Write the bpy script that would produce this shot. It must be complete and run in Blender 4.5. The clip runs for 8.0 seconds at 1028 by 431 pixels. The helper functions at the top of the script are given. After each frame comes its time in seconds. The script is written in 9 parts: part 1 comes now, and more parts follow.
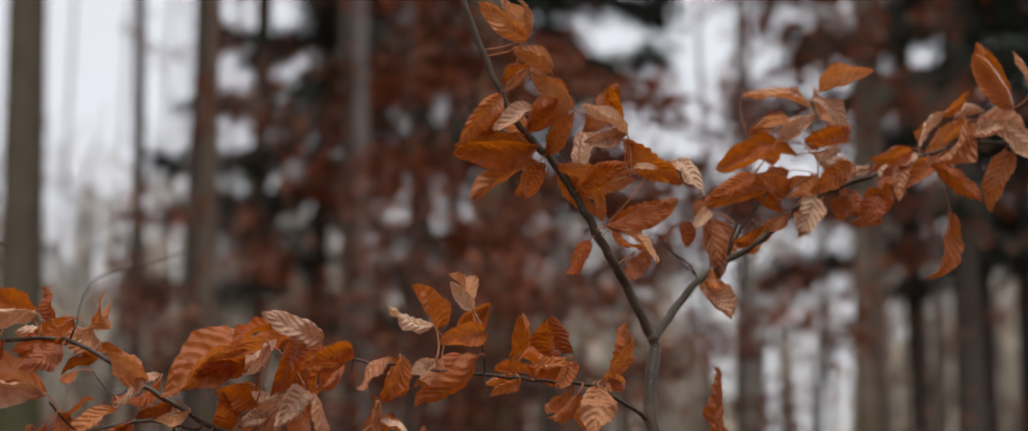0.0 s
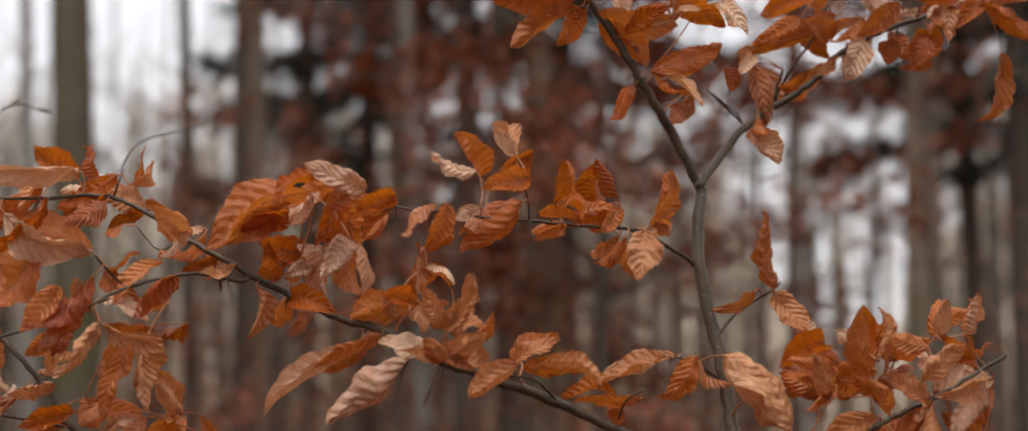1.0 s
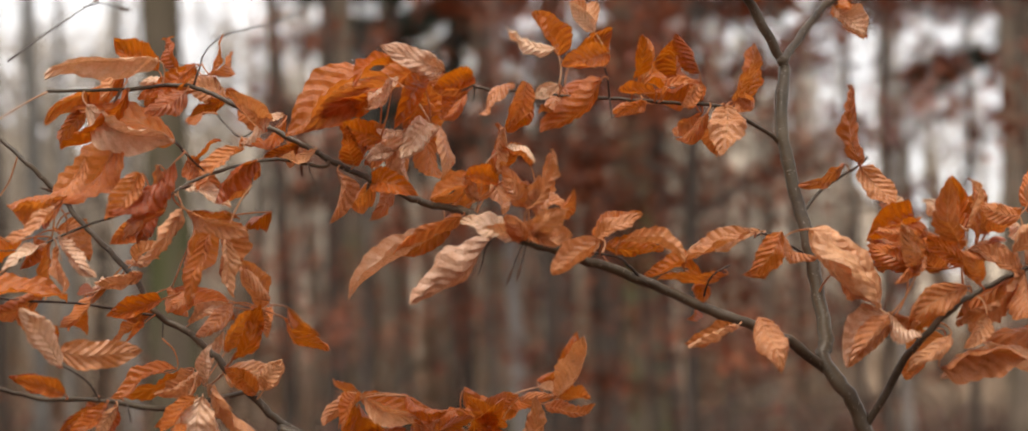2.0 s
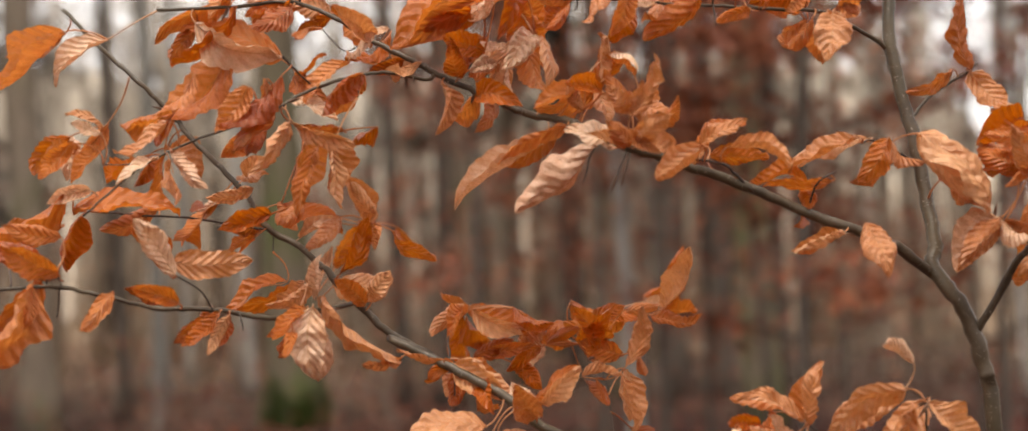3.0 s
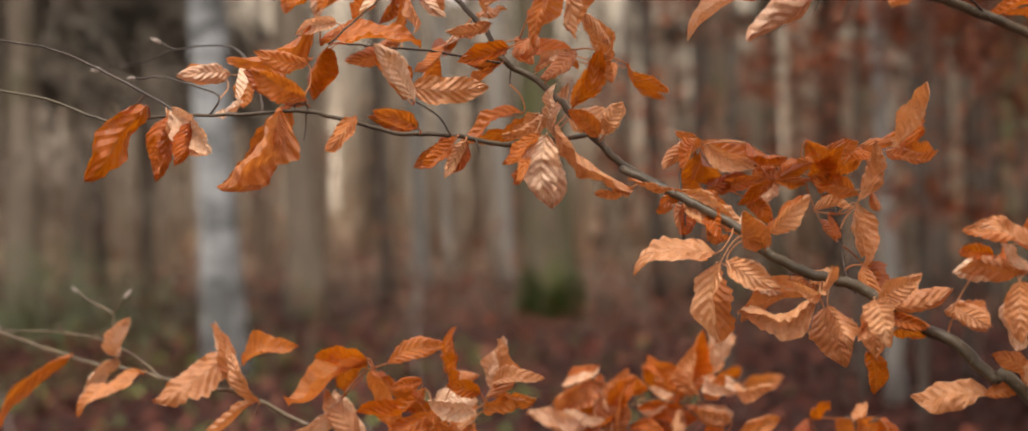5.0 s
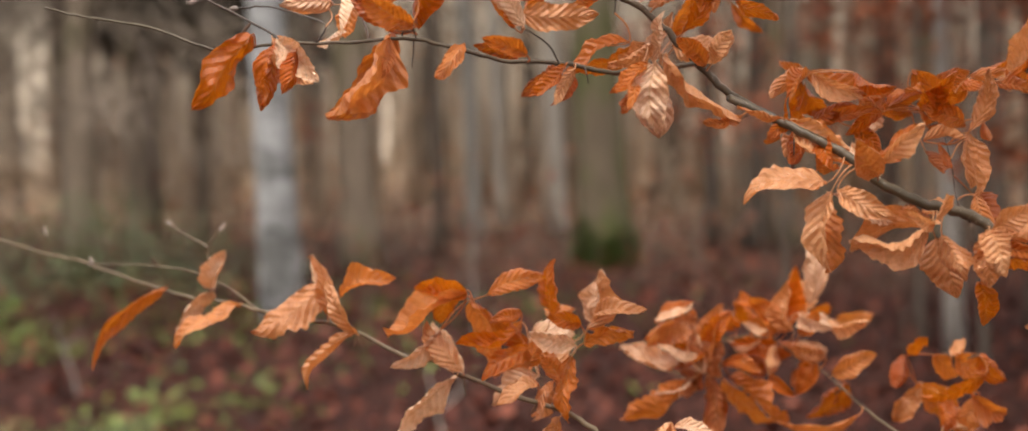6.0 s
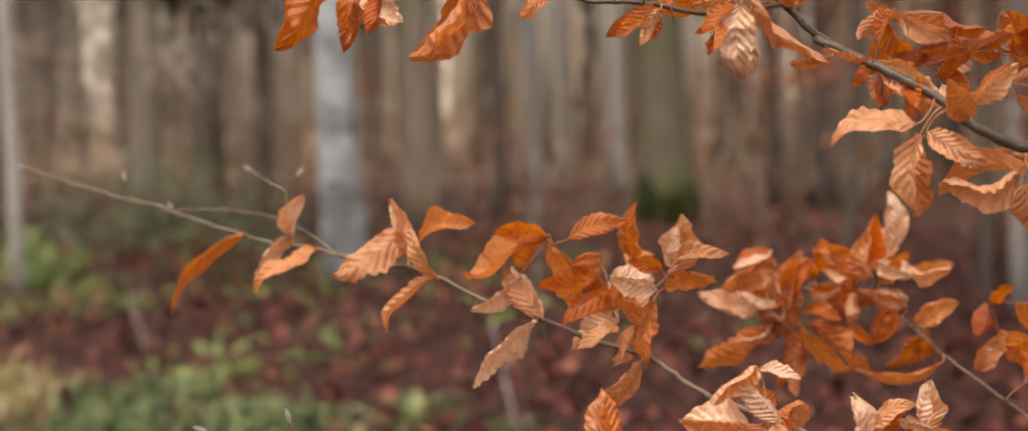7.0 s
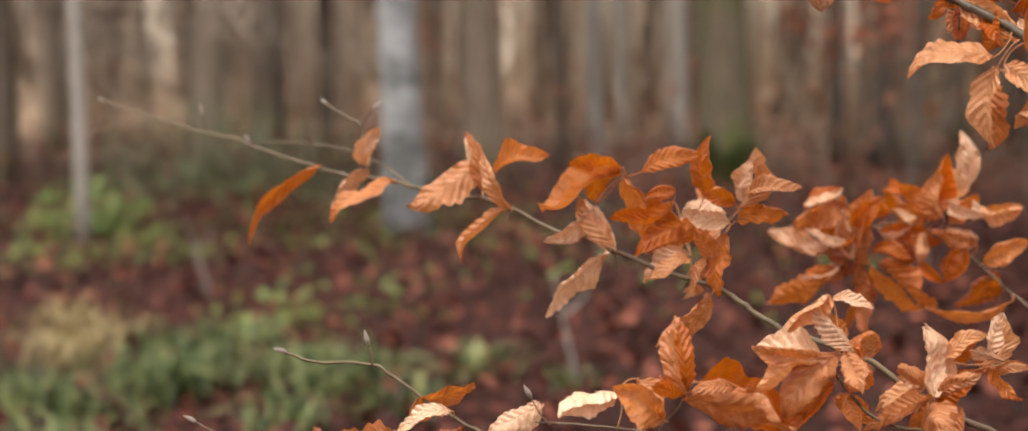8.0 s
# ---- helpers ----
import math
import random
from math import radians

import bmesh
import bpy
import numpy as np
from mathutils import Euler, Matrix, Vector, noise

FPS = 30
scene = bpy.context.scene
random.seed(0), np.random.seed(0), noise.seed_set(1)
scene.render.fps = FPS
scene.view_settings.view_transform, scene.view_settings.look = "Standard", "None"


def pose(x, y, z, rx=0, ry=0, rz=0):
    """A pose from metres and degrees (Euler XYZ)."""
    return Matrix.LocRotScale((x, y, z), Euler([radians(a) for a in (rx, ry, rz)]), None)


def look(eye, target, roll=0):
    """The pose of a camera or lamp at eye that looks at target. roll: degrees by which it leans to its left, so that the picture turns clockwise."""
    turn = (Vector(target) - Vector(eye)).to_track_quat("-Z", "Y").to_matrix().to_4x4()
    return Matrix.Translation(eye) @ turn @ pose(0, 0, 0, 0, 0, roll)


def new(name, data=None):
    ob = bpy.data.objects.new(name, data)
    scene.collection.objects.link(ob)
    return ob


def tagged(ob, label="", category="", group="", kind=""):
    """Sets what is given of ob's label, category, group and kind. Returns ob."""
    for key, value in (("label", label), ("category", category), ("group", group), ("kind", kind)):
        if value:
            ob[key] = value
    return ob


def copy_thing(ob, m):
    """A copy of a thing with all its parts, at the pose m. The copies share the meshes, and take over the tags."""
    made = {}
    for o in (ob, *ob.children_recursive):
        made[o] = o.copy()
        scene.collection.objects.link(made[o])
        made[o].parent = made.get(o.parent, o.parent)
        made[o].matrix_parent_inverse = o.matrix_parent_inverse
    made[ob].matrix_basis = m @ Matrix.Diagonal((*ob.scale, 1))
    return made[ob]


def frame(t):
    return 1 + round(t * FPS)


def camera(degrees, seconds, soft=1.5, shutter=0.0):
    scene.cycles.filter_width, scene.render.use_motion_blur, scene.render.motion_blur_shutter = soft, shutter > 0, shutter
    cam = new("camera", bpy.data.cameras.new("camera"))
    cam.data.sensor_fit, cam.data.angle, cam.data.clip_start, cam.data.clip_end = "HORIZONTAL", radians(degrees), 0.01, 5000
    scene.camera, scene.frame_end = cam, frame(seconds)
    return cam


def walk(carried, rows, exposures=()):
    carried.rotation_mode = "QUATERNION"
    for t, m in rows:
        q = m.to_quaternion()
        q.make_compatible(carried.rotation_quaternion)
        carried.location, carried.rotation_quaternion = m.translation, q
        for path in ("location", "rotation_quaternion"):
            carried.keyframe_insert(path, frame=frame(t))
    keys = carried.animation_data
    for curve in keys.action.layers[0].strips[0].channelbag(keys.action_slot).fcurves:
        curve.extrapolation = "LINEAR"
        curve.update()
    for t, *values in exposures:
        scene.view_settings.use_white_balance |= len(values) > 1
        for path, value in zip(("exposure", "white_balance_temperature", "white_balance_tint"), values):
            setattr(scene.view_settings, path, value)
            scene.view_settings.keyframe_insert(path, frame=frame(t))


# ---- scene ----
cam = camera(34, 8.0, 1.6)
PATH = [
    (0, (0.049, 0.167, 1.489), (0.29, 2.117, 1.862), 0.6),
    (0.5, (0.052, 0.175, 1.467), (0.272, 2.139, 1.778), 0.0),
    (1, (0.057, 0.189, 1.446), (0.242, 2.165, 1.7), -0.5),
    (1.5, (0.063, 0.2, 1.425), (0.198, 2.185, 1.631), -1.1),
    (1.7, (0.066, 0.205, 1.419), (0.176, 2.193, 1.607), -1.3),
    (2.8, (0.062, 0.199, 1.384), (0.044, 2.195, 1.501), -1.8),
    (3, (0.068, 0.201, 1.377), (0.014, 2.197, 1.484), -1.9),
    (3.5, (0.084, 0.195, 1.36), (-0.061, 2.188, 1.443), -1.8),
    (4, (0.102, 0.188, 1.343), (-0.136, 2.173, 1.402), -1.4),
    (4.5, (0.104, 0.183, 1.329), (-0.206, 2.158, 1.357), -1.2),
    (5, (0.091, 0.18, 1.316), (-0.27, 2.147, 1.311), -1.0),
    (6.5, (0.022, 0.177, 1.29), (-0.426, 2.125, 1.204), -0.9),
    (7, (0.017, 0.179, 1.283), (-0.47, 2.116, 1.173), -0.8),
    (7.5, (0.011, 0.167, 1.272), (-0.508, 2.094, 1.139), -0.5),
    (8, (0.007, 0.152, 1.259), (-0.546, 2.068, 1.099), -0.2),
]
walk(cam, [(t, look(eye, target, roll)) for t, eye, target, roll in PATH],
     exposures=[(0.0, -1.0, 6350, 10), (1.0, -0.71, 6550, 10), (2.0, -0.24, 6800, 10), (3.5, 0.03, 7000, 10), (5.2, 0.0, 7000, 10), (6.5, 0.18, 6900, 10), (8.0, 0.16, 6850, 10)])
# a fast lens, focused on the near sprays
cam.data.dof.use_dof = True
cam.data.dof.focus_distance = 1.50
cam.data.dof.aperture_fstop = 3.6
cam.data.dof.aperture_blades = 0

# ---- light: an overcast winter day in the wood ----
world = bpy.data.worlds.new("overcast_sky")
scene.world = world
world.use_nodes = True
wt = world.node_tree
sky = wt.nodes.new("ShaderNodeTexSky")
sky.sky_type = "NISHITA"
sky.sun_disc = False
sky.sun_elevation, sky.sun_rotation = radians(70), radians(202)
grey = wt.nodes.new("ShaderNodeMix")
grey.data_type = "RGBA"
grey.inputs["Factor"].default_value = 0.86
grey.inputs["B"].default_value = (7.75, 7.65, 7.8, 1)
wt.links.new(sky.outputs["Color"], grey.inputs["A"])
wt.links.new(grey.outputs["Result"], wt.nodes["Background"].inputs["Color"])
wt.nodes["Background"].inputs["Strength"].default_value = 0.235
sun = new("sun", bpy.data.lights.new("sun", "SUN"))
sun.data.energy, sun.data.angle, sun.data.color = 3.0, radians(28), (1.0, 0.94, 0.85)
sun.matrix_world = look((0, 0, 30), (4, 10, 0))


# ---- materials ----
class Mat:
    """A node material under construction: short helpers over its tree."""

    def __init__(self, name):
        self.m = bpy.data.materials.new(name)
        self.m.use_nodes = True
        self.t = self.m.node_tree
        self.bsdf = self.t.nodes["Principled BSDF"]
        self.out = self.t.nodes["Material Output"]

    def node(self, kind, **inputs):
        n = self.t.nodes.new("ShaderNode" + kind)
        for key, value in inputs.items():
            self.put(n, key.replace("_", " "), value)
        return n

    def put(self, n, key, value):
        if isinstance(value, bpy.types.NodeSocket):
            self.t.links.new(value, n.inputs[key])
        else:
            n.inputs[key].default_value = value

    def math(self, op, a, b=0.5, c=None):
        n = self.t.nodes.new("ShaderNodeMath")
        n.operation = op
        for i, v in enumerate((a, b) if c is None else (a, b, c)):
            self.put(n, i, v)
        return n.outputs[0]

    def noise(self, vector, scale, detail=4.0, rough=0.6):
        n = self.node("TexNoise", Scale=scale, Detail=detail, Roughness=rough)
        if vector is not None:
            self.put(n, "Vector", vector)
        return n.outputs["Fac"]

    def ramp(self, fac, *stops):
        n = self.t.nodes.new("ShaderNodeValToRGB")
        els = n.color_ramp.elements
        while len(els) < len(stops):
            els.new(0.5)
        for e, (at, col) in zip(els, stops):
            e.position, e.color = at, (*col, 1)
        self.put(n, "Fac", fac)
        return n.outputs["Color"]

    def mix(self, fac, a, b, blend="MIX"):
        n = self.t.nodes.new("ShaderNodeMix")
        n.data_type, n.blend_type = "RGBA", blend
        for key, v in (("Factor", fac), ("A", a), ("B", b)):
            if isinstance(v, tuple):
                v = (*v, 1)
            self.put(n, key, v)
        return n.outputs["Result"]

    def coords(self, out="Object", scale=(1, 1, 1)):
        c = self.node("TexCoord")
        n = self.node("Mapping", Vector=c.outputs[out], Scale=scale)
        return n.outputs["Vector"]

    def bump(self, height, strength=0.4, distance=0.01):
        n = self.node("Bump", Height=height, Strength=strength, Distance=distance)
        self.put(self.bsdf, "Normal", n.outputs["Normal"])
        return n.outputs["Normal"]


def bark_material(name, dark, light, scale=1.0, moss=0.0, rough=0.85):
    """Rough vertical-grained bark with plates, lichen blotches and, where asked for, moss."""
    k = Mat(name)
    v = k.coords("Object", (9 * scale, 9 * scale, 1.6 * scale))
    plates = k.noise(v, 2.2, 5)
    blotch = k.noise(k.coords("Object", (1, 1, 0.6)), 3.2 * scale, 3)
    rnd = k.node("ObjectInfo").outputs["Random"]
    col = k.ramp(plates, (0.3, dark), (0.7, light))
    col = k.mix(k.math("MULTIPLY", blotch, 0.55), col, tuple(min(1, c * 1.5 + 0.03) for c in light))
    if moss:
        m = k.ramp(k.noise(k.coords("Object", (1, 1, 0.45)), 2.4, 4), (0.62 - moss * 0.45, (0, 0, 0)), (0.8 - moss * 0.4, (1, 1, 1)))
        low = k.node("SeparateXYZ", Vector=k.coords("Object")).outputs["Z"]
        fade = k.ramp(k.math("MULTIPLY", low, 0.25), (0.5, (1, 1, 1)), (0.85, (0.12, 0.12, 0.12)))
        col = k.mix(k.math("MULTIPLY", m, fade), col, (0.095, 0.105, 0.032))
    hue = k.node("HueSaturation", Color=col, Value=k.math("MULTIPLY_ADD", rnd, 0.5, 0.75))
    k.put(k.bsdf, "Base Color", hue.outputs["Color"])
    k.bsdf.inputs["Roughness"].default_value = rough
    k.bump(plates, 0.7, 0.02)
    return k.m


BARK_BROWN = bark_material("bark_brown", (0.066, 0.048, 0.034), (0.23, 0.175, 0.125), 1.0, 0.25)
BARK_DARK = bark_material("bark_dark", (0.032, 0.023, 0.017), (0.10, 0.075, 0.056), 1.2)
BARK_GREY = bark_material("bark_grey", (0.17, 0.15, 0.13), (0.36, 0.325, 0.29), 1.6)
BARK_PALE = bark_material("bark_pale", (0.17, 0.155, 0.135), (0.36, 0.34, 0.31), 1.0)
BARK_MOSS = bark_material("bark_mossy", (0.05, 0.036, 0.022), (0.15, 0.112, 0.072), 1.0, 0.48)


def birch_material():
    """White birch bark with dark horizontal scars and grey patches."""
    k = Mat("bark_birch")
    scars = k.ramp(k.noise(k.coords("Object", (3.2, 3.2, 8)), 1.6, 5), (0.33, (0.05, 0.045, 0.04)), (0.46, (1, 1, 1)))
    patch = k.ramp(k.noise(k.coords(), 2.6, 4), (0.38, (0.11, 0.11, 0.105)), (0.62, (0.40, 0.405, 0.41)))
    k.put(k.bsdf, "Base Color", k.mix(1.0, patch, scars, "MULTIPLY"))
    k.bsdf.inputs["Roughness"].default_value = 0.6
    k.bump(k.noise(k.coords("Object", (2, 2, 14)), 3, 4), 0.5, 0.01)
    return k.m


def twig_material(name="bark_beech_twig", dark=(0.038, 0.025, 0.015), light=(0.112, 0.080, 0.050), tint=(0.082, 0.066, 0.034)):
    """Smooth grey-brown young beech bark with pale lenticels."""
    k = Mat(name)
    v = k.coords("Object")
    tone = k.ramp(k.noise(v, 35, 4), (0.3, dark), (0.7, light))
    spots = k.ramp(k.noise(v, 420, 2), (0.64, (0, 0, 0)), (0.7, (1, 1, 1)))
    green = k.ramp(k.noise(v, 9, 2), (0.45, (0, 0, 0)), (0.75, (0.6, 0.6, 0.6)))
    col = k.mix(green, tone, tint)
    k.put(k.bsdf, "Base Color", k.mix(spots, col, (0.24, 0.20, 0.16)))
    k.bsdf.inputs["Roughness"].default_value = 0.42
    k.bsdf.inputs["Specular IOR Level"].default_value = 0.35
    k.bump(k.noise(v, 260, 3), 0.35, 0.001)
    return k.m


def leaf_material(name, warm, deep, thin=0.35, rough=0.42):
    """A dry beech leaf: orange-brown, paler veins, blotches, satin skin and light shining through."""
    k = Mat(name)
    uv = k.node("TexCoord").outputs["UV"]
    sep = k.node("SeparateXYZ", Vector=uv)
    u, v = sep.outputs["X"], sep.outputs["Y"]
    side = k.math("ABSOLUTE", k.math("SUBTRACT", v, 0.5))
    mid = k.math("LESS_THAN", side, 0.022)
    wave = k.math("SINE", k.math("MULTIPLY", k.math("SUBTRACT", u, k.math("MULTIPLY", side, 0.46)), 53.4))
    vein = k.math("GREATER_THAN", wave, 0.93)
    rnd = k.node("ObjectInfo").outputs["Random"]
    obj = k.coords("Object")
    blot = k.noise(obj, 55, 5, 0.65)
    fine = k.noise(obj, 420, 3)
    col = k.ramp(blot, (0.28, deep), (0.62, warm))
    spots = k.ramp(k.noise(obj, 150, 3), (0.66, (0, 0, 0)), (0.72, (1, 1, 1)))
    col = k.mix(k.math("MULTIPLY", spots, 0.55), col, tuple(c * 0.45 for c in deep))
    col = k.mix(k.math("MULTIPLY", vein, 0.22), col, (0.62, 0.30, 0.13))
    col = k.mix(k.math("MULTIPLY", mid, 0.45), col, (0.55, 0.27, 0.11))
    hue = k.node("HueSaturation", Color=col, Hue=k.math("MULTIPLY_ADD", rnd, 0.015, 0.4925),
                 Saturation=k.math("MULTIPLY_ADD", rnd, -0.16, 1.06), Value=k.math("MULTIPLY_ADD", rnd, 0.4, 0.76))
    k.put(k.bsdf, "Base Color", hue.outputs["Color"])
    k.put(k.bsdf, "Roughness", k.math("MULTIPLY_ADD", fine, 0.34, rough - 0.25))
    k.bsdf.inputs["Specular IOR Level"].default_value = 0.65
    ridge = k.math("ARCSINE", k.math("MULTIPLY", wave, 0.99))
    h = k.math("ADD", k.math("MULTIPLY", fine, 0.4), k.math("ADD", k.math("MULTIPLY", ridge, 0.42), k.math("ADD", blot, k.math("MULTIPLY", k.noise(obj, 210, 5, 0.65), 1.3))))
    nrm = k.bump(h, 0.65, 0.0016)
    trans = k.node("BsdfTranslucent", Color=k.mix(0.5, hue.outputs["Color"], (0.85, 0.24, 0.012)))
    k.put(trans, "Normal", nrm)
    mixed = k.node("MixShader", Fac=thin)
    k.t.links.new(k.bsdf.outputs[0], mixed.inputs[1])
    k.t.links.new(trans.outputs[0], mixed.inputs[2])
    k.t.links.new(mixed.outputs[0], k.out.inputs["Surface"])
    return k.m


def soft_leaf_material(name, a, b, c, thin=0.3, rough=0.55, gloss=0.5, patch=0.0):
    """Joined foliage: each leaf takes its own tone from three."""
    k = Mat(name)
    isle = k.node("NewGeometry").outputs["Random Per Island"]
    col = k.ramp(isle, (0.0, a), (0.5, b), (1.0, c))
    col = k.mix(k.math("MULTIPLY", k.noise(k.coords(), 30, 3), 0.4), col, tuple(x * 0.6 for x in a))
    # noise patches in which the leaves take darker tones
    if patch:
        mottle = k.ramp(k.noise(k.coords(), patch, 3), (0.44, (0, 0, 0)), (0.56, (0.85, 0.85, 0.85)))
        col = k.mix(mottle, col, k.ramp(isle, (0.0, tuple(x * 0.5 for x in a)), (1.0, b)))
    k.put(k.bsdf, "Base Color", col)
    k.bsdf.inputs["Roughness"].default_value = rough
    k.bsdf.inputs["Specular IOR Level"].default_value = gloss
    if thin:
        trans = k.node("BsdfTranslucent", Color=col)
        mixed = k.node("MixShader", Fac=thin)
        k.t.links.new(k.bsdf.outputs[0], mixed.inputs[1])
        k.t.links.new(trans.outputs[0], mixed.inputs[2])
        k.t.links.new(mixed.outputs[0], k.out.inputs["Surface"])
    return k.m


def ground_material():
    """Forest floor: dark humus under red-brown litter with mossy patches."""
    k = Mat("forest_floor")
    v = k.coords()
    fine = k.noise(v, 14, 6, 0.7)
    big = k.noise(v, 0.55, 4)
    col = k.ramp(fine, (0.3, (0.010, 0.0035, 0.003)), (0.5, (0.032, 0.010, 0.007)), (0.7, (0.085, 0.028, 0.019)))
    green = k.ramp(big, (0.6, (0, 0, 0)), (0.74, (0.5, 0.5, 0.5)))
    col = k.mix(green, col, k.ramp(fine, (0.3, (0.025, 0.035, 0.012)), (0.7, (0.08, 0.09, 0.03))))
    # the floor's colour pales with distance y, to brighten the far band
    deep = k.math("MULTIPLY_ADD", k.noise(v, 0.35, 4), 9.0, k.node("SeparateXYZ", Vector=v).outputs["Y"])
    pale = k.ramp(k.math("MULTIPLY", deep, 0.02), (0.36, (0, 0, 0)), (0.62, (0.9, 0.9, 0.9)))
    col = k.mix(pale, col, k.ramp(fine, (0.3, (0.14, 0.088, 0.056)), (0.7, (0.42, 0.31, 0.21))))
    k.put(k.bsdf, "Base Color", col)
    k.bsdf.inputs["Roughness"].default_value = 0.9
    k.bsdf.inputs["Specular IOR Level"].default_value = 0.15
    k.bump(fine, 0.8, 0.03)
    return k.m


BARK_BIRCH = birch_material()
TWIG = twig_material()
SHOOT = twig_material("bark_young_shoot", (0.075, 0.045, 0.024), (0.20, 0.14, 0.085), (0.15, 0.125, 0.06))
SPUR = twig_material("bark_dark_spur", (0.020, 0.011, 0.007), (0.062, 0.036, 0.023), (0.045, 0.030, 0.017))
BUD = bark_material("bud_scales", (0.22, 0.15, 0.11), (0.56, 0.46, 0.40), 60.0, 0.0, 0.5)
BROWN_BUD = bark_material("brown_bud_scales", (0.07, 0.032, 0.016), (0.18, 0.085, 0.042), 60.0, 0.0, 0.4)
# tones mix natural variety with painted light: paler where sky-lit, russet where shaded
LEAF_TONES = (leaf_material("russet_shaded_beech_leaf", (0.46, 0.100, 0.010), (0.25, 0.046, 0.004), 0.42, 0.42),
              leaf_material("orange_beech_leaf", (0.66, 0.180, 0.018), (0.40, 0.085, 0.006), 0.42, 0.40),
              leaf_material("tan_lit_beech_leaf", (0.72, 0.32, 0.135), (0.48, 0.16, 0.044), 0.32, 0.38),
              leaf_material("pale_skylit_beech_leaf", (0.86, 0.56, 0.37), (0.70, 0.38, 0.20), 0.25, 0.36))
FAR_LEAF = soft_leaf_material("far_beech_leaf", (0.14, 0.030, 0.013), (0.27, 0.070, 0.026), (0.44, 0.15, 0.062))
LITTER = soft_leaf_material("leaf_litter", (0.012, 0.003, 0.0025), (0.082, 0.017, 0.011), (0.33, 0.105, 0.066), 0.0, 0.55, 0.15, 2.2)
NEEDLES = soft_leaf_material("spruce_needles", (0.010, 0.018, 0.010), (0.018, 0.030, 0.016), (0.030, 0.042, 0.022), 0.1)
DEAD_TWIGS = soft_leaf_material("dead_spruce_twigs", (0.13, 0.098, 0.075), (0.22, 0.17, 0.13), (0.34, 0.27, 0.21), 0.0, 0.8)
GRASS = soft_leaf_material("grass_blades", (0.025, 0.045, 0.014), (0.10, 0.15, 0.045), (0.50, 0.52, 0.22), 0.35)
STRAW = soft_leaf_material("dry_grass", (0.27, 0.20, 0.085), (0.42, 0.32, 0.15), (0.56, 0.45, 0.24), 0.3)
HERB = soft_leaf_material("green_undergrowth", (0.09, 0.15, 0.04), (0.22, 0.30, 0.08), (0.42, 0.50, 0.14), 0.4)
FERN = soft_leaf_material("fern_fronds", (0.15, 0.24, 0.06), (0.22, 0.32, 0.09), (0.29, 0.39, 0.12), 0.4)
MOSS = soft_leaf_material("moss_tufts", (0.06, 0.10, 0.018), (0.11, 0.17, 0.03), (0.18, 0.25, 0.06), 0.0, 0.9)
THICKET = soft_leaf_material("thicket_stems", (0.28, 0.215, 0.16), (0.54, 0.43, 0.32), (0.76, 0.62, 0.48), 0.0, 0.9)
BRAMBLE = soft_leaf_material("bramble_leaves", (0.075, 0.10, 0.05), (0.15, 0.19, 0.09), (0.28, 0.32, 0.16), 0.35)
BROWN_NEEDLES = soft_leaf_material("dying_spruce_needles", (0.050, 0.041, 0.029), (0.09, 0.071, 0.050), (0.15, 0.115, 0.08), 0.0, 0.8)
FAR_SCRUB = soft_leaf_material("dry_scrub_leaves", (0.34, 0.15, 0.07), (0.50, 0.26, 0.13), (0.62, 0.38, 0.22))
GROUND = ground_material()


# ---- builders ----
def mesh_of(name, verts, faces, material, smooth=True, uvs=None):
    me = bpy.data.meshes.new(name)
    me.from_pydata([tuple(v) for v in verts], [], faces)
    me.materials.append(material)
    if smooth:
        me.polygons.foreach_set("use_smooth", [True] * len(me.polygons))
    if uvs is not None:
        layer = me.uv_layers.new(name="UVMap")
        loops = np.empty(len(me.loops), dtype=np.int32)
        me.loops.foreach_get("vertex_index", loops)
        layer.data.foreach_set("uv", np.asarray(uvs, dtype=np.float32)[loops].ravel())
    me.update()
    return me


def part(name, me, parent=None, loc=(0, 0, 0), label=""):
    ob = new(name, me)
    ob.location = loc
    if parent is not None:
        ob.parent = parent
    return tagged(ob, label)


def thing(name, loc, label, category, group=""):
    """An empty at the foot of a thing, which carries its parts."""
    ob = new(name)
    ob.location = loc
    ob.empty_display_size = 0.2
    return tagged(ob, label, category, group)


def smooth_line(points, steps=5):
    """A Catmull-Rom line through the points."""
    p = [np.array(q, float) for q in points]
    p = [2 * p[0] - p[1]] + p + [2 * p[-1] - p[-2]]
    line = []
    for a, b, c, d in zip(p, p[1:], p[2:], p[3:]):
        for s in range(steps):
            t = s / steps
            line.append(0.5 * (2 * b + (c - a) * t + (2 * a - 5 * b + 4 * c - d) * t * t + (3 * b - a - 3 * c + d) * t ** 3))
    line.append(p[-2])
    return np.array(line)


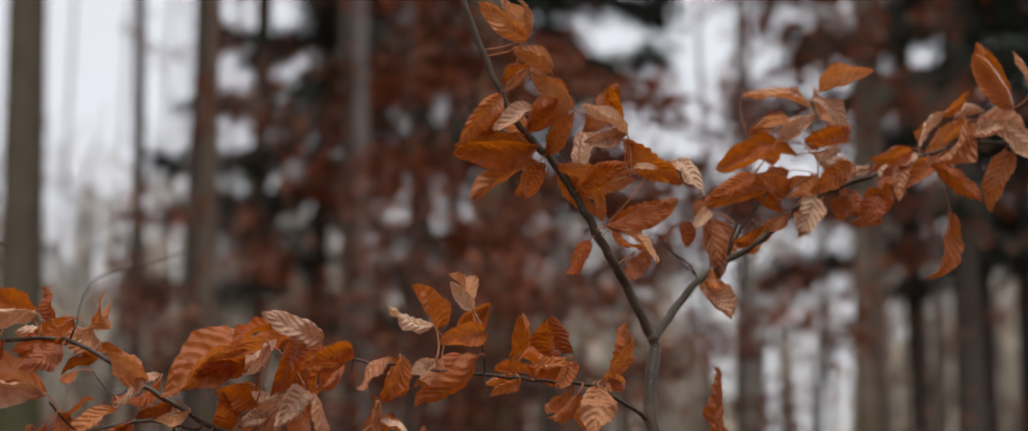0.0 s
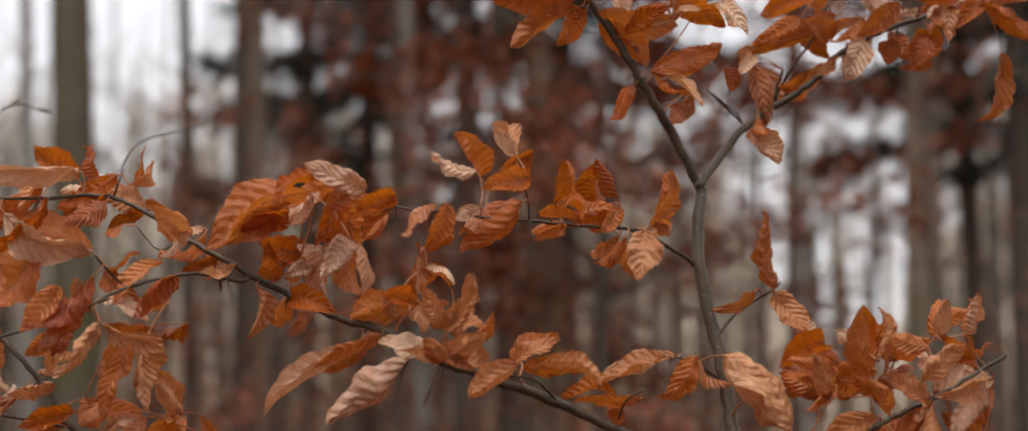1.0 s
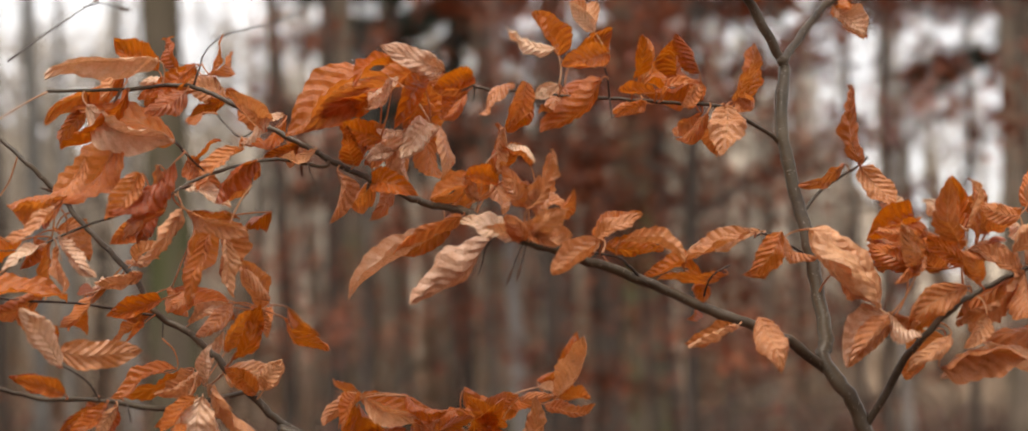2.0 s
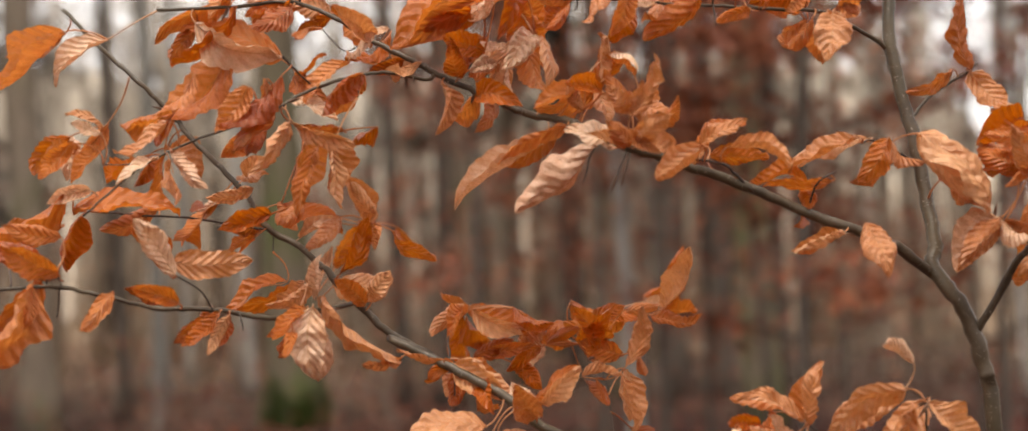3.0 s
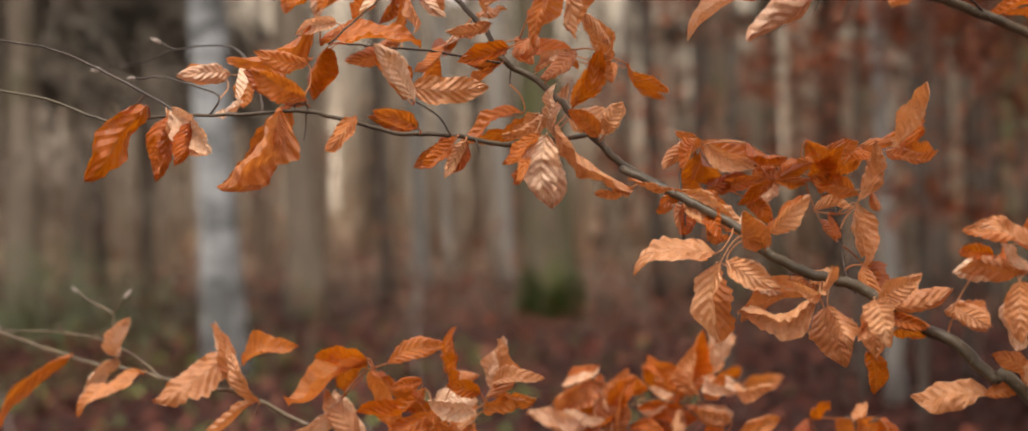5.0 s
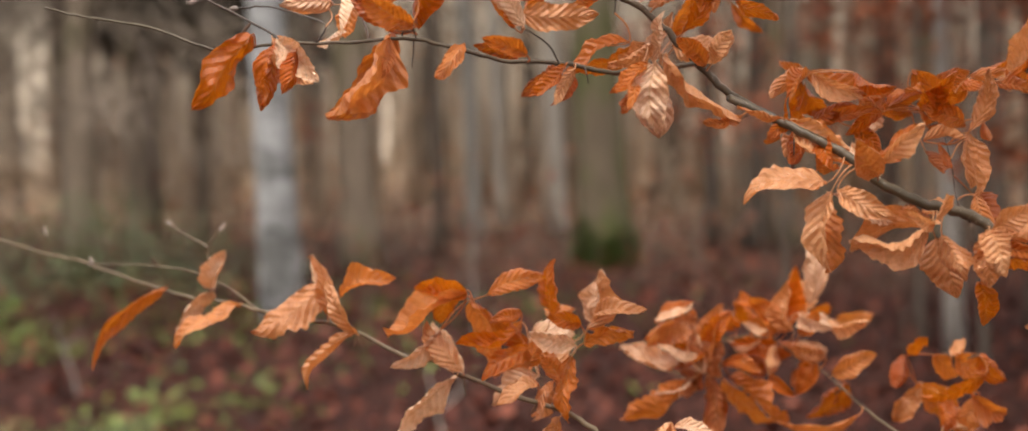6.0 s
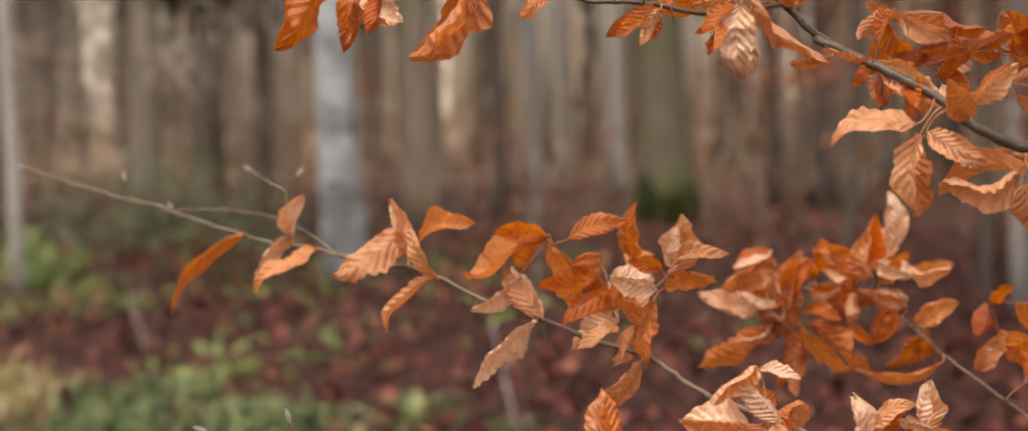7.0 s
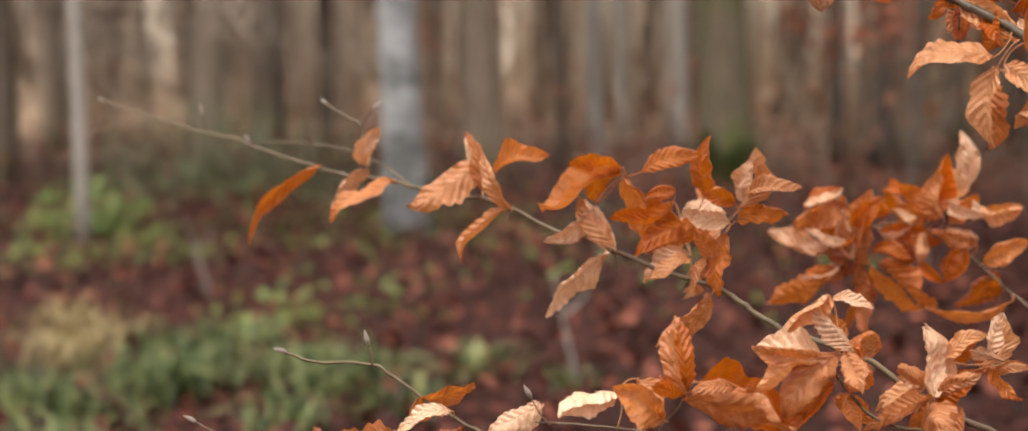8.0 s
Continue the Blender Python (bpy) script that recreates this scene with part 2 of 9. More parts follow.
def tube(line, radii, sides=8, knobs=0.0, rng=None):
    """Vertices and faces of a round limb along a line, closed at both ends."""
    verts, faces = [], []
    ahead = np.gradient(line, axis=0)
    ahead /= np.maximum(np.linalg.norm(ahead, axis=1), 1e-9)[:, None]
    side = np.cross(ahead[0], (0.3, 0.9, 0.31))
    for i, (c, a, r) in enumerate(zip(line, ahead, radii)):
        side = side - a * (side @ a)
        side /= np.linalg.norm(side)
        other = np.cross(a, side)
        for j in range(sides):
            w = 2 * math.pi * j / sides
            rr = r * (1 + (knobs * (rng.random() - 0.5) if knobs else 0))
            verts.append(c + rr * (math.cos(w) * side + math.sin(w) * other))
    n = len(line)
    for i in range(n - 1):
        for j in range(sides):
            k = (j + 1) % sides
            faces.append((i * sides + j, i * sides + k, (i + 1) * sides + k, (i + 1) * sides + j))
    faces.append(tuple(range(sides - 1, -1, -1)))
    faces.append(tuple((n - 1) * sides + j for j in range(sides)))
    return verts, faces


def ground_height(x, y):
    rise = 0.025 * max(0.0, y - 2.0)
    return rise + 0.05 * noise.noise(Vector((x * 0.35, y * 0.35, 0.3))) * min(1.0, max(0.0, (y - 2) / 3))


# ---- forest floor ----
def build_ground():
    xs = [-400, -200, -100, -60, -40] + [i * 0.75 for i in range(-34, 35)] + [40, 60, 100, 200, 400]
    ys = [-400, -150, -60, -25, -10, -4] + [i * 0.75 for i in range(-3, 60)] + [55, 75, 110, 200, 400]
    verts = [(x, y, ground_height(x, min(y, 60))) for y in ys for x in xs]
    n = len(xs)
    faces = [(j * n + i, j * n + i + 1, (j + 1) * n + i + 1, (j + 1) * n + i) for j in range(len(ys) - 1) for i in range(n - 1)]
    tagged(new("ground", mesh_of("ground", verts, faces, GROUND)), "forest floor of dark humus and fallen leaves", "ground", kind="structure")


def scatter_leaves(name, material, count, area, size, label, lift=0.02, seed=1):
    """Fallen leaves: small folded blades lying at all angles on the floor."""
    rng = np.random.default_rng(seed)
    x0, x1, y0, y1 = area
    verts, faces = [], []
    for _ in range(count):
        x, y = rng.uniform(x0, x1), y0 + (y1 - y0) * rng.random() ** 1.7
        z = ground_height(x, y) + lift * (0.4 + rng.random())
        a, L = rng.uniform(0, 2 * math.pi), size * rng.uniform(0.6, 1.2)
        d = np.array([math.cos(a), math.sin(a), rng.normal(0, 0.4)])
        s = np.array([-math.sin(a), math.cos(a), rng.normal(0, 0.5)]) * 0.3
        c = np.array([x, y, z])
        up = np.array([0, 0, L * rng.uniform(-0.15, 0.2)])
        b = len(verts)
        verts += [c - d * L / 2, c + s * L + up, c + d * L / 2, c - s * L + up, c]
        faces += [(b, b + 4, b + 1), (b + 4, b + 2, b + 1), (b, b + 3, b + 4), (b + 3, b + 2, b + 4)]
    tagged(new(name, mesh_of(name, verts, faces, material, False)), label, "leaf litter", kind="stuff")


build_ground()
scatter_leaves("leaf_litter", LITTER, 52000, (-13, 7, 2.5, 34), 0.085, "red-brown fallen beech leaves covering the forest floor", 0.05)
scatter_leaves("leaf_litter", LITTER, 9000, (-9, 8, 2.6, -6), 0.10, "red-brown fallen beech leaves under the saplings", 0.05, 2)


# ---- trees of the wood ----
def trunk_line(rng, height, lean, wobble, n=14):
    line, off = [], np.zeros(2)
    for i in range(n):
        h = i / (n - 1)
        off = off + rng.normal(0, wobble, 2)
        line.append((lean[0] * h * height + off[0], lean[1] * h * height + off[1], -0.1 + h * (height + 0.1)))
    return np.array(line)


def tree(x, y, radius, bark=None, name="forest_tree", label="", height=19.0, flare=0.45, lean=None, seed=None):
    """A tall bare trunk with a root flare and winter limbs above the view."""
    rng = np.random.default_rng(int(abs(x * 131 + y * 17) * 10) if seed is None else seed)
    label = label or {"bark_dark": "slender dark-barked forest tree standing in leaf litter", "bark_brown": "brown rough-barked tall forest tree",
                      "bark_grey": "thin smooth grey-barked young tree", "bark_pale": "pale grey-barked forest tree",
                      "bark_mossy": "tall tree with green mossy bark"}[bark.name]
    root = thing(name, (x, y, ground_height(x, y)), label, "tree", "trees of the wood")
    lean = rng.normal(0, 0.006, 2) if lean is None else lean
    line = smooth_line(trunk_line(rng, height, lean, 0.012), 3)
    h = np.clip(line[:, 2], 0, None)
    radii = radius * ((1 - 0.72 * h / height) + flare * np.exp(-h / (radius * 2.2 + 0.05)))
    v, f = tube(line, radii, 14, 0.07, rng)
    part("trunk", mesh_of("trunk", v, f, bark), root)
    for _ in range(5):
        i = int(len(line) * rng.uniform(0.55, 0.95))
        a, L = rng.uniform(0, 2 * math.pi), rng.uniform(1.2, 3.2)
        d = np.array([math.cos(a), math.sin(a), 0.55])
        pts = [line[i] + d * L * s + np.array([0, 0, 0.25 * L * s * s]) for s in (0, 0.35, 0.7, 1.0)]
        v, f = tube(smooth_line(pts, 3), np.linspace(radii[i] * 0.45, 0.012, 10), 6)
        part("limb", mesh_of("limb", v, f, bark), root)
    return root


def birch(x, y, radius):
    return tree(x, y, radius, BARK_BIRCH, "birch_tree", "white-barked birch with dark scars and a mossy foot", 17.0, 0.35, (-0.035, 0.0))


def mossy_tree(x, y, radius):
    """A thick old trunk with a cushion of moss round its foot."""
    root = tree(x, y, radius, BARK_MOSS, "mossy_tree", "thick mossy-barked tree with a dark green moss cushion", 20.0, 0.3, (-0.035, 0.0))
    rng = np.random.default_rng(8)
    verts, faces = [], []
    for _ in range(2600):
        a = rng.uniform(0, 2 * math.pi)
        h = rng.random() ** 1.6 * (0.42 + 0.12 * math.sin(2 * a + 1) + 0.06 * math.sin(5 * a))
        r = radius * (1.02 + 0.5 * max(0.0, 1 - h / 0.5) ** 0.6) + rng.normal(0, 0.02)
        c = np.array([math.cos(a) * r, math.sin(a) * r, h])
        out = np.array([math.cos(a), math.sin(a), 0.8]) * rng.uniform(0.01, 0.03)
        s = np.array([-math.sin(a), math.cos(a), 0]) * 0.025
        b = len(verts)
        verts += [c - s, c + s, c + out]
        faces.append((b, b + 1, b + 2))
    part("moss", mesh_of("moss", verts, faces, MOSS, False), root, label="cushion of dark green moss")
    return root


def spruce(x, y, height, spread, low, material=None, bark=None, seed=1, boughs=72, per=270, dead=False, fuzz=1.25, label="dark green spruce with drooping boughs"):
    """A conifer: straight trunk and whorls of drooping boughs set with tufts of needles."""
    rng = np.random.default_rng(seed)
    root = thing("spruce_tree", (x, y, ground_height(x, y)), label, "tree", "spruces")
    line = smooth_line(trunk_line(rng, height, (0, 0), 0.006), 2)
    v, f = tube(line, (0.11 if fuzz > 2 else 0.16) * (1 - 0.93 * np.clip(line[:, 2], 0, None) / height), 10, 0.06, rng)
    part("trunk", mesh_of("trunk", v, f, bark or BARK_DARK), root)
    nv, nf = [], []
    for i in range(boughs):
        h = low + (height - low) * (i / boughs) ** 0.9
        a = i * 2.4 + rng.normal(0, 0.3)
        L = spread * (1 - (h - low) / (height - low + 0.3)) * rng.uniform(0.75, 1.15) + 0.25
        d = np.array([math.cos(a), math.sin(a), 0])
        pts = [np.array([0, 0, h]) + d * L * s + np.array([0, 0, L * (-0.35 * s + 0.18 * s * s)]) for s in (0, 0.3, 0.65, 1)]
        bough = smooth_line(pts, 3)
        v, f = tube(bough, np.linspace(0.028, 0.005, len(bough)) * (0.5 if dead else 1.0), 5)
        part("bough", mesh_of("bough", v, f, bark or BARK_DARK), root)
        for _ in range(per):
            s = 0.15 + 0.85 * rng.random() ** 0.8
            c = bough[int(s * (len(bough) - 1))] + rng.normal(0, 1, 3) * np.array([0.10, 0.10, 0.06]) * (1.3 - s * 0.5) * (2.6 if dead else fuzz)
            t = np.array([math.cos(a + rng.normal(0, 0.8)), math.sin(a + rng.normal(0, 0.8)), rng.uniform(-1.3, -0.2)]) * rng.uniform(0.12, 0.3)
            w = np.cross(t, rng.normal(0, 1, 3))
            w = w / (np.linalg.norm(w) + 1e-6) * rng.uniform(0.016, 0.042) * (0.3 if dead else 0.85)
            b = len(nv)
            nv += [c - w, c + w, c + t * 0.6 + w * 0.8, c + t]
            nf += [(b, b + 1, b + 2), (b, b + 2, b + 3)]
    part("needles", mesh_of("needles", nv, nf, material or NEEDLES, False), root)
    return root


def young_beech(x, y, height, spread, low, leaves, seed, radius=0.028, label="young beech holding its dry red-brown leaves"):
    """An understorey beech: thin stem, level limbs, each with flat layers of withered leaves."""
    rng = np.random.default_rng(seed)
    root = thing("young_beech", (x, y, ground_height(x, y)), label, "tree", "young beeches")
    line = smooth_line(trunk_line(rng, height, rng.normal(0, 0.02, 2), 0.02, 9), 3)
    v, f = tube(line, radius * (1.05 - 0.85 * np.clip(line[:, 2], 0, None) / height), 8, 0.05, rng)
    part("trunk", mesh_of("trunk", v, f, BARK_DARK), root)
    count = 13
    nv, nf = [], []
    for i in range(count):
        h = low + (height - low) * (i + rng.random() * 0.6) / count
        c0 = line[min(len(line) - 1, int(h / height * (len(line) - 1)))]
        a = i * 2.4 + rng.normal(0, 0.35)
        L = spread * (1.05 - 0.55 * (h - low) / (height - low)) * rng.uniform(0.7, 1.15)
        d, rise = np.array([math.cos(a), math.sin(a), 0]), rng.uniform(0.05, 0.75)
        pts = [c0 + d * L * s + np.array([0, 0, L * (rise * s - 0.16 * s * s)]) for s in (0, 0.35, 0.7, 1)]
        limb = smooth_line(pts, 4)
        v, f = tube(limb, np.linspace(radius * 0.4, 0.003, len(limb)), 6)
        part("limb", mesh_of("limb", v, f, BARK_DARK), root)
        across = np.array([-d[1], d[0], 0])
        for _ in range(leaves // count):
            s = 0.2 + 0.8 * rng.random()
            c = limb[int(s * (len(limb) - 1))] + across * rng.normal(0, 0.22 * L * (1.15 - s)) + np.array([0, 0, rng.normal(0, 0.075)])
            w = a + rng.normal(0, 0.9)
            ln = rng.uniform(0.05, 0.085)
            t = np.array([math.cos(w), math.sin(w), rng.uniform(-0.9, 0.3)]) * ln
            sd = np.array([-math.sin(w), math.cos(w), rng.normal(0, 0.5)]) * ln * 0.3
            up = np.array([0, 0, ln * rng.uniform(0.0, 0.2)])
            b = len(nv)
            nv += [c, c + t * 0.5 + sd + up, c + t, c + t * 0.5 - sd + up, c + t * 0.5]
            nf += [(b, b + 4, b + 1), (b + 4, b + 2, b + 1), (b, b + 3, b + 4), (b + 3, b + 2, b + 4)]
    part("foliage", mesh_of("foliage", nv, nf, FAR_LEAF, False), root, label="layers of dry red-brown leaves")
    return root


tree(-1.09, 17.00, 0.092, BARK_DARK)
tree(-0.49, 20.00, 0.139, BARK_BROWN)
tree(5.16, 15.00, 0.179, BARK_BROWN)
tree(7.16, 19.00, 0.147, BARK_DARK)
tree(4.36, 16.00, 0.046, BARK_GREY)
tree(8.86, 21.00, 0.122, BARK_DARK)
tree(0.63, 18.00, 0.139, BARK_BROWN, lean=(-0.032, 0.0))
tree(1.65, 17.00, 0.066, BARK_DARK, lean=(-0.032, 0.0))
tree(1.70, 14.00, 0.148, BARK_MOSS, lean=(-0.032, 0.0))
tree(0.52, 10.00, 0.050, BARK_GREY, lean=(-0.032, 0.0))
birch(-3.95, 11.20, 0.142)
tree(-5.77, 10.00, 0.042, BARK_GREY, lean=(-0.032, 0.0))
tree(-8.38, 19.00, 0.066, BARK_DARK, lean=(-0.032, 0.0))
tree(-4.56, 15.00, 0.167, BARK_BROWN, lean=(-0.032, 0.0))
tree(-4.19, 16.50, 0.076, BARK_DARK, lean=(-0.032, 0.0))
tree(-4.72, 20.00, 0.104, BARK_PALE, lean=(-0.032, 0.0))
tree(-4.79, 22.00, 0.068, BARK_PALE, lean=(-0.032, 0.0))
tree(-3.63, 20.00, 0.093, BARK_PALE, lean=(-0.032, 0.0))
mossy_tree(-2.38, 15.50, 0.221)
tree(-1.55, 17.00, 0.075, BARK_DARK, lean=(-0.032, 0.0))
tree(-0.83, 17.50, 0.135, BARK_BROWN, lean=(-0.032, 0.0))
tree(-8.10, 12.00, 0.115, BARK_BROWN, lean=(-0.032, 0.0))
tree(-10.03, 20.00, 0.100, BARK_BROWN, lean=(-0.032, 0.0))
spruce(0.18, 20.00, 15.0, 2.4, 3.2, seed=3)
spruce(2.42, 19.00, 16.0, 2.4, 5.6, seed=5)
spruce(6.13, 15.00, 14.0, 2.4, 4.0, seed=9)
spruce(8.19, 17.00, 15.0, 2.6, 4.2, seed=11)
spruce(-6.86, 14.00, 13.0, 2.6, 1.5, DEAD_TWIGS, seed=13, per=150, dead=True, bark=BARK_BROWN, label='spruce with low dead brown twigs')
spruce(-10.84, 18.00, 13.0, 2.4, 1.6, DEAD_TWIGS, seed=15, per=150, dead=True, bark=BARK_BROWN, label='spruce with low dead brown twigs')
young_beech(0.62, 9.00, 6.2, 1.15, 1.9, 2100, 21)
young_beech(1.00, 11.00, 7.0, 1.2, 2.0, 1900, 22)
young_beech(2.30, 9.00, 6.0, 1.2, 2.4, 1500, 23)
young_beech(1.23, 8.50, 3.6, 1.5, 0.9, 2600, 24)
young_beech(-0.51, 11.00, 3.4, 1.5, 1.0, 1500, 25)
young_beech(2.44, 10.00, 5.5, 1.3, 1.0, 1700, 26)
young_beech(-0.66, 13.00, 6.5, 1.3, 4.0, 700, 27)
young_beech(-1.25, 17.00, 3.4, 1.5, 1.0, 900, 28)
spruce(1.16, 17.00, 15.0, 2.2, 4.8, seed=19)
young_beech(0.30, 10.00, 6.4, 0.95, 2.2, 1700, 29)
young_beech(1.19, 8.00, 4.6, 1.3, 1.9, 2200, 30)
spruce(8.50, 19.00, 15.0, 2.4, 4.6, seed=7)
young_beech(0.62, 12.50, 2.6, 1.4, 0.9, 650, 44)
young_beech(2.05, 12.00, 2.4, 1.3, 0.8, 500, 46)
young_beech(-11.71, 24.00, 3.2, 0.9, 0.7, 700, 33)
young_beech(-7.08, 22.00, 3.4, 0.8, 0.8, 600, 34)
young_beech(-12.95, 22.00, 3.0, 0.9, 0.7, 600, 35)
spruce(-6.80, 15.00, 13.0, 1.7, 2.4, BROWN_NEEDLES, seed=23, per=230, fuzz=2.6, bark=BARK_BROWN, label='spruce with dark dying brown boughs')
spruce(-9.30, 14.50, 13.0, 2.0, 1.2, DEAD_TWIGS, seed=61, per=230, dead=True, bark=BARK_BROWN, label='spruce with low dead brown twigs')
young_beech(3.54, 10.00, 6.5, 1.3, 3.4, 800, 36)
tree(-4.30, 30.00, 0.046, BARK_PALE)
tree(-3.31, 29.00, 0.034, BARK_GREY)
tree(-2.67, 31.00, 0.048, BARK_PALE)
tree(-2.79, 36.00, 0.042, BARK_GREY)
spruce(-6.95, 17.00, 13.0, 1.8, 2.6, BROWN_NEEDLES, seed=37, per=230, fuzz=2.6, bark=BARK_BROWN, label='spruce with dark dying brown boughs')
young_beech(3.11, 10.00, 5.0, 1.2, 1.9, 1000, 38)
young_beech(4.30, 11.00, 5.6, 1.4, 2.1, 450, 39)
young_beech(1.29, 10.00, 3.6, 1.3, 1.2, 1300, 41)

# ---- the far wood ----
def far_wood_material():
    """Distant trunks in pale and dark browns, one tone a trunk."""
    k = Mat("far_trunks")
    isle = k.node("NewGeometry").outputs["Random Per Island"]
    col = k.ramp(isle, (0.0, (0.08, 0.064, 0.05)), (0.38, (0.18, 0.145, 0.112)), (0.52, (0.46, 0.385, 0.30)), (1.0, (0.74, 0.65, 0.53)))
    col = k.mix(k.math("MULTIPLY", k.noise(k.coords("Object", (4, 4, 0.7)), 2, 4), 0.5), col, (0.16, 0.135, 0.11))
    k.put(k.bsdf, "Base Color", col)
    k.bsdf.inputs["Roughness"].default_value = 0.9
    return k.m


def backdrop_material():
    """A glowing grey-brown backdrop for the wood's closed depth: faint upright streaks."""
    k = Mat("glowing_wood_distance")
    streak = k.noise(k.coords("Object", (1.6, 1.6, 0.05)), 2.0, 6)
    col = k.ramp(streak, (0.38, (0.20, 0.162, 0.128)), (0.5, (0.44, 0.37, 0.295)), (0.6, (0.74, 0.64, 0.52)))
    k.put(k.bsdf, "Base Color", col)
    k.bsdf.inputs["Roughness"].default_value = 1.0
    # emission stands in for bright sky haze between the far trunks
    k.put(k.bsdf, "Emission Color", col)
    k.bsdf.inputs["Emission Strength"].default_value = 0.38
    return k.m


def build_far_wood():
    rng = np.random.default_rng(31)
    verts, faces = [], []
    for _ in range(880):
        y = rng.uniform(23, 62)
        x = rng.uniform(-0.85, 0.62) * y
        gap = 13.5 < math.degrees(math.atan2(x, y)) < 19.5
        if gap and rng.random() < 0.75:
            continue
        r, h = rng.uniform(0.05, 0.13), min(rng.uniform(6.0, 14.0), rng.uniform(0.15, 0.215) * y + 1.2)
        g = ground_height(x, y) - 0.1
        lx, ly = rng.normal(0, 0.18, 2)
        line = np.array([(x, y, g), (x + lx * 0.5, y, g + h * 0.5), (x + lx * 2, y + ly, g + h)])
        v, f = tube(line, (r * 1.15, r * 0.8, r * 0.2), 6)
        o = len(verts)
        verts += v
        faces += [tuple(q + o for q in face) for face in f]
        for _ in range(9):
            s = rng.uniform(0.4, 0.98)
            a, L = rng.uniform(0, 2 * math.pi), rng.uniform(0.5, 1.6)
            c = line[0] + (line[2] - line[0]) * s
            e = c + np.array([math.cos(a) * L, math.sin(a) * L, L * rng.uniform(0.4, 1.1)])
            v, f = tube(np.array([c, (c + e) / 2, e]), (0.03, 0.02, 0.006), 3)
            o = len(verts)
            verts += v
            faces += [tuple(q + o for q in face) for face in f]
    tagged(new("far_trees", mesh_of("far_trees", verts, faces, far_wood_material())), "crowded thin bare trunks deep in the wood", "far trees", kind="stuff")
    # closed ring; its unseen part behind the camera also cuts low skylight
    n, verts, faces = 240, [], []
    for i in range(n):
        a = 2 * math.pi * i / n
        x, y = 78 * math.cos(a), 78 * math.sin(a)
        clearing = math.exp(-((math.degrees(math.atan2(x, y)) - 16.5) / 2.6) ** 2)
        top = 12.0 - 7.5 * clearing + 3.0 * noise.noise(Vector((x * 0.09, y * 0.09, 0))) + rng.uniform(-0.6, 0.6)
        verts += [(x, y, -3), (x, y, top), (x * 1.01, y * 1.01, top), (x * 1.01, y * 1.01, -3)]
    for i in range(n):
        k = (i + 1) % n
        for j in range(3):
            faces.append((4 * i + j, 4 * k + j, 4 * k + j + 1, 4 * i + j + 1))
    tagged(new("backdrop", mesh_of("backdrop", verts, faces, backdrop_material())), "glowing grey-brown backdrop for the depth of the winter wood", "backdrop", kind="structure")


build_far_wood()


# ---- undergrowth ----
def undergrowth(name, material, count, centre, reach, height, size, label, seed, category="undergrowth"):
    """Low leafy growth: many small leaves on unseen stems, densest near the middle."""
    rng = np.random.default_rng(seed)
    verts, faces = [], []
    for _ in range(count):
        r = rng.normal(0, 0.45, 2)
        x, y = centre[0] + r[0] * reach[0], centre[1] + r[1] * reach[1]
        z = ground_height(x, y) + height * rng.random() ** 1.5 * math.exp(-(r @ r))
        w, L = rng.uniform(0, 2 * math.pi), size * rng.uniform(0.5, 1.3)
        t = np.array([math.cos(w), math.sin(w), rng.uniform(-0.4, 0.8)]) * L
        s = np.array([-math.sin(w), math.cos(w), rng.normal(0, 0.4)]) * L * 0.32
        c = np.array([x, y, z])
        b = len(verts)
        verts += [c, c + t * 0.5 + s, c + t, c + t * 0.5 - s]
        faces += [(b, b + 1, b + 2), (b, b + 2, b + 3)]
    tagged(new(name, mesh_of(name, verts, faces, material, False)), label, category, kind="stuff")


def grass(name, material, count, centre, reach, height, label, seed):
    """Arching blades in loose tufts."""
    rng = np.random.default_rng(seed)
    verts, faces = [], []
    tufts = [(centre + rng.normal(0, 0.5, 2) * reach, rng.uniform(0.4, 1.5)) for _ in range(max(1, count // 40))]
    for _ in range(count):
        (tx, ty), k = tufts[rng.integers(len(tufts))]
        x, y = tx + rng.normal(0, 0.075), ty + rng.normal(0, 0.075)
        h, w = height * k * rng.uniform(0.5, 1.1), rng.uniform(0, 2 * math.pi)
        d = np.array([math.cos(w), math.sin(w), 0])
        s = np.array([-d[1], d[0], 0]) * 0.008
        c = np.array([x, y, ground_height(x, y)])
        k1 = rng.uniform(0.1, 0.6)
        p1, p2 = c + d * h * k1 + np.array([0, 0, h * 0.62]), c + d * h * (k1 * 2.2 + 0.3) + np.array([0, 0, h * (0.95 - k1)])
        b = len(verts)
        verts += [c - s, c + s, p1 + s, p1 - s, p2]
        faces += [(b, b + 1, b + 2, b + 3), (b + 3, b + 2, b + 4)]
    tagged(new(name, mesh_of(name, verts, faces, material, False)), label, "grass", kind="stuff")


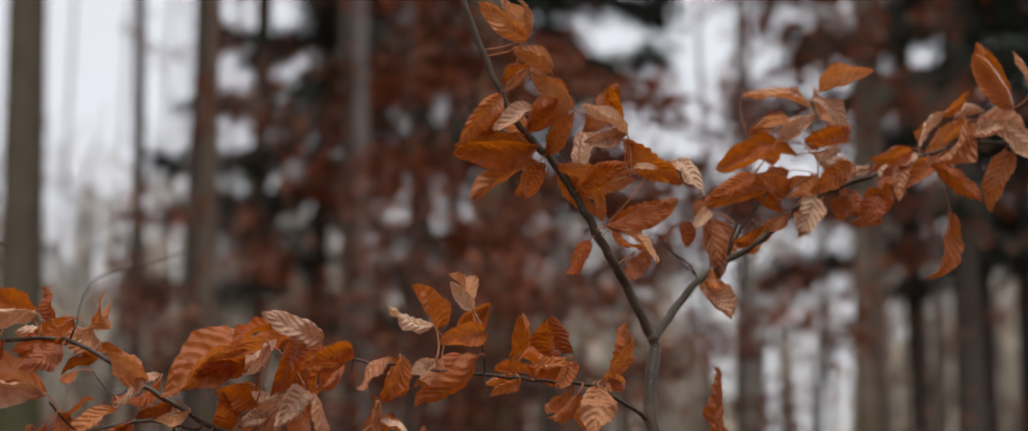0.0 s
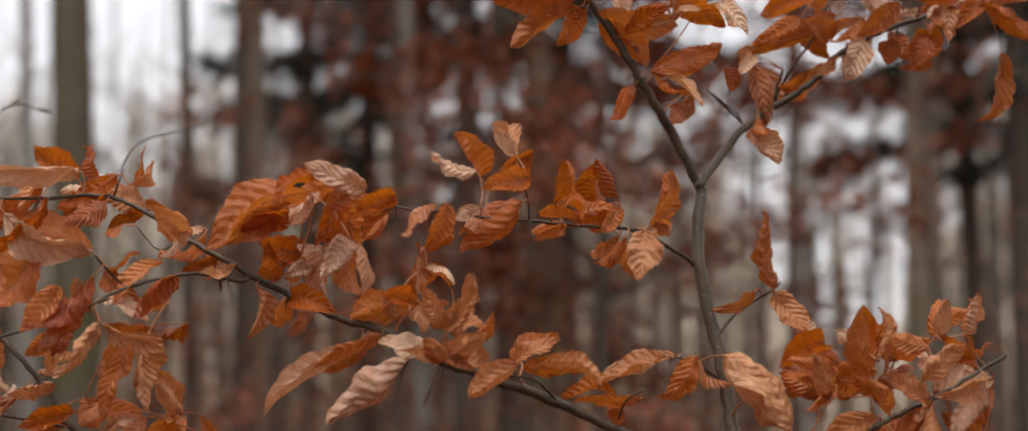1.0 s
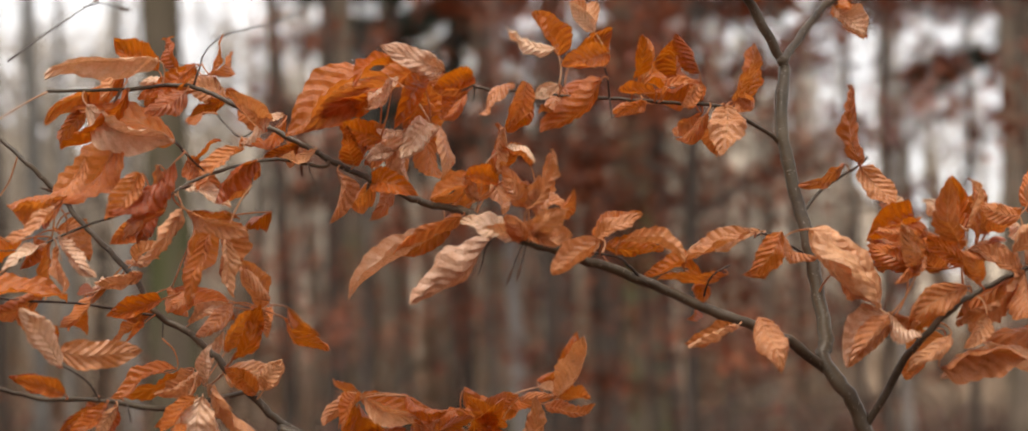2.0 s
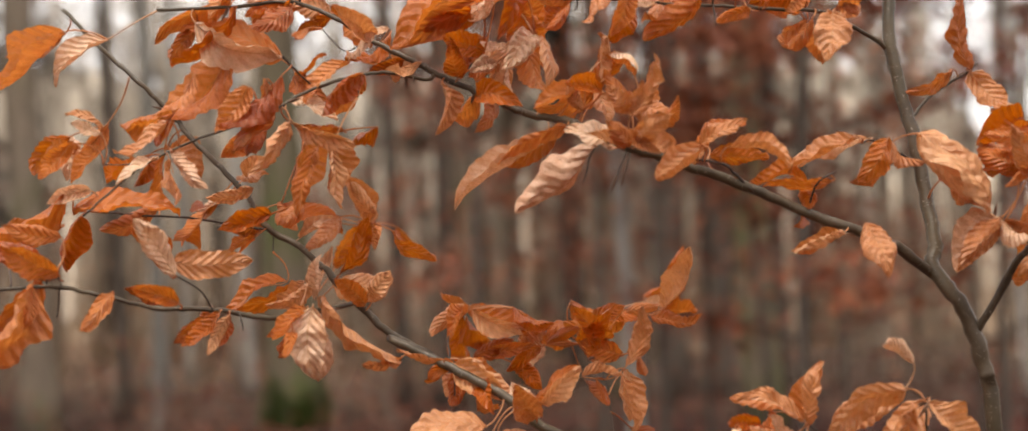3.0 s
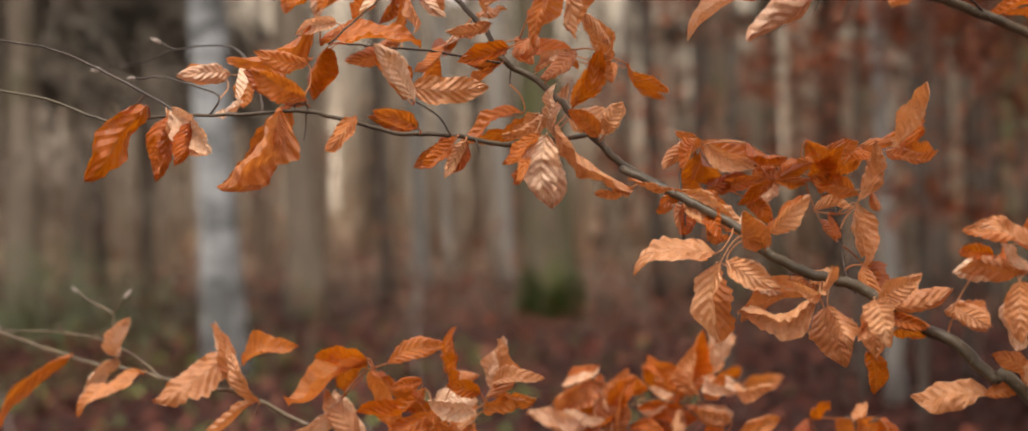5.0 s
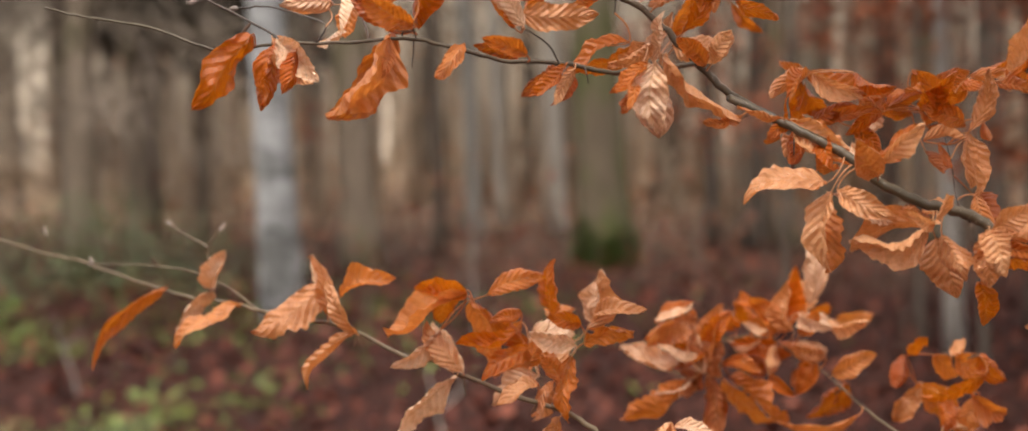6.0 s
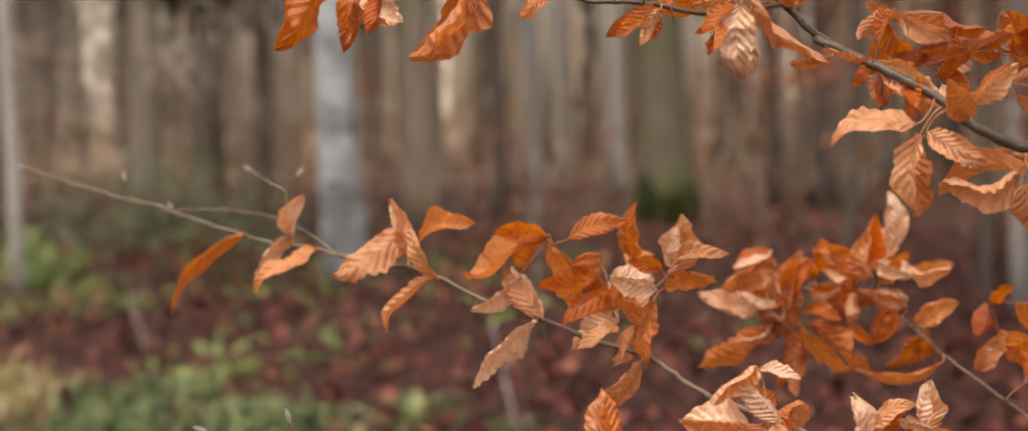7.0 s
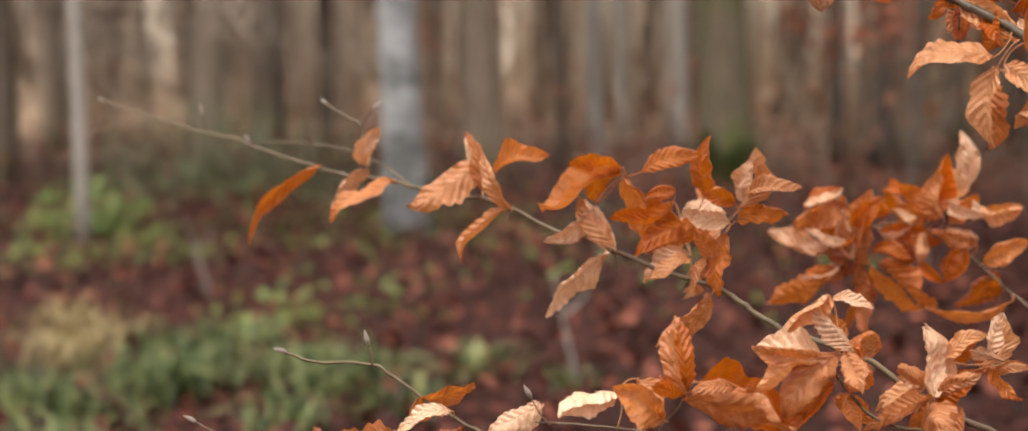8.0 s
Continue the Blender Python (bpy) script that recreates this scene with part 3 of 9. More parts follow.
def brush(name, count, area, height, label, seed, material=None, stout=1.0):
    """Thin bare brown shoots standing up out of the litter."""
    rng = np.random.default_rng(seed)
    verts, faces = [], []
    for _ in range(count):
        x, y = rng.uniform(area[0], area[1]), rng.uniform(area[2], area[3])
        h = height * rng.uniform(0.3, 1.2)
        c = np.array([x, y, ground_height(x, y) - 0.03])
        d = np.array([rng.normal(0, 0.25), rng.normal(0, 0.25), 1.0]) * h
        v, f = tube(np.array([c, c + d * 0.5 + rng.normal(0, 0.03, 3), c + d]), np.array((0.006, 0.004, 0.002)) * stout, 4)
        o = len(verts)
        verts += v
        faces += [tuple(q + o for q in face) for face in f]
    tagged(new(name, mesh_of(name, verts, faces, material or DEAD_TWIGS)), label, "brush", kind="stuff")


brush("bare_brush", 380, (-13, 8, 9, 22), 0.8, "thin bare brown shoots above the leaf litter", 51)
brush("young_thicket", 1700, (-30, 18, 18, 46), 2.6, "pale thicket of young stems deep in the wood", 54, THICKET, 3.0)
undergrowth("seedling_beeches", FAR_LEAF, 1500, (-3.5, 16.0), (9.0, 4.0), 1.1, 0.09, "knee-high beech seedlings with dry leaves", 52)
undergrowth("far_beech_scrub", FAR_SCRUB, 2600, (-5.0, 29.0), (16.0, 6.0), 4.2, 0.14, "dry pale-orange beech scrub deep in the wood", 55)
undergrowth("moss_patch", MOSS, 1500, (-4.0, 11.5), (3.0, 3.0), 0.06, 0.05, "low green moss in patches on the floor", 53)
grass("grass", GRASS, 1500, np.array([-3.0, 5.7]), np.array([1.5, 1.3]), 0.18, "green tufts of grass on the forest floor", 41)
grass("dry_grass", STRAW, 230, np.array([-3.75, 6.5]), np.array([0.45, 0.45]), 0.17, "straw-coloured tuft of dry grass", 42)
spot = random.Random(43)
for i in range(7):
    undergrowth("low_herbs", HERB, 45, (spot.uniform(-5.4, -4.3), spot.uniform(7.8, 9.6)), (0.4, 0.35), 0.2, 0.052,
                "clump of yellow-green leafy herbs among leaf litter", 430 + i)
for i in range(4):
    undergrowth("low_herbs", HERB, 55, (spot.uniform(-3.5, -2.7), spot.uniform(7.0, 7.9)), (0.4, 0.3), 0.2, 0.052,
                "clump of yellow-green leafy herbs among leaf litter", 440 + i)
undergrowth("bramble_patch", BRAMBLE, 2600, (-6.3, 13.2), (1.6, 1.3), 0.85, 0.06, "dark green bramble patch below the trees", 44)
undergrowth("fern_patch", FERN, 330, (-6.0, 10.4), (0.6, 0.4), 0.4, 0.08, "bright green fern clump", 45)
undergrowth("bramble_patch", HERB, 120, (-1.8, 9.0), (2.2, 1.6), 0.2, 0.06, "scattered green seedlings in leaf litter", 46)


def dry_stalk(x, y, height, lean, seed):
    """A thin dead stem with a forked tip, leaning out of the litter."""
    rng = np.random.default_rng(seed)
    root = thing("dry_stalk", (x, y, ground_height(x, y)), "thin leaning pale dead stem in leaf litter", "dead stem", "dry stalks")
    pts = [np.array([lean * height * s + rng.normal(0, 0.008), rng.normal(0, 0.01), height * s - 0.03]) for s in (0, 0.3, 0.65, 1.0)]
    v, f = tube(smooth_line(pts, 4), np.linspace(0.008, 0.003, 13), 7)
    part("stem", mesh_of("stem", v, f, BARK_GREY), root)
    fork = [pts[2], pts[2] + np.array([-lean * 0.2 + 0.03, 0.02, height * 0.14]), pts[2] + np.array([0.09, 0.03, height * 0.26])]
    v, f = tube(smooth_line(fork, 4), np.linspace(0.005, 0.002, 9), 6)
    part("twig", mesh_of("twig", v, f, BARK_PALE), root)
    return root


dry_stalk(-3.87, 7.96, 0.42, -0.30, 61)
dry_stalk(-1.49, 6.24, 0.46, -0.22, 62)
dry_stalk(-2.2, 9.6, 0.9, -0.05, 63)


# unseen spruces added behind the camera to block low skylight from the leaves
skylight_screen = spruce(-2.7, -11.5, 15.0, 2.6, 1.2, seed=17, boughs=50, per=60)
for i, (x, y) in enumerate(((3.5, -7.0), (-7.5, -6.0), (8.5, -3.5), (-11.0, -1.0), (11.5, 2.0), (0.8, -12.0), (6.5, -11.0), (-6.0, -11.5))):
    copy_thing(skylight_screen, pose(x * 1.35, y * 1.35, 0, 0, 0, 47 * i))

# ---- the beech saplings ----
SPOTS = {}


def branch(parent, name, points, r0, r1):
    """A limb of a sapling, with slight swellings at its nodes."""
    foot = np.array(points[0])
    line = smooth_line(points, 5)
    n = len(line)
    s = np.linspace(0, 1, n)
    rng = np.random.default_rng(n * 7 + int(abs(foot[0]) * 1e4))
    radii = (r0 + (r1 - r0) * s) * (1 + 0.05 * rng.random(n) + 0.10 * (np.arange(n) % 9 == 0))
    jitter = rng.normal(0, 1, (n, 3)) * min(0.0006, r1 * 0.4)
    v, f = tube(line + jitter - foot, radii, 10 if r0 > 0.003 else 7)
    base = np.array(parent.location)
    ob = part(name, mesh_of(name, v, f, SPUR if name == "twig" and r0 < 0.0016 and parent.location.y < 1.7 else SHOOT if parent.location.y > 1.7 and r0 < 0.004 else TWIG), parent, tuple(foot - base))
    SPOTS[ob.name] = foot
    return ob


def bud(holder, at, way, length=0.013, brown=False):
    """A long pointed winter bud at the end of a twig."""
    foot = SPOTS[holder.name]
    way = np.array(way) / np.linalg.norm(way)
    line = np.array([np.array(at) - foot + way * length * s for s in (-0.05, 0.15, 0.45, 0.75, 1.0)])
    v, f = tube(line, np.array((0.6, 1.0, 1.15, 0.7, 0.12)) * (0.0014 if brown else 0.0021), 7)
    return part("bud", mesh_of("bud", v, f, BROWN_BUD if brown else BUD), holder, label="brown pointed winter bud" if brown else "pale pointed winter bud")


def leaf(holder, foot_at, base, tip, width, roll, bow, fold, tone, seed):
    """A withered beech leaf between base and tip: pleated along its side veins, wavy-edged, folded and curled, on a thin stalk."""
    rng = np.random.default_rng(seed)
    base, tip = np.array(base), np.array(tip)
    length = float(np.linalg.norm(tip - base))
    ax = (tip - base) / length
    nrm = np.array([0, -1.0, 0])
    nrm = nrm - ax * (nrm @ ax)
    nrm /= np.linalg.norm(nrm)
    sd = np.cross(nrm, ax)
    r = radians(roll)
    nrm, sd = nrm * math.cos(r) + sd * math.sin(r), sd * math.cos(r) - nrm * math.sin(r)
    nu, nv = 58, 8
    veins = rng.uniform(6.8, 9.0)
    f0, tw = radians(fold), rng.uniform(-0.55, 0.55)
    curl, edge = rng.uniform(-1.1, 1.5), rng.uniform(0.02, 0.07) * width
    skew, pleat = rng.uniform(-0.08, 0.08), rng.uniform(0.010, 0.042) * width
    ph = rng.uniform(0, 6)
    belly, roll_in = rng.uniform(0.95, 1.25), rng.uniform(0.0, 0.8) * rng.choice((-1, 1))
    teeth = rng.uniform(0.03, 0.17, (12, 2))
    verts, uvs, faces = [], [], []
    for i in range(nu + 1):
        u = i / nu
        half = 0.475 * width * (u ** (0.58 * belly)) * (1 - u) ** 0.80 / 0.405
        saw = (veins * u) % 1.0
        half *= 1 + 0.22 * noise.noise(Vector((u * 5, seed * 0.37, 0.5)))
        half = max(half, 0.0004)
        mid_n = length * bow * 4 * u * (1 - u) + length * 0.10 * curl * math.sin(2 * math.pi * u) * u
        mid_s = length * skew * math.sin(math.pi * u)
        turn = tw * (u - 0.3)
        for j in range(nv + 1):
            v = 2 * j / nv - 1
            a = abs(v)
            wide = half * (1 + a * teeth[int(veins * u), int(v > 0)] * (0.4 - abs(saw - 0.62) * 1.6))
            lift = math.sin(f0) * a * wide + curl * 0.35 * half * a * a + roll_in * half * a ** 6
            flat = math.cos(f0) * v * wide * (1 - 0.12 * abs(roll_in) * a ** 6)
            crest = math.sin(2 * math.pi * veins * (u - 0.23 * a) + 1.6 * noise.noise(Vector((u * 3, v * 2, seed * 0.19))))
            lift += pleat * (0.65 + 0.6 * math.sin(5 * u + ph + 2 * v)) * (0.35 * crest + 0.65 * math.asin(crest) * 2 / math.pi) * min(1, 2.5 * a) * (1 - 0.15 * a * a)
            lift += edge * a ** 3 * math.sin(2 * math.pi * 2.3 * u + ph + 1.7 * (v > 0))
            lift += 0.15 * width * noise.noise(Vector((u * 4.5, v * 1.6, seed * 0.71))) * min(1, 3 * a + 0.2)
            lift += 0.035 * width * noise.noise(Vector((u * 17, v * 3.5, seed * 0.53))) * min(1, 2 * a)
            s2, n2 = flat * math.cos(turn) - lift * math.sin(turn), flat * math.sin(turn) + lift * math.cos(turn)
            verts.append((u * length, mid_s + s2, mid_n + n2))
            uvs.append((u * veins / 8.5, 0.5 + 0.5 * v))
    for i in range(nu):
        for j in range(nv):
            p = i * (nv + 1) + j
            faces.append((p, p + nv + 1, p + nv + 2, p + 1))
    # stalk back to the limb or shoot that holds it
    foot = SPOTS[holder.name]
    rel = np.array(foot_at) - base
    to = np.array([rel @ ax, rel @ sd, rel @ nrm])
    gap = float(np.linalg.norm(to))
    out = np.array([-1.0, 0, 0]) * min(0.4 * gap, 0.012)
    stalk = smooth_line([to, to * 0.5 + out * 0.4, np.zeros(3), np.array([0.3 * length, length * skew * 0.8, length * bow * 0.84 - 0.0004])], 3)
    sv, sf = tube(stalk, np.linspace(0.0009, 0.0004, len(stalk)), 5)
    o = len(verts)
    verts += sv
    uvs += [(0.5, 0.5)] * len(sv)
    faces += [tuple(q + o for q in face) for face in sf]
    ob = new("leaf", mesh_of("leaf", verts, faces, LEAF_TONES[tone], True, uvs))
    ob.parent = holder
    m = Matrix((ax, sd, nrm)).transposed().to_4x4()
    m.translation = Vector(base - foot)
    ob.matrix_basis = m
    return ob


sapling = thing("beech_sapling", (0.50, 1.66, 0.0), "beech sapling with grey stem and dry orange-brown leaves", "sapling", "beech saplings")
b = branch(sapling, 'stem', [(0.523, 1.660, -0.030), (0.498, 1.650, 0.350), (0.468, 1.635, 0.750), (0.438, 1.625, 1.050), (0.423, 1.620, 1.274), (0.418, 1.620, 1.311), (0.410, 1.620, 1.344), (0.395, 1.620, 1.375), (0.381, 1.630, 1.398), (0.386, 1.640, 1.417), (0.384, 1.660, 1.463), (0.379, 1.670, 1.510), (0.372, 1.680, 1.552), (0.366, 1.690, 1.594), (0.368, 1.700, 1.625), (0.375, 1.715, 1.664)], 0.0070, 0.0055)
leaf(b, (0.384, 1.656, 1.454), (0.394, 1.612, 1.474), (0.405, 1.581, 1.448), 0.026, -18, -0.05, -25, 0, 351)
b = branch(sapling, 'branch', [(0.375, 1.715, 1.664), (0.373, 1.715, 1.672), (0.346, 1.710, 1.721), (0.333, 1.705, 1.742), (0.313, 1.700, 1.775), (0.295, 1.700, 1.806), (0.276, 1.700, 1.834), (0.263, 1.700, 1.846), (0.244, 1.700, 1.867), (0.229, 1.700, 1.892), (0.210, 1.700, 1.930), (0.193, 1.700, 1.975), (0.180, 1.700, 2.020)], 0.0046, 0.0026)
leaf(b, (0.208, 1.700, 1.935), (0.247, 1.679, 1.947), (0.199, 1.667, 1.978), 0.031, 26, 0.15, -31, 1, 33)
leaf(b, (0.206, 1.700, 1.941), (0.249, 1.681, 1.953), (0.231, 1.639, 1.976), 0.020, -41, 0.08, 39, 2, 70)
leaf(b, (0.256, 1.686, 1.883), (0.270, 1.675, 1.914), (0.232, 1.661, 1.929), 0.021, 49, -0.14, 16, 2, 107)
leaf(b, (0.224, 1.700, 1.900), (0.227, 1.688, 1.900), (0.246, 1.666, 1.916), 0.017, -5, -0.07, 39, 2, 144)
leaf(b, (0.256, 1.686, 1.883), (0.290, 1.673, 1.880), (0.248, 1.657, 1.911), 0.028, 41, -0.07, -19, 2, 181)
leaf(b, (0.227, 1.700, 1.896), (0.225, 1.694, 1.896), (0.186, 1.688, 1.848), 0.030, 25, 0.15, 26, 1, 218)
leaf(b, (0.240, 1.700, 1.873), (0.256, 1.686, 1.883), (0.213, 1.662, 1.854), 0.024, -28, 0.07, 18, 3, 255)
leaf(b, (0.259, 1.700, 1.851), (0.257, 1.685, 1.846), (0.180, 1.695, 1.839), 0.041, 38, 0.09, 25, 1, 292)
leaf(b, (0.270, 1.700, 1.840), (0.269, 1.692, 1.840), (0.290, 1.665, 1.876), 0.028, 4, 0.13, 35, 0, 329)
leaf(b, (0.249, 1.700, 1.861), (0.249, 1.688, 1.860), (0.274, 1.663, 1.888), 0.030, -4, 0.11, -26, 1, 366)
leaf(b, (0.267, 1.700, 1.843), (0.260, 1.691, 1.833), (0.197, 1.705, 1.798), 0.038, 47, -0.10, -35, 1, 403)
leaf(b, (0.271, 1.700, 1.839), (0.266, 1.694, 1.831), (0.244, 1.669, 1.793), 0.025, 0, -0.16, 33, 1, 440)
leaf(b, (0.278, 1.700, 1.831), (0.280, 1.687, 1.830), (0.320, 1.692, 1.777), 0.034, -62, -0.13, -31, 1, 477)
leaf(b, (0.295, 1.700, 1.806), (0.301, 1.682, 1.807), (0.336, 1.636, 1.822), 0.030, 1, 0.08, 41, 1, 514)
leaf(b, (0.301, 1.682, 1.807), (0.343, 1.674, 1.818), (0.361, 1.633, 1.818), 0.014, 52, 0.07, 31, 3, 551)
leaf(b, (0.343, 1.674, 1.818), (0.339, 1.666, 1.856), (0.291, 1.634, 1.873), 0.026, -43, 0.05, 21, 3, 588)
leaf(b, (0.343, 1.674, 1.818), (0.339, 1.669, 1.859), (0.298, 1.665, 1.847), 0.022, 13, 0.09, 30, 3, 625)
leaf(b, (0.290, 1.673, 1.880), (0.332, 1.665, 1.865), (0.319, 1.644, 1.897), 0.023, 4, -0.11, 35, 1, 662)
leaf(b, (0.343, 1.674, 1.818), (0.341, 1.671, 1.851), (0.392, 1.669, 1.811), 0.034, -43, 0.09, -17, 1, 699)
leaf(b, (0.343, 1.674, 1.818), (0.387, 1.661, 1.832), (0.403, 1.629, 1.794), 0.023, -4, 0.16, 39, 3, 736)
leaf(b, (0.315, 1.700, 1.771), (0.324, 1.686, 1.772), (0.386, 1.669, 1.795), 0.036, 49, -0.06, 19, 1, 773)
leaf(b, (0.321, 1.702, 1.762), (0.330, 1.686, 1.769), (0.365, 1.650, 1.734), 0.027, 59, 0.07, 35, 2, 810)
leaf(b, (0.340, 1.708, 1.730), (0.362, 1.691, 1.743), (0.340, 1.663, 1.719), 0.028, 1, -0.05, 15, 0, 847)
leaf(b, (0.318, 1.701, 1.767), (0.309, 1.691, 1.760), (0.283, 1.665, 1.723), 0.020, -32, 0.10, -14, 1, 884)
leaf(b, (0.259, 1.700, 1.850), (0.262, 1.724, 1.855), (0.183, 1.721, 1.852), 0.034, 41, -0.15, -10, 0, 549)
bud(b, (0.266, 1.700, 1.844), (0.27, -0.65, 0.48), 0.015, True)
leaf(b, (0.266, 1.700, 1.844), (0.273, 1.724, 1.855), (0.295, 1.705, 1.886), 0.026, -13, 0.12, 39, 0, 156)
leaf(b, (0.225, 1.700, 1.900), (0.235, 1.735, 1.907), (0.191, 1.743, 1.866), 0.038, 30, 0.12, 38, 0, 296)
leaf(b, (0.221, 1.700, 1.907), (0.232, 1.723, 1.917), (0.251, 1.691, 1.926), 0.026, -16, 0.04, 35, 0, 237)
leaf(b, (0.263, 1.700, 1.846), (0.258, 1.731, 1.846), (0.246, 1.753, 1.812), 0.026, 30, 0.13, 10, 0, 181)
leaf(b, (0.273, 1.724, 1.855), (0.286, 1.745, 1.837), (0.326, 1.743, 1.793), 0.025, -24, -0.08, 37, 1, 454)
leaf(b, (0.273, 1.724, 1.855), (0.290, 1.747, 1.836), (0.363, 1.745, 1.830), 0.044, -37, 0.11, -30, 0, 81)
bud(b, (0.248, 1.700, 1.863), (0.67, -0.05, 1.39), 0.015, True)
leaf(b, (0.248, 1.700, 1.863), (0.256, 1.741, 1.872), (0.284, 1.751, 1.931), 0.043, -18, 0.06, 34, 0, 984)
bud(b, (0.313, 1.700, 1.775), (-0.68, 0.08, -0.61), 0.015, True)
bud(b, (0.317, 1.701, 1.768), (0.13, -0.72, -0.07), 0.015, True)
leaf(b, (0.317, 1.701, 1.768), (0.337, 1.730, 1.781), (0.366, 1.706, 1.755), 0.02, 48, -0.13, -35, 1, 624)
leaf(b, (0.337, 1.730, 1.781), (0.336, 1.736, 1.786), (0.402, 1.730, 1.809), 0.035, -42, 0.12, 8, 1, 615)
leaf(b, (0.256, 1.741, 1.872), (0.267, 1.768, 1.865), (0.241, 1.790, 1.901), 0.033, 21, 0.06, 34, 1, 960)
leaf(b, (0.290, 1.747, 1.836), (0.311, 1.761, 1.844), (0.330, 1.776, 1.891), 0.034, 35, 0.06, 28, 3, 726)
leaf(b, (0.232, 1.723, 1.917), (0.256, 1.721, 1.931), (0.299, 1.723, 1.897), 0.025, 50, -0.14, 23, 2, 212)
leaf(b, (0.256, 1.721, 1.931), (0.279, 1.727, 1.934), (0.236, 1.710, 1.948), 0.021, -39, 0.12, 10, 2, 255)
leaf(b, (0.232, 1.723, 1.917), (0.246, 1.724, 1.955), (0.225, 1.713, 1.999), 0.024, -38, 0.12, 17, 2, 503)
leaf(b, (0.311, 1.761, 1.844), (0.313, 1.755, 1.879), (0.344, 1.754, 1.925), 0.036, -42, 0.05, 10, 0, 595)
leaf(b, (0.313, 1.755, 1.879), (0.327, 1.739, 1.900), (0.339, 1.709, 1.918), 0.023, -36, 0.14, 15, 0, 879)
leaf(b, (0.336, 1.706, 1.738), (0.374, 1.745, 1.766), (0.359, 1.771, 1.738), 0.025, 26, 0.14, -11, 0, 589)
leaf(b, (0.327, 1.739, 1.900), (0.352, 1.752, 1.872), (0.409, 1.756, 1.834), 0.029, -17, 0.16, 37, 0, 650)
leaf(b, (0.336, 1.736, 1.786), (0.378, 1.736, 1.842), (0.360, 1.771, 1.842), 0.019, -45, 0.06, 26, 1, 792)
leaf(b, (0.378, 1.736, 1.842), (0.396, 1.728, 1.847), (0.420, 1.705, 1.815), 0.029, 37, 0.07, -20, 2, 405)
b = branch(sapling, 'branch', [(0.373, 1.715, 1.672), (0.375, 1.715, 1.673), (0.406, 1.750, 1.710), (0.434, 1.780, 1.739), (0.468, 1.800, 1.763), (0.492, 1.800, 1.777), (0.516, 1.800, 1.796), (0.533, 1.800, 1.815), (0.570, 1.800, 1.836), (0.603, 1.800, 1.849), (0.642, 1.800, 1.862), (0.674, 1.800, 1.877), (0.696, 1.800, 1.885), (0.721, 1.800, 1.893), (0.760, 1.800, 1.896), (0.817, 1.800, 1.901)], 0.0042, 0.0013)
leaf(b, (0.451, 1.792, 1.752), (0.447, 1.779, 1.750), (0.446, 1.748, 1.725), 0.019, -1, -0.12, -37, 1, 874)
leaf(b, (0.580, 1.787, 1.879), (0.539, 1.790, 1.873), (0.460, 1.815, 1.861), 0.044, -34, 0.09, -29, 1, 35)
leaf(b, (0.553, 1.778, 1.908), (0.550, 1.784, 1.923), (0.487, 1.799, 1.933), 0.026, -53, 0.10, 31, 2, 146)
leaf(b, (0.553, 1.778, 1.908), (0.555, 1.783, 1.930), (0.586, 1.767, 1.893), 0.026, 23, 0.13, 21, 3, 183)
leaf(b, (0.589, 1.783, 1.894), (0.553, 1.778, 1.908), (0.517, 1.781, 1.883), 0.026, -3, 0.11, -35, 3, 220)
leaf(b, (0.580, 1.787, 1.879), (0.589, 1.783, 1.894), (0.538, 1.766, 1.880), 0.026, 1, 0.16, 19, 1, 257)
leaf(b, (0.550, 1.784, 1.923), (0.561, 1.780, 1.937), (0.610, 1.753, 1.954), 0.032, 19, 0.05, 39, 2, 294)
leaf(b, (0.595, 1.786, 1.864), (0.580, 1.787, 1.879), (0.551, 1.764, 1.858), 0.015, 2, 0.13, 41, 3, 368)
leaf(b, (0.603, 1.800, 1.849), (0.595, 1.786, 1.864), (0.552, 1.792, 1.834), 0.031, 0, 0.13, 33, 1, 405)
leaf(b, (0.561, 1.800, 1.831), (0.558, 1.788, 1.829), (0.538, 1.788, 1.786), 0.035, 1, 0.15, 27, 3, 479)
leaf(b, (0.533, 1.800, 1.815), (0.531, 1.789, 1.811), (0.496, 1.766, 1.788), 0.017, 26, 0.09, -17, 2, 516)
leaf(b, (0.623, 1.800, 1.855), (0.623, 1.786, 1.834), (0.595, 1.766, 1.795), 0.035, -3, 0.17, -17, 0, 590)
leaf(b, (0.590, 1.800, 1.844), (0.590, 1.792, 1.831), (0.581, 1.786, 1.804), 0.026, -5, -0.10, 19, 0, 627)
leaf(b, (0.667, 1.800, 1.874), (0.659, 1.786, 1.880), (0.607, 1.770, 1.866), 0.024, 24, 0.14, 39, 1, 664)
leaf(b, (0.671, 1.800, 1.875), (0.665, 1.792, 1.880), (0.620, 1.777, 1.849), 0.021, 59, -0.13, 30, 3, 701)
leaf(b, (0.651, 1.800, 1.866), (0.650, 1.791, 1.864), (0.638, 1.767, 1.823), 0.026, -5, 0.15, 30, 2, 738)
leaf(b, (0.617, 1.800, 1.854), (0.614, 1.788, 1.858), (0.592, 1.781, 1.852), 0.011, 0, 0.13, 28, 3, 775)
leaf(b, (0.683, 1.800, 1.881), (0.680, 1.786, 1.867), (0.727, 1.776, 1.826), 0.032, 53, 0.09, 23, 1, 923)
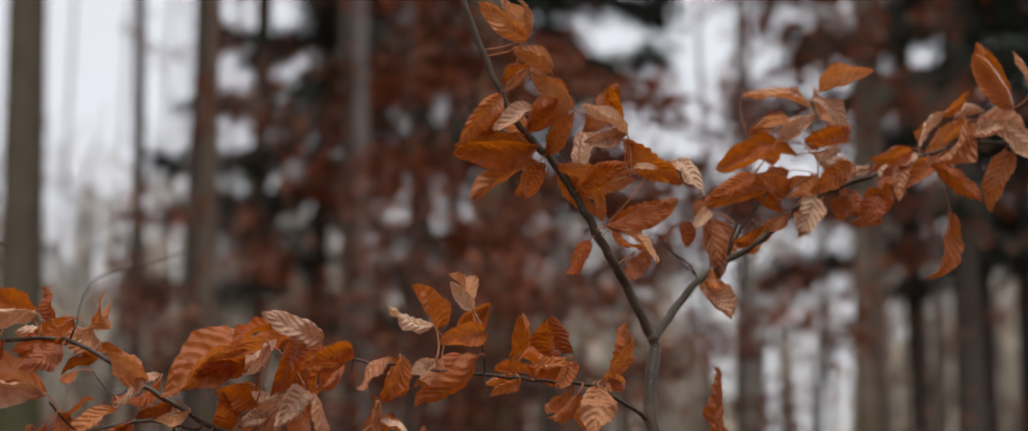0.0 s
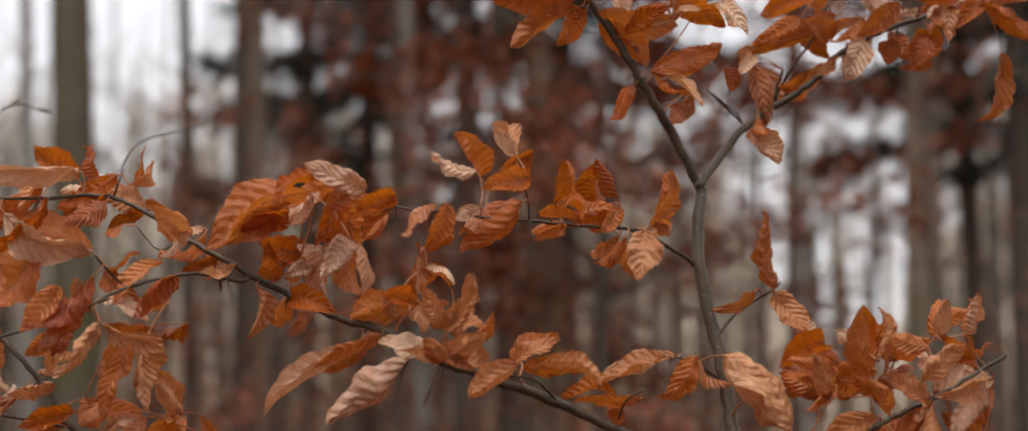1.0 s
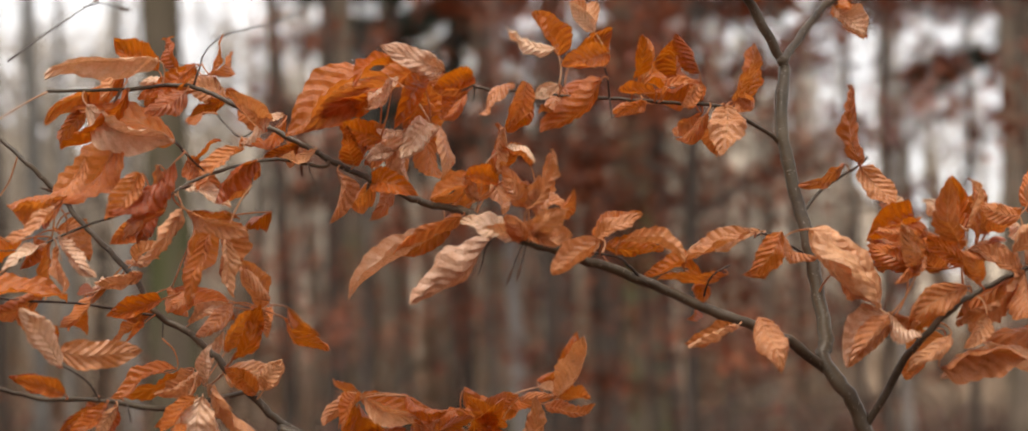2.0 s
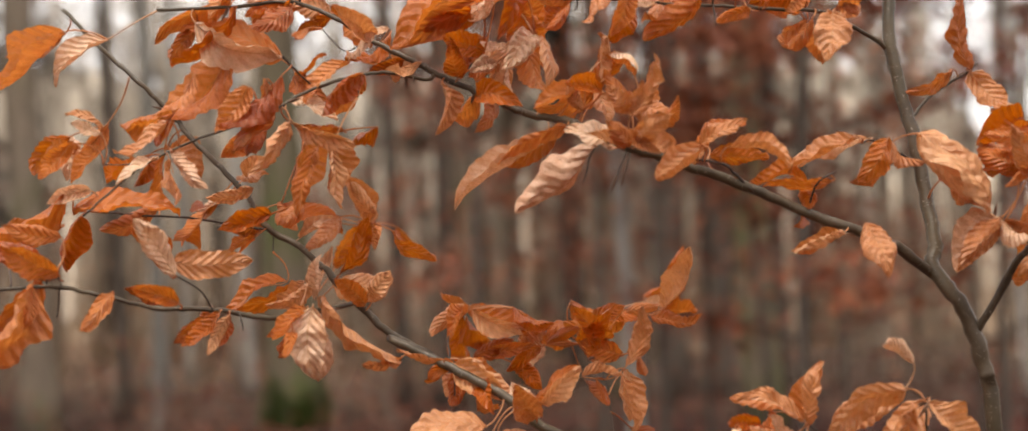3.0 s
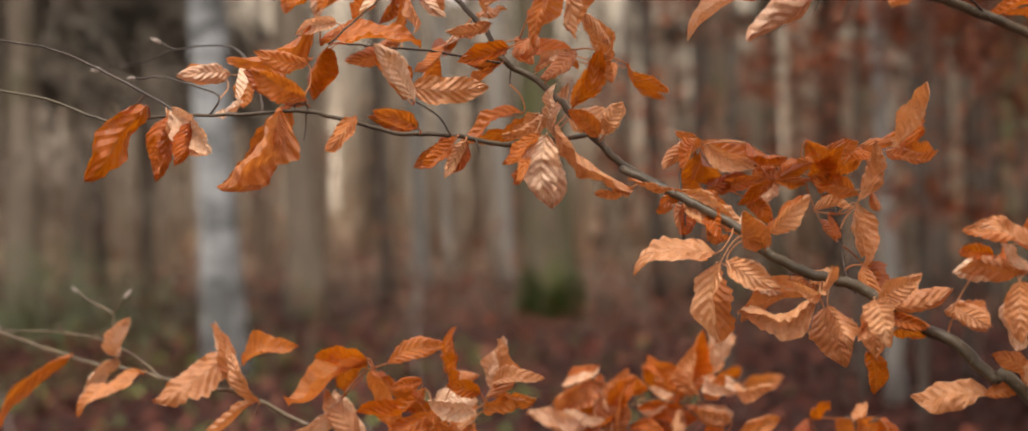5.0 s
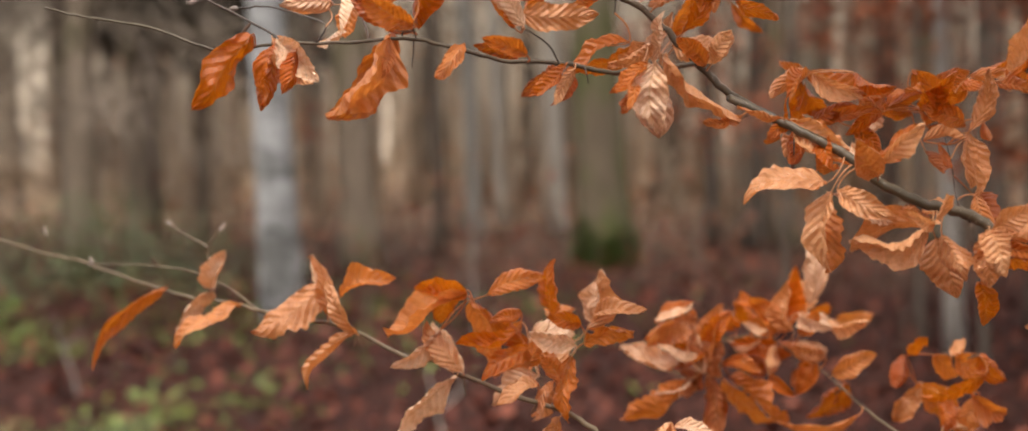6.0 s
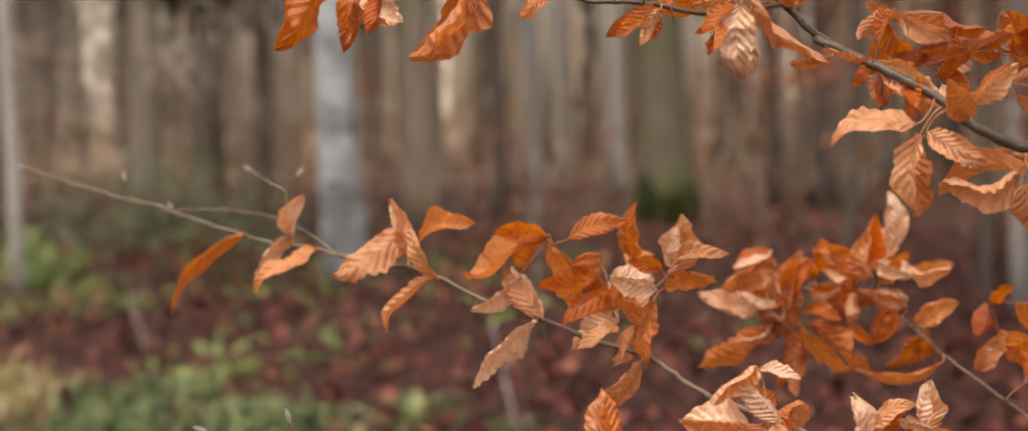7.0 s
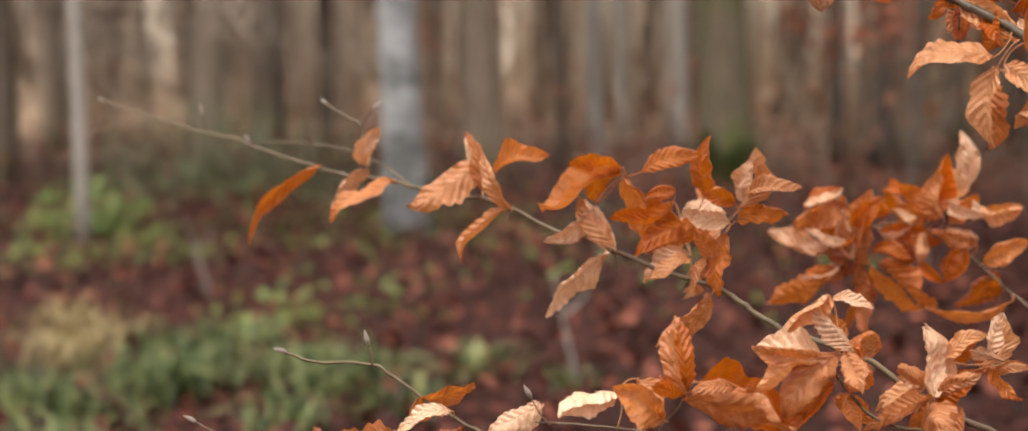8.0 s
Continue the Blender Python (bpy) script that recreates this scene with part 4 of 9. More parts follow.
leaf(b, (0.677, 1.800, 1.878), (0.677, 1.788, 1.867), (0.647, 1.768, 1.837), 0.023, 2, 0.15, -16, 1, 960)
leaf(b, (0.680, 1.786, 1.867), (0.702, 1.795, 1.820), (0.683, 1.814, 1.752), 0.039, 21, 0.11, 39, 0, 0)
leaf(b, (0.773, 1.800, 1.897), (0.771, 1.793, 1.885), (0.754, 1.814, 1.825), 0.036, -39, 0.15, 31, 0, 37)
bud(b, (0.596, 1.800, 1.846), (1.61, 0.31, 0.42), 0.015, True)
leaf(b, (0.634, 1.800, 1.859), (0.644, 1.832, 1.862), (0.657, 1.801, 1.836), 0.026, 25, 0.06, 27, 1, 553)
leaf(b, (0.526, 1.800, 1.807), (0.533, 1.833, 1.814), (0.488, 1.839, 1.777), 0.029, 45, 0.06, 32, 1, 199)
leaf(b, (0.570, 1.800, 1.836), (0.575, 1.832, 1.846), (0.552, 1.826, 1.796), 0.037, -24, -0.14, 29, 2, 507)
leaf(b, (0.683, 1.800, 1.880), (0.698, 1.825, 1.880), (0.746, 1.826, 1.841), 0.03, -49, 0.09, 35, 1, 290)
leaf(b, (0.771, 1.800, 1.897), (0.782, 1.835, 1.898), (0.758, 1.828, 1.834), 0.03, 33, 0.05, -31, 1, 532)
leaf(b, (0.678, 1.800, 1.879), (0.693, 1.834, 1.878), (0.670, 1.859, 1.865), 0.023, 32, -0.1, 29, 0, 940)
leaf(b, (0.693, 1.834, 1.878), (0.698, 1.839, 1.878), (0.737, 1.828, 1.932), 0.033, -27, -0.15, -36, 1, 269)
leaf(b, (0.603, 1.800, 1.849), (0.606, 1.829, 1.865), (0.641, 1.864, 1.882), 0.024, 65, 0.06, -39, 2, 742)
leaf(b, (0.678, 1.800, 1.879), (0.685, 1.830, 1.898), (0.699, 1.810, 1.930), 0.018, 51, -0.16, 30, 2, 550)
leaf(b, (0.698, 1.825, 1.880), (0.677, 1.835, 1.895), (0.626, 1.823, 1.863), 0.029, 51, -0.15, 22, 0, 611)
bud(b, (0.596, 1.800, 1.846), (-0.01, -0.62, -1.26), 0.015, True)
leaf(b, (0.596, 1.800, 1.846), (0.603, 1.847, 1.850), (0.626, 1.827, 1.814), 0.03, -13, 0.16, 12, 0, 120)
leaf(b, (0.566, 1.804, 1.840), (0.570, 1.831, 1.862), (0.530, 1.808, 1.832), 0.027, -51, -0.15, -13, 1, 58)
leaf(b, (0.575, 1.832, 1.846), (0.573, 1.822, 1.878), (0.603, 1.857, 1.901), 0.022, 41, 0.11, -39, 3, 867)
leaf(b, (0.573, 1.822, 1.878), (0.563, 1.833, 1.893), (0.615, 1.844, 1.918), 0.037, -37, 0.15, -37, 0, 286)
leaf(b, (0.563, 1.833, 1.893), (0.535, 1.836, 1.908), (0.568, 1.816, 1.922), 0.025, 25, 0.11, -35, 3, 489)
leaf(b, (0.570, 1.831, 1.862), (0.543, 1.829, 1.864), (0.446, 1.823, 1.821), 0.047, 39, 0.13, -37, 0, 94)
leaf(b, (0.563, 1.833, 1.893), (0.581, 1.869, 1.894), (0.633, 1.876, 1.868), 0.039, 28, 0.08, 31, 3, 499)
bud(b, (0.701, 1.800, 1.887), (0.83, -0.78, 1.08), 0.015, True)
leaf(b, (0.701, 1.800, 1.887), (0.704, 1.818, 1.926), (0.726, 1.796, 1.948), 0.019, -47, 0.05, 24, 0, 564)
leaf(b, (0.535, 1.836, 1.908), (0.507, 1.853, 1.905), (0.541, 1.878, 1.882), 0.031, -17, 0.16, 32, 1, 0)
leaf(b, (0.535, 1.836, 1.908), (0.503, 1.845, 1.904), (0.546, 1.856, 1.934), 0.025, -36, 0.08, -25, 0, 558)
leaf(b, (0.503, 1.845, 1.904), (0.496, 1.836, 1.946), (0.566, 1.841, 1.942), 0.03, 69, 0.11, 30, 2, 910)
leaf(b, (0.677, 1.835, 1.895), (0.667, 1.888, 1.876), (0.632, 1.898, 1.823), 0.044, 42, 0.06, 23, 0, 636)
leaf(b, (0.561, 1.780, 1.937), (0.572, 1.833, 1.953), (0.606, 1.826, 1.909), 0.025, 22, -0.16, -32, 2, 177)
b = branch(sapling, 'twig', [(0.434, 1.780, 1.739), (0.423, 1.780, 1.750), (0.405, 1.775, 1.765), (0.395, 1.770, 1.774)], 0.0011, 0.0007)
leaf(b, (0.395, 1.770, 1.774), (0.412, 1.747, 1.791), (0.411, 1.737, 1.763), 0.022, -4, 0.07, 23, 0, 995)
b = branch(sapling, 'twig', [(0.468, 1.800, 1.763), (0.473, 1.800, 1.778), (0.485, 1.800, 1.799), (0.503, 1.800, 1.823), (0.512, 1.800, 1.835)], 0.0015, 0.0009)
leaf(b, (0.512, 1.800, 1.835), (0.494, 1.788, 1.850), (0.447, 1.794, 1.822), 0.029, -20, 0.07, 40, 1, 72)
leaf(b, (0.512, 1.800, 1.835), (0.520, 1.781, 1.826), (0.494, 1.769, 1.844), 0.030, 2, 0.15, 27, 0, 109)
leaf(b, (0.494, 1.788, 1.850), (0.525, 1.769, 1.905), (0.483, 1.748, 1.887), 0.019, -20, 0.11, 31, 1, 331)
leaf(b, (0.512, 1.800, 1.835), (0.522, 1.783, 1.833), (0.541, 1.739, 1.839), 0.018, 3, 0.12, 23, 2, 442)
leaf(b, (0.474, 1.800, 1.780), (0.472, 1.787, 1.779), (0.491, 1.744, 1.789), 0.018, -12, 0.13, 37, 0, 553)
leaf(b, (0.512, 1.800, 1.835), (0.505, 1.844, 1.863), (0.537, 1.838, 1.820), 0.033, -36, 0.12, 29, 0, 95)
b = branch(sapling, 'twig', [(0.721, 1.800, 1.893), (0.724, 1.800, 1.893), (0.734, 1.795, 1.917), (0.745, 1.790, 1.944)], 0.0010, 0.0007)
leaf(b, (0.733, 1.796, 1.914), (0.719, 1.783, 1.913), (0.687, 1.807, 1.868), 0.033, 36, 0.15, 23, 2, 812)
leaf(b, (0.719, 1.783, 1.913), (0.701, 1.798, 1.926), (0.667, 1.784, 1.885), 0.024, 52, -0.12, -19, 3, 849)
leaf(b, (0.734, 1.795, 1.917), (0.705, 1.792, 1.925), (0.709, 1.749, 1.936), 0.016, 21, 0.06, 37, 1, 886)
leaf(b, (0.744, 1.791, 1.941), (0.766, 1.776, 1.927), (0.726, 1.777, 1.984), 0.038, 44, -0.15, 36, 2, 74)
leaf(b, (0.766, 1.776, 1.927), (0.783, 1.764, 1.949), (0.757, 1.750, 1.980), 0.022, -50, 0.11, -23, 2, 111)
leaf(b, (0.727, 1.798, 1.900), (0.721, 1.789, 1.900), (0.754, 1.757, 1.909), 0.025, 43, -0.05, -18, 3, 148)
leaf(b, (0.738, 1.793, 1.927), (0.737, 1.783, 1.924), (0.704, 1.783, 1.916), 0.017, 45, -0.10, -23, 3, 185)
leaf(b, (0.737, 1.794, 1.924), (0.744, 1.775, 1.912), (0.791, 1.763, 1.872), 0.039, -2, -0.13, -30, 3, 222)
leaf(b, (0.734, 1.795, 1.917), (0.747, 1.838, 1.924), (0.832, 1.848, 1.899), 0.06, 48, 0.12, 25, 2, 638)
leaf(b, (0.745, 1.790, 1.944), (0.786, 1.828, 1.947), (0.748, 1.820, 2.010), 0.036, 36, 0.08, -25, 1, 549)
b = branch(sapling, 'twig', [(0.441, 1.784, 1.744), (0.437, 1.790, 1.738), (0.428, 1.790, 1.754), (0.414, 1.785, 1.763), (0.403, 1.780, 1.770)], 0.0010, 0.0006)
leaf(b, (0.438, 1.789, 1.738), (0.440, 1.778, 1.731), (0.462, 1.764, 1.699), 0.035, 2, 0.06, 15, 3, 837)
leaf(b, (0.437, 1.790, 1.738), (0.451, 1.839, 1.745), (0.480, 1.820, 1.712), 0.032, 27, -0.05, 10, 1, 776)
b = branch(sapling, 'twig', [(0.468, 1.800, 1.763), (0.466, 1.800, 1.760), (0.471, 1.800, 1.781), (0.478, 1.800, 1.800)], 0.0015, 0.0010)
leaf(b, (0.475, 1.800, 1.793), (0.443, 1.790, 1.802), (0.459, 1.797, 1.741), 0.033, -24, 0.11, -31, 2, 921)
leaf(b, (0.478, 1.800, 1.800), (0.447, 1.792, 1.812), (0.423, 1.766, 1.785), 0.015, -5, 0.05, 24, 3, 958)
leaf(b, (0.478, 1.800, 1.800), (0.461, 1.840, 1.813), (0.466, 1.844, 1.753), 0.04, 37, 0.08, 39, 2, 323)
leaf(b, (0.447, 1.792, 1.812), (0.440, 1.823, 1.812), (0.446, 1.787, 1.819), 0.019, 45, 0.14, -9, 2, 228)
b = branch(sapling, 'branch', [(0.366, 1.690, 1.594), (0.363, 1.690, 1.593), (0.350, 1.680, 1.601), (0.324, 1.660, 1.612), (0.297, 1.640, 1.621), (0.261, 1.630, 1.622), (0.226, 1.620, 1.623), (0.203, 1.620, 1.626), (0.169, 1.610, 1.626), (0.135, 1.600, 1.630), (0.107, 1.600, 1.631), (0.088, 1.600, 1.635), (0.081, 1.600, 1.639)], 0.0021, 0.0009)
leaf(b, (0.308, 1.647, 1.618), (0.307, 1.631, 1.618), (0.294, 1.603, 1.572), 0.040, 1, 0.09, 27, 2, 722)
leaf(b, (0.293, 1.638, 1.622), (0.289, 1.627, 1.613), (0.260, 1.620, 1.589), 0.019, -35, -0.08, -35, 1, 759)
leaf(b, (0.311, 1.649, 1.617), (0.314, 1.635, 1.623), (0.329, 1.612, 1.669), 0.028, -54, 0.08, 27, 0, 796)
leaf(b, (0.284, 1.636, 1.622), (0.282, 1.621, 1.646), (0.260, 1.604, 1.677), 0.020, -38, 0.06, -31, 0, 833)
leaf(b, (0.223, 1.620, 1.623), (0.224, 1.602, 1.639), (0.230, 1.581, 1.673), 0.020, -24, 0.13, 18, 1, 870)
leaf(b, (0.284, 1.636, 1.622), (0.281, 1.616, 1.636), (0.261, 1.587, 1.613), 0.018, 0, -0.16, 41, 2, 907)
leaf(b, (0.247, 1.626, 1.622), (0.248, 1.617, 1.622), (0.276, 1.576, 1.630), 0.019, 47, 0.16, 39, 1, 944)
leaf(b, (0.243, 1.624, 1.622), (0.242, 1.611, 1.628), (0.208, 1.579, 1.627), 0.016, -32, -0.14, 30, 1, 981)
leaf(b, (0.160, 1.594, 1.634), (0.157, 1.592, 1.664), (0.116, 1.557, 1.676), 0.023, -49, -0.15, 29, 3, 95)
leaf(b, (0.160, 1.607, 1.627), (0.160, 1.594, 1.634), (0.138, 1.583, 1.621), 0.020, 2, -0.13, -33, 3, 169)
leaf(b, (0.131, 1.600, 1.630), (0.132, 1.591, 1.636), (0.115, 1.584, 1.596), 0.027, 4, 0.09, 38, 1, 206)
leaf(b, (0.120, 1.599, 1.631), (0.122, 1.593, 1.635), (0.092, 1.562, 1.606), 0.020, -58, 0.10, -17, 2, 243)
leaf(b, (0.084, 1.600, 1.637), (0.088, 1.582, 1.640), (0.055, 1.570, 1.629), 0.023, -2, 0.08, 25, 1, 280)
leaf(b, (0.234, 1.622, 1.623), (0.233, 1.606, 1.617), (0.204, 1.575, 1.603), 0.014, 23, 0.09, 22, 1, 317)
leaf(b, (0.311, 1.649, 1.617), (0.316, 1.630, 1.625), (0.326, 1.615, 1.614), 0.013, -2, -0.17, 25, 0, 354)
leaf(b, (0.087, 1.600, 1.636), (0.089, 1.601, 1.640), (0.055, 1.572, 1.631), 0.029, 46, -0.07, 11, 0, 797)
bud(b, (0.087, 1.600, 1.636), (-0.81, -0.76, -0.60), 0.015, True)
leaf(b, (0.087, 1.600, 1.636), (0.087, 1.607, 1.635), (0.060, 1.580, 1.606), 0.024, 53, -0.06, -30, 1, 72)
leaf(b, (0.302, 1.644, 1.619), (0.311, 1.666, 1.622), (0.306, 1.685, 1.581), 0.034, -24, -0.09, 38, 1, 256)
leaf(b, (0.283, 1.636, 1.621), (0.290, 1.670, 1.617), (0.263, 1.637, 1.594), 0.023, 46, -0.15, 36, 1, 957)
leaf(b, (0.155, 1.606, 1.628), (0.162, 1.636, 1.639), (0.145, 1.600, 1.618), 0.03, -41, -0.15, -33, 2, 265)
leaf(b, (0.308, 1.648, 1.617), (0.319, 1.673, 1.629), (0.329, 1.636, 1.617), 0.024, -48, -0.14, 25, 1, 596)
leaf(b, (0.233, 1.622, 1.623), (0.234, 1.664, 1.630), (0.214, 1.699, 1.626), 0.02, 61, 0.13, -27, 1, 778)
leaf(b, (0.247, 1.626, 1.622), (0.235, 1.661, 1.636), (0.243, 1.660, 1.685), 0.022, -31, 0.08, 32, 1, 692)
leaf(b, (0.129, 1.600, 1.630), (0.130, 1.642, 1.642), (0.117, 1.663, 1.605), 0.033, 20, 0.07, 36, 1, 181)
leaf(b, (0.189, 1.616, 1.626), (0.188, 1.652, 1.646), (0.148, 1.659, 1.603), 0.026, 18, 0.13, -28, 1, 39)
leaf(b, (0.324, 1.660, 1.612), (0.330, 1.697, 1.634), (0.346, 1.704, 1.684), 0.035, -52, 0.14, 12, 1, 830)
leaf(b, (0.283, 1.636, 1.621), (0.290, 1.663, 1.644), (0.266, 1.628, 1.622), 0.021, -40, -0.14, -11, 1, 974)
leaf(b, (0.290, 1.663, 1.644), (0.285, 1.670, 1.648), (0.241, 1.683, 1.638), 0.023, 49, 0.08, 13, 1, 476)
leaf(b, (0.290, 1.670, 1.617), (0.275, 1.660, 1.647), (0.266, 1.635, 1.681), 0.028, 53, 0.1, 21, 0, 446)
leaf(b, (0.169, 1.610, 1.626), (0.172, 1.638, 1.657), (0.211, 1.646, 1.690), 0.033, -17, -0.13, 33, 0, 778)
leaf(b, (0.172, 1.638, 1.657), (0.164, 1.649, 1.668), (0.141, 1.631, 1.704), 0.03, -23, 0.09, 37, 1, 815)
leaf(b, (0.285, 1.670, 1.648), (0.277, 1.696, 1.649), (0.234, 1.672, 1.645), 0.033, -43, 0.08, -12, 1, 585)
b = branch(sapling, 'twig', [(0.204, 1.620, 1.626), (0.203, 1.615, 1.641), (0.200, 1.610, 1.651)], 0.0009, 0.0006)
leaf(b, (0.201, 1.591, 1.659), (0.190, 1.590, 1.678), (0.170, 1.574, 1.699), 0.017, 0, -0.10, -28, 3, 21)
leaf(b, (0.200, 1.610, 1.651), (0.201, 1.591, 1.659), (0.161, 1.582, 1.648), 0.031, -4, 0.13, 33, 1, 58)
leaf(b, (0.203, 1.615, 1.641), (0.196, 1.600, 1.639), (0.144, 1.610, 1.596), 0.035, 45, 0.13, -33, 1, 132)
leaf(b, (0.200, 1.610, 1.651), (0.193, 1.652, 1.691), (0.178, 1.683, 1.724), 0.021, -43, 0.09, 10, 2, 590)
b = branch(sapling, 'twig', [(0.204, 1.620, 1.626), (0.205, 1.615, 1.617), (0.205, 1.610, 1.607)], 0.0009, 0.0005)
b = branch(sapling, 'twig', [(0.089, 1.600, 1.635), (0.089, 1.600, 1.628), (0.087, 1.600, 1.621)], 0.0008, 0.0005)
b = branch(sapling, 'branch', [(0.387, 1.626, 1.389), (0.385, 1.630, 1.388), (0.349, 1.615, 1.415), (0.313, 1.613, 1.431), (0.276, 1.610, 1.446), (0.236, 1.600, 1.464), (0.203, 1.590, 1.477), (0.171, 1.570, 1.486), (0.147, 1.560, 1.495), (0.123, 1.560, 1.503), (0.100, 1.590, 1.517), (0.079, 1.620, 1.531), (0.057, 1.650, 1.539), (0.034, 1.660, 1.547), (0.011, 1.660, 1.560), (-0.011, 1.660, 1.569), (-0.034, 1.660, 1.581), (-0.056, 1.660, 1.594), (-0.080, 1.670, 1.608), (-0.104, 1.680, 1.624), (-0.126, 1.680, 1.638), (-0.151, 1.690, 1.651), (-0.171, 1.690, 1.656), (-0.202, 1.690, 1.654), (-0.236, 1.690, 1.653), (-0.287, 1.690, 1.652)], 0.0048, 0.0014)
leaf(b, (0.060, 1.647, 1.538), (0.056, 1.637, 1.515), (-0.022, 1.638, 1.461), 0.032, -57, 0.07, 40, 3, 130)
leaf(b, (0.308, 1.613, 1.433), (0.303, 1.597, 1.429), (0.257, 1.568, 1.412), 0.025, 58, 0.09, -37, 2, 389)
leaf(b, (0.322, 1.613, 1.427), (0.321, 1.595, 1.435), (0.332, 1.560, 1.391), 0.037, 5, 0.11, 30, 2, 426)
leaf(b, (0.129, 1.558, 1.501), (0.131, 1.544, 1.501), (0.159, 1.505, 1.522), 0.030, 2, 0.10, -30, 2, 463)
leaf(b, (0.120, 1.562, 1.504), (0.120, 1.546, 1.504), (0.090, 1.510, 1.509), 0.020, 0, 0.14, 38, 2, 574)
leaf(b, (0.044, 1.640, 1.646), (0.064, 1.637, 1.655), (0.011, 1.613, 1.674), 0.031, -1, 0.12, 20, 3, 391)
leaf(b, (0.052, 1.644, 1.610), (0.018, 1.644, 1.650), (-0.004, 1.633, 1.622), 0.018, -44, -0.15, -30, 3, 428)
leaf(b, (0.008, 1.641, 1.597), (0.016, 1.643, 1.653), (-0.073, 1.645, 1.602), 0.053, -53, 0.10, 31, 1, 465)
leaf(b, (0.052, 1.644, 1.610), (0.044, 1.640, 1.646), (0.022, 1.611, 1.602), 0.032, 0, 0.17, 38, 0, 502)
leaf(b, (0.044, 1.640, 1.646), (0.080, 1.633, 1.639), (0.054, 1.602, 1.606), 0.020, -48, -0.11, 23, 1, 539)
leaf(b, (-0.086, 1.673, 1.612), (-0.076, 1.657, 1.623), (-0.112, 1.642, 1.597), 0.024, -51, 0.12, -37, 3, 576)
leaf(b, (-0.254, 1.690, 1.653), (-0.250, 1.679, 1.638), (-0.177, 1.696, 1.607), 0.045, -36, 0.16, 17, 3, 650)
leaf(b, (-0.250, 1.679, 1.638), (-0.224, 1.687, 1.611), (-0.285, 1.680, 1.555), 0.038, -62, -0.16, -23, 1, 687)
leaf(b, (-0.186, 1.690, 1.655), (-0.188, 1.680, 1.677), (-0.283, 1.663, 1.661), 0.043, 62, -0.13, 34, 3, 724)
leaf(b, (0.018, 1.645, 1.587), (0.052, 1.644, 1.610), (0.027, 1.613, 1.577), 0.032, 3, 0.14, 30, 3, 872)
leaf(b, (0.005, 1.660, 1.562), (0.018, 1.645, 1.587), (-0.005, 1.631, 1.579), 0.022, -1, 0.08, 38, 3, 909)
leaf(b, (0.018, 1.645, 1.587), (0.057, 1.642, 1.609), (0.060, 1.613, 1.560), 0.024, 52, 0.12, 17, 2, 946)
leaf(b, (-0.016, 1.653, 1.577), (0.008, 1.641, 1.597), (-0.024, 1.603, 1.605), 0.028, 0, -0.12, 24, 1, 983)
leaf(b, (-0.020, 1.660, 1.573), (-0.016, 1.653, 1.577), (-0.020, 1.614, 1.608), 0.023, -4, 0.12, 14, 0, 23)
leaf(b, (-0.050, 1.659, 1.591), (-0.049, 1.652, 1.590), (-0.076, 1.615, 1.580), 0.017, -17, -0.13, 31, 2, 60)
leaf(b, (-0.028, 1.660, 1.578), (-0.030, 1.652, 1.572), (-0.035, 1.642, 1.526), 0.024, 48, 0.13, 25, 2, 171)
leaf(b, (0.115, 1.598, 1.584), (0.112, 1.600, 1.600), (0.106, 1.590, 1.560), 0.021, 52, -0.09, 27, 2, 208)
leaf(b, (0.090, 1.600, 1.559), (0.115, 1.598, 1.584), (0.136, 1.564, 1.565), 0.015, 52, 0.17, -38, 3, 245)
leaf(b, (0.090, 1.604, 1.538), (0.090, 1.600, 1.559), (0.050, 1.588, 1.539), 0.023, -34, -0.07, 28, 1, 319)
leaf(b, (0.076, 1.624, 1.532), (0.076, 1.610, 1.527), (0.018, 1.611, 1.496), 0.028, 57, -0.09, 39, 1, 356)
leaf(b, (0.003, 1.660, 1.564), (0.001, 1.648, 1.559), (0.040, 1.615, 1.545), 0.025, -1, 0.17, 21, 1, 393)
leaf(b, (0.090, 1.604, 1.538), (0.106, 1.584, 1.552), (0.078, 1.550, 1.554), 0.021, -5, -0.06, 16, 1, 430)
leaf(b, (-0.218, 1.690, 1.653), (-0.214, 1.680, 1.649), (-0.272, 1.674, 1.600), 0.038, 64, 0.10, 24, 1, 504)
leaf(b, (-0.163, 1.690, 1.655), (-0.164, 1.683, 1.649), (-0.194, 1.646, 1.624), 0.027, 3, 0.09, -16, 0, 541)
leaf(b, (0.044, 1.640, 1.646), (0.036, 1.635, 1.660), (-0.013, 1.608, 1.636), 0.028, -60, 0.16, 22, 1, 578)
leaf(b, (0.084, 1.613, 1.528), (0.090, 1.604, 1.538), (0.079, 1.588, 1.558), 0.018, 5, 0.09, -30, 2, 652)
leaf(b, (-0.326, 1.668, 1.624), (-0.362, 1.659, 1.631), (-0.419, 1.650, 1.580), 0.043, -33, -0.07, 41, 1, 259)
leaf(b, (-0.287, 1.690, 1.652), (-0.326, 1.668, 1.624), (-0.372, 1.661, 1.583), 0.034, -32, 0.14, 41, 3, 296)
leaf(b, (-0.131, 1.682, 1.641), (-0.134, 1.713, 1.646), (-0.171, 1.738, 1.628), 0.023, 48, -0.08, -32, 0, 255)
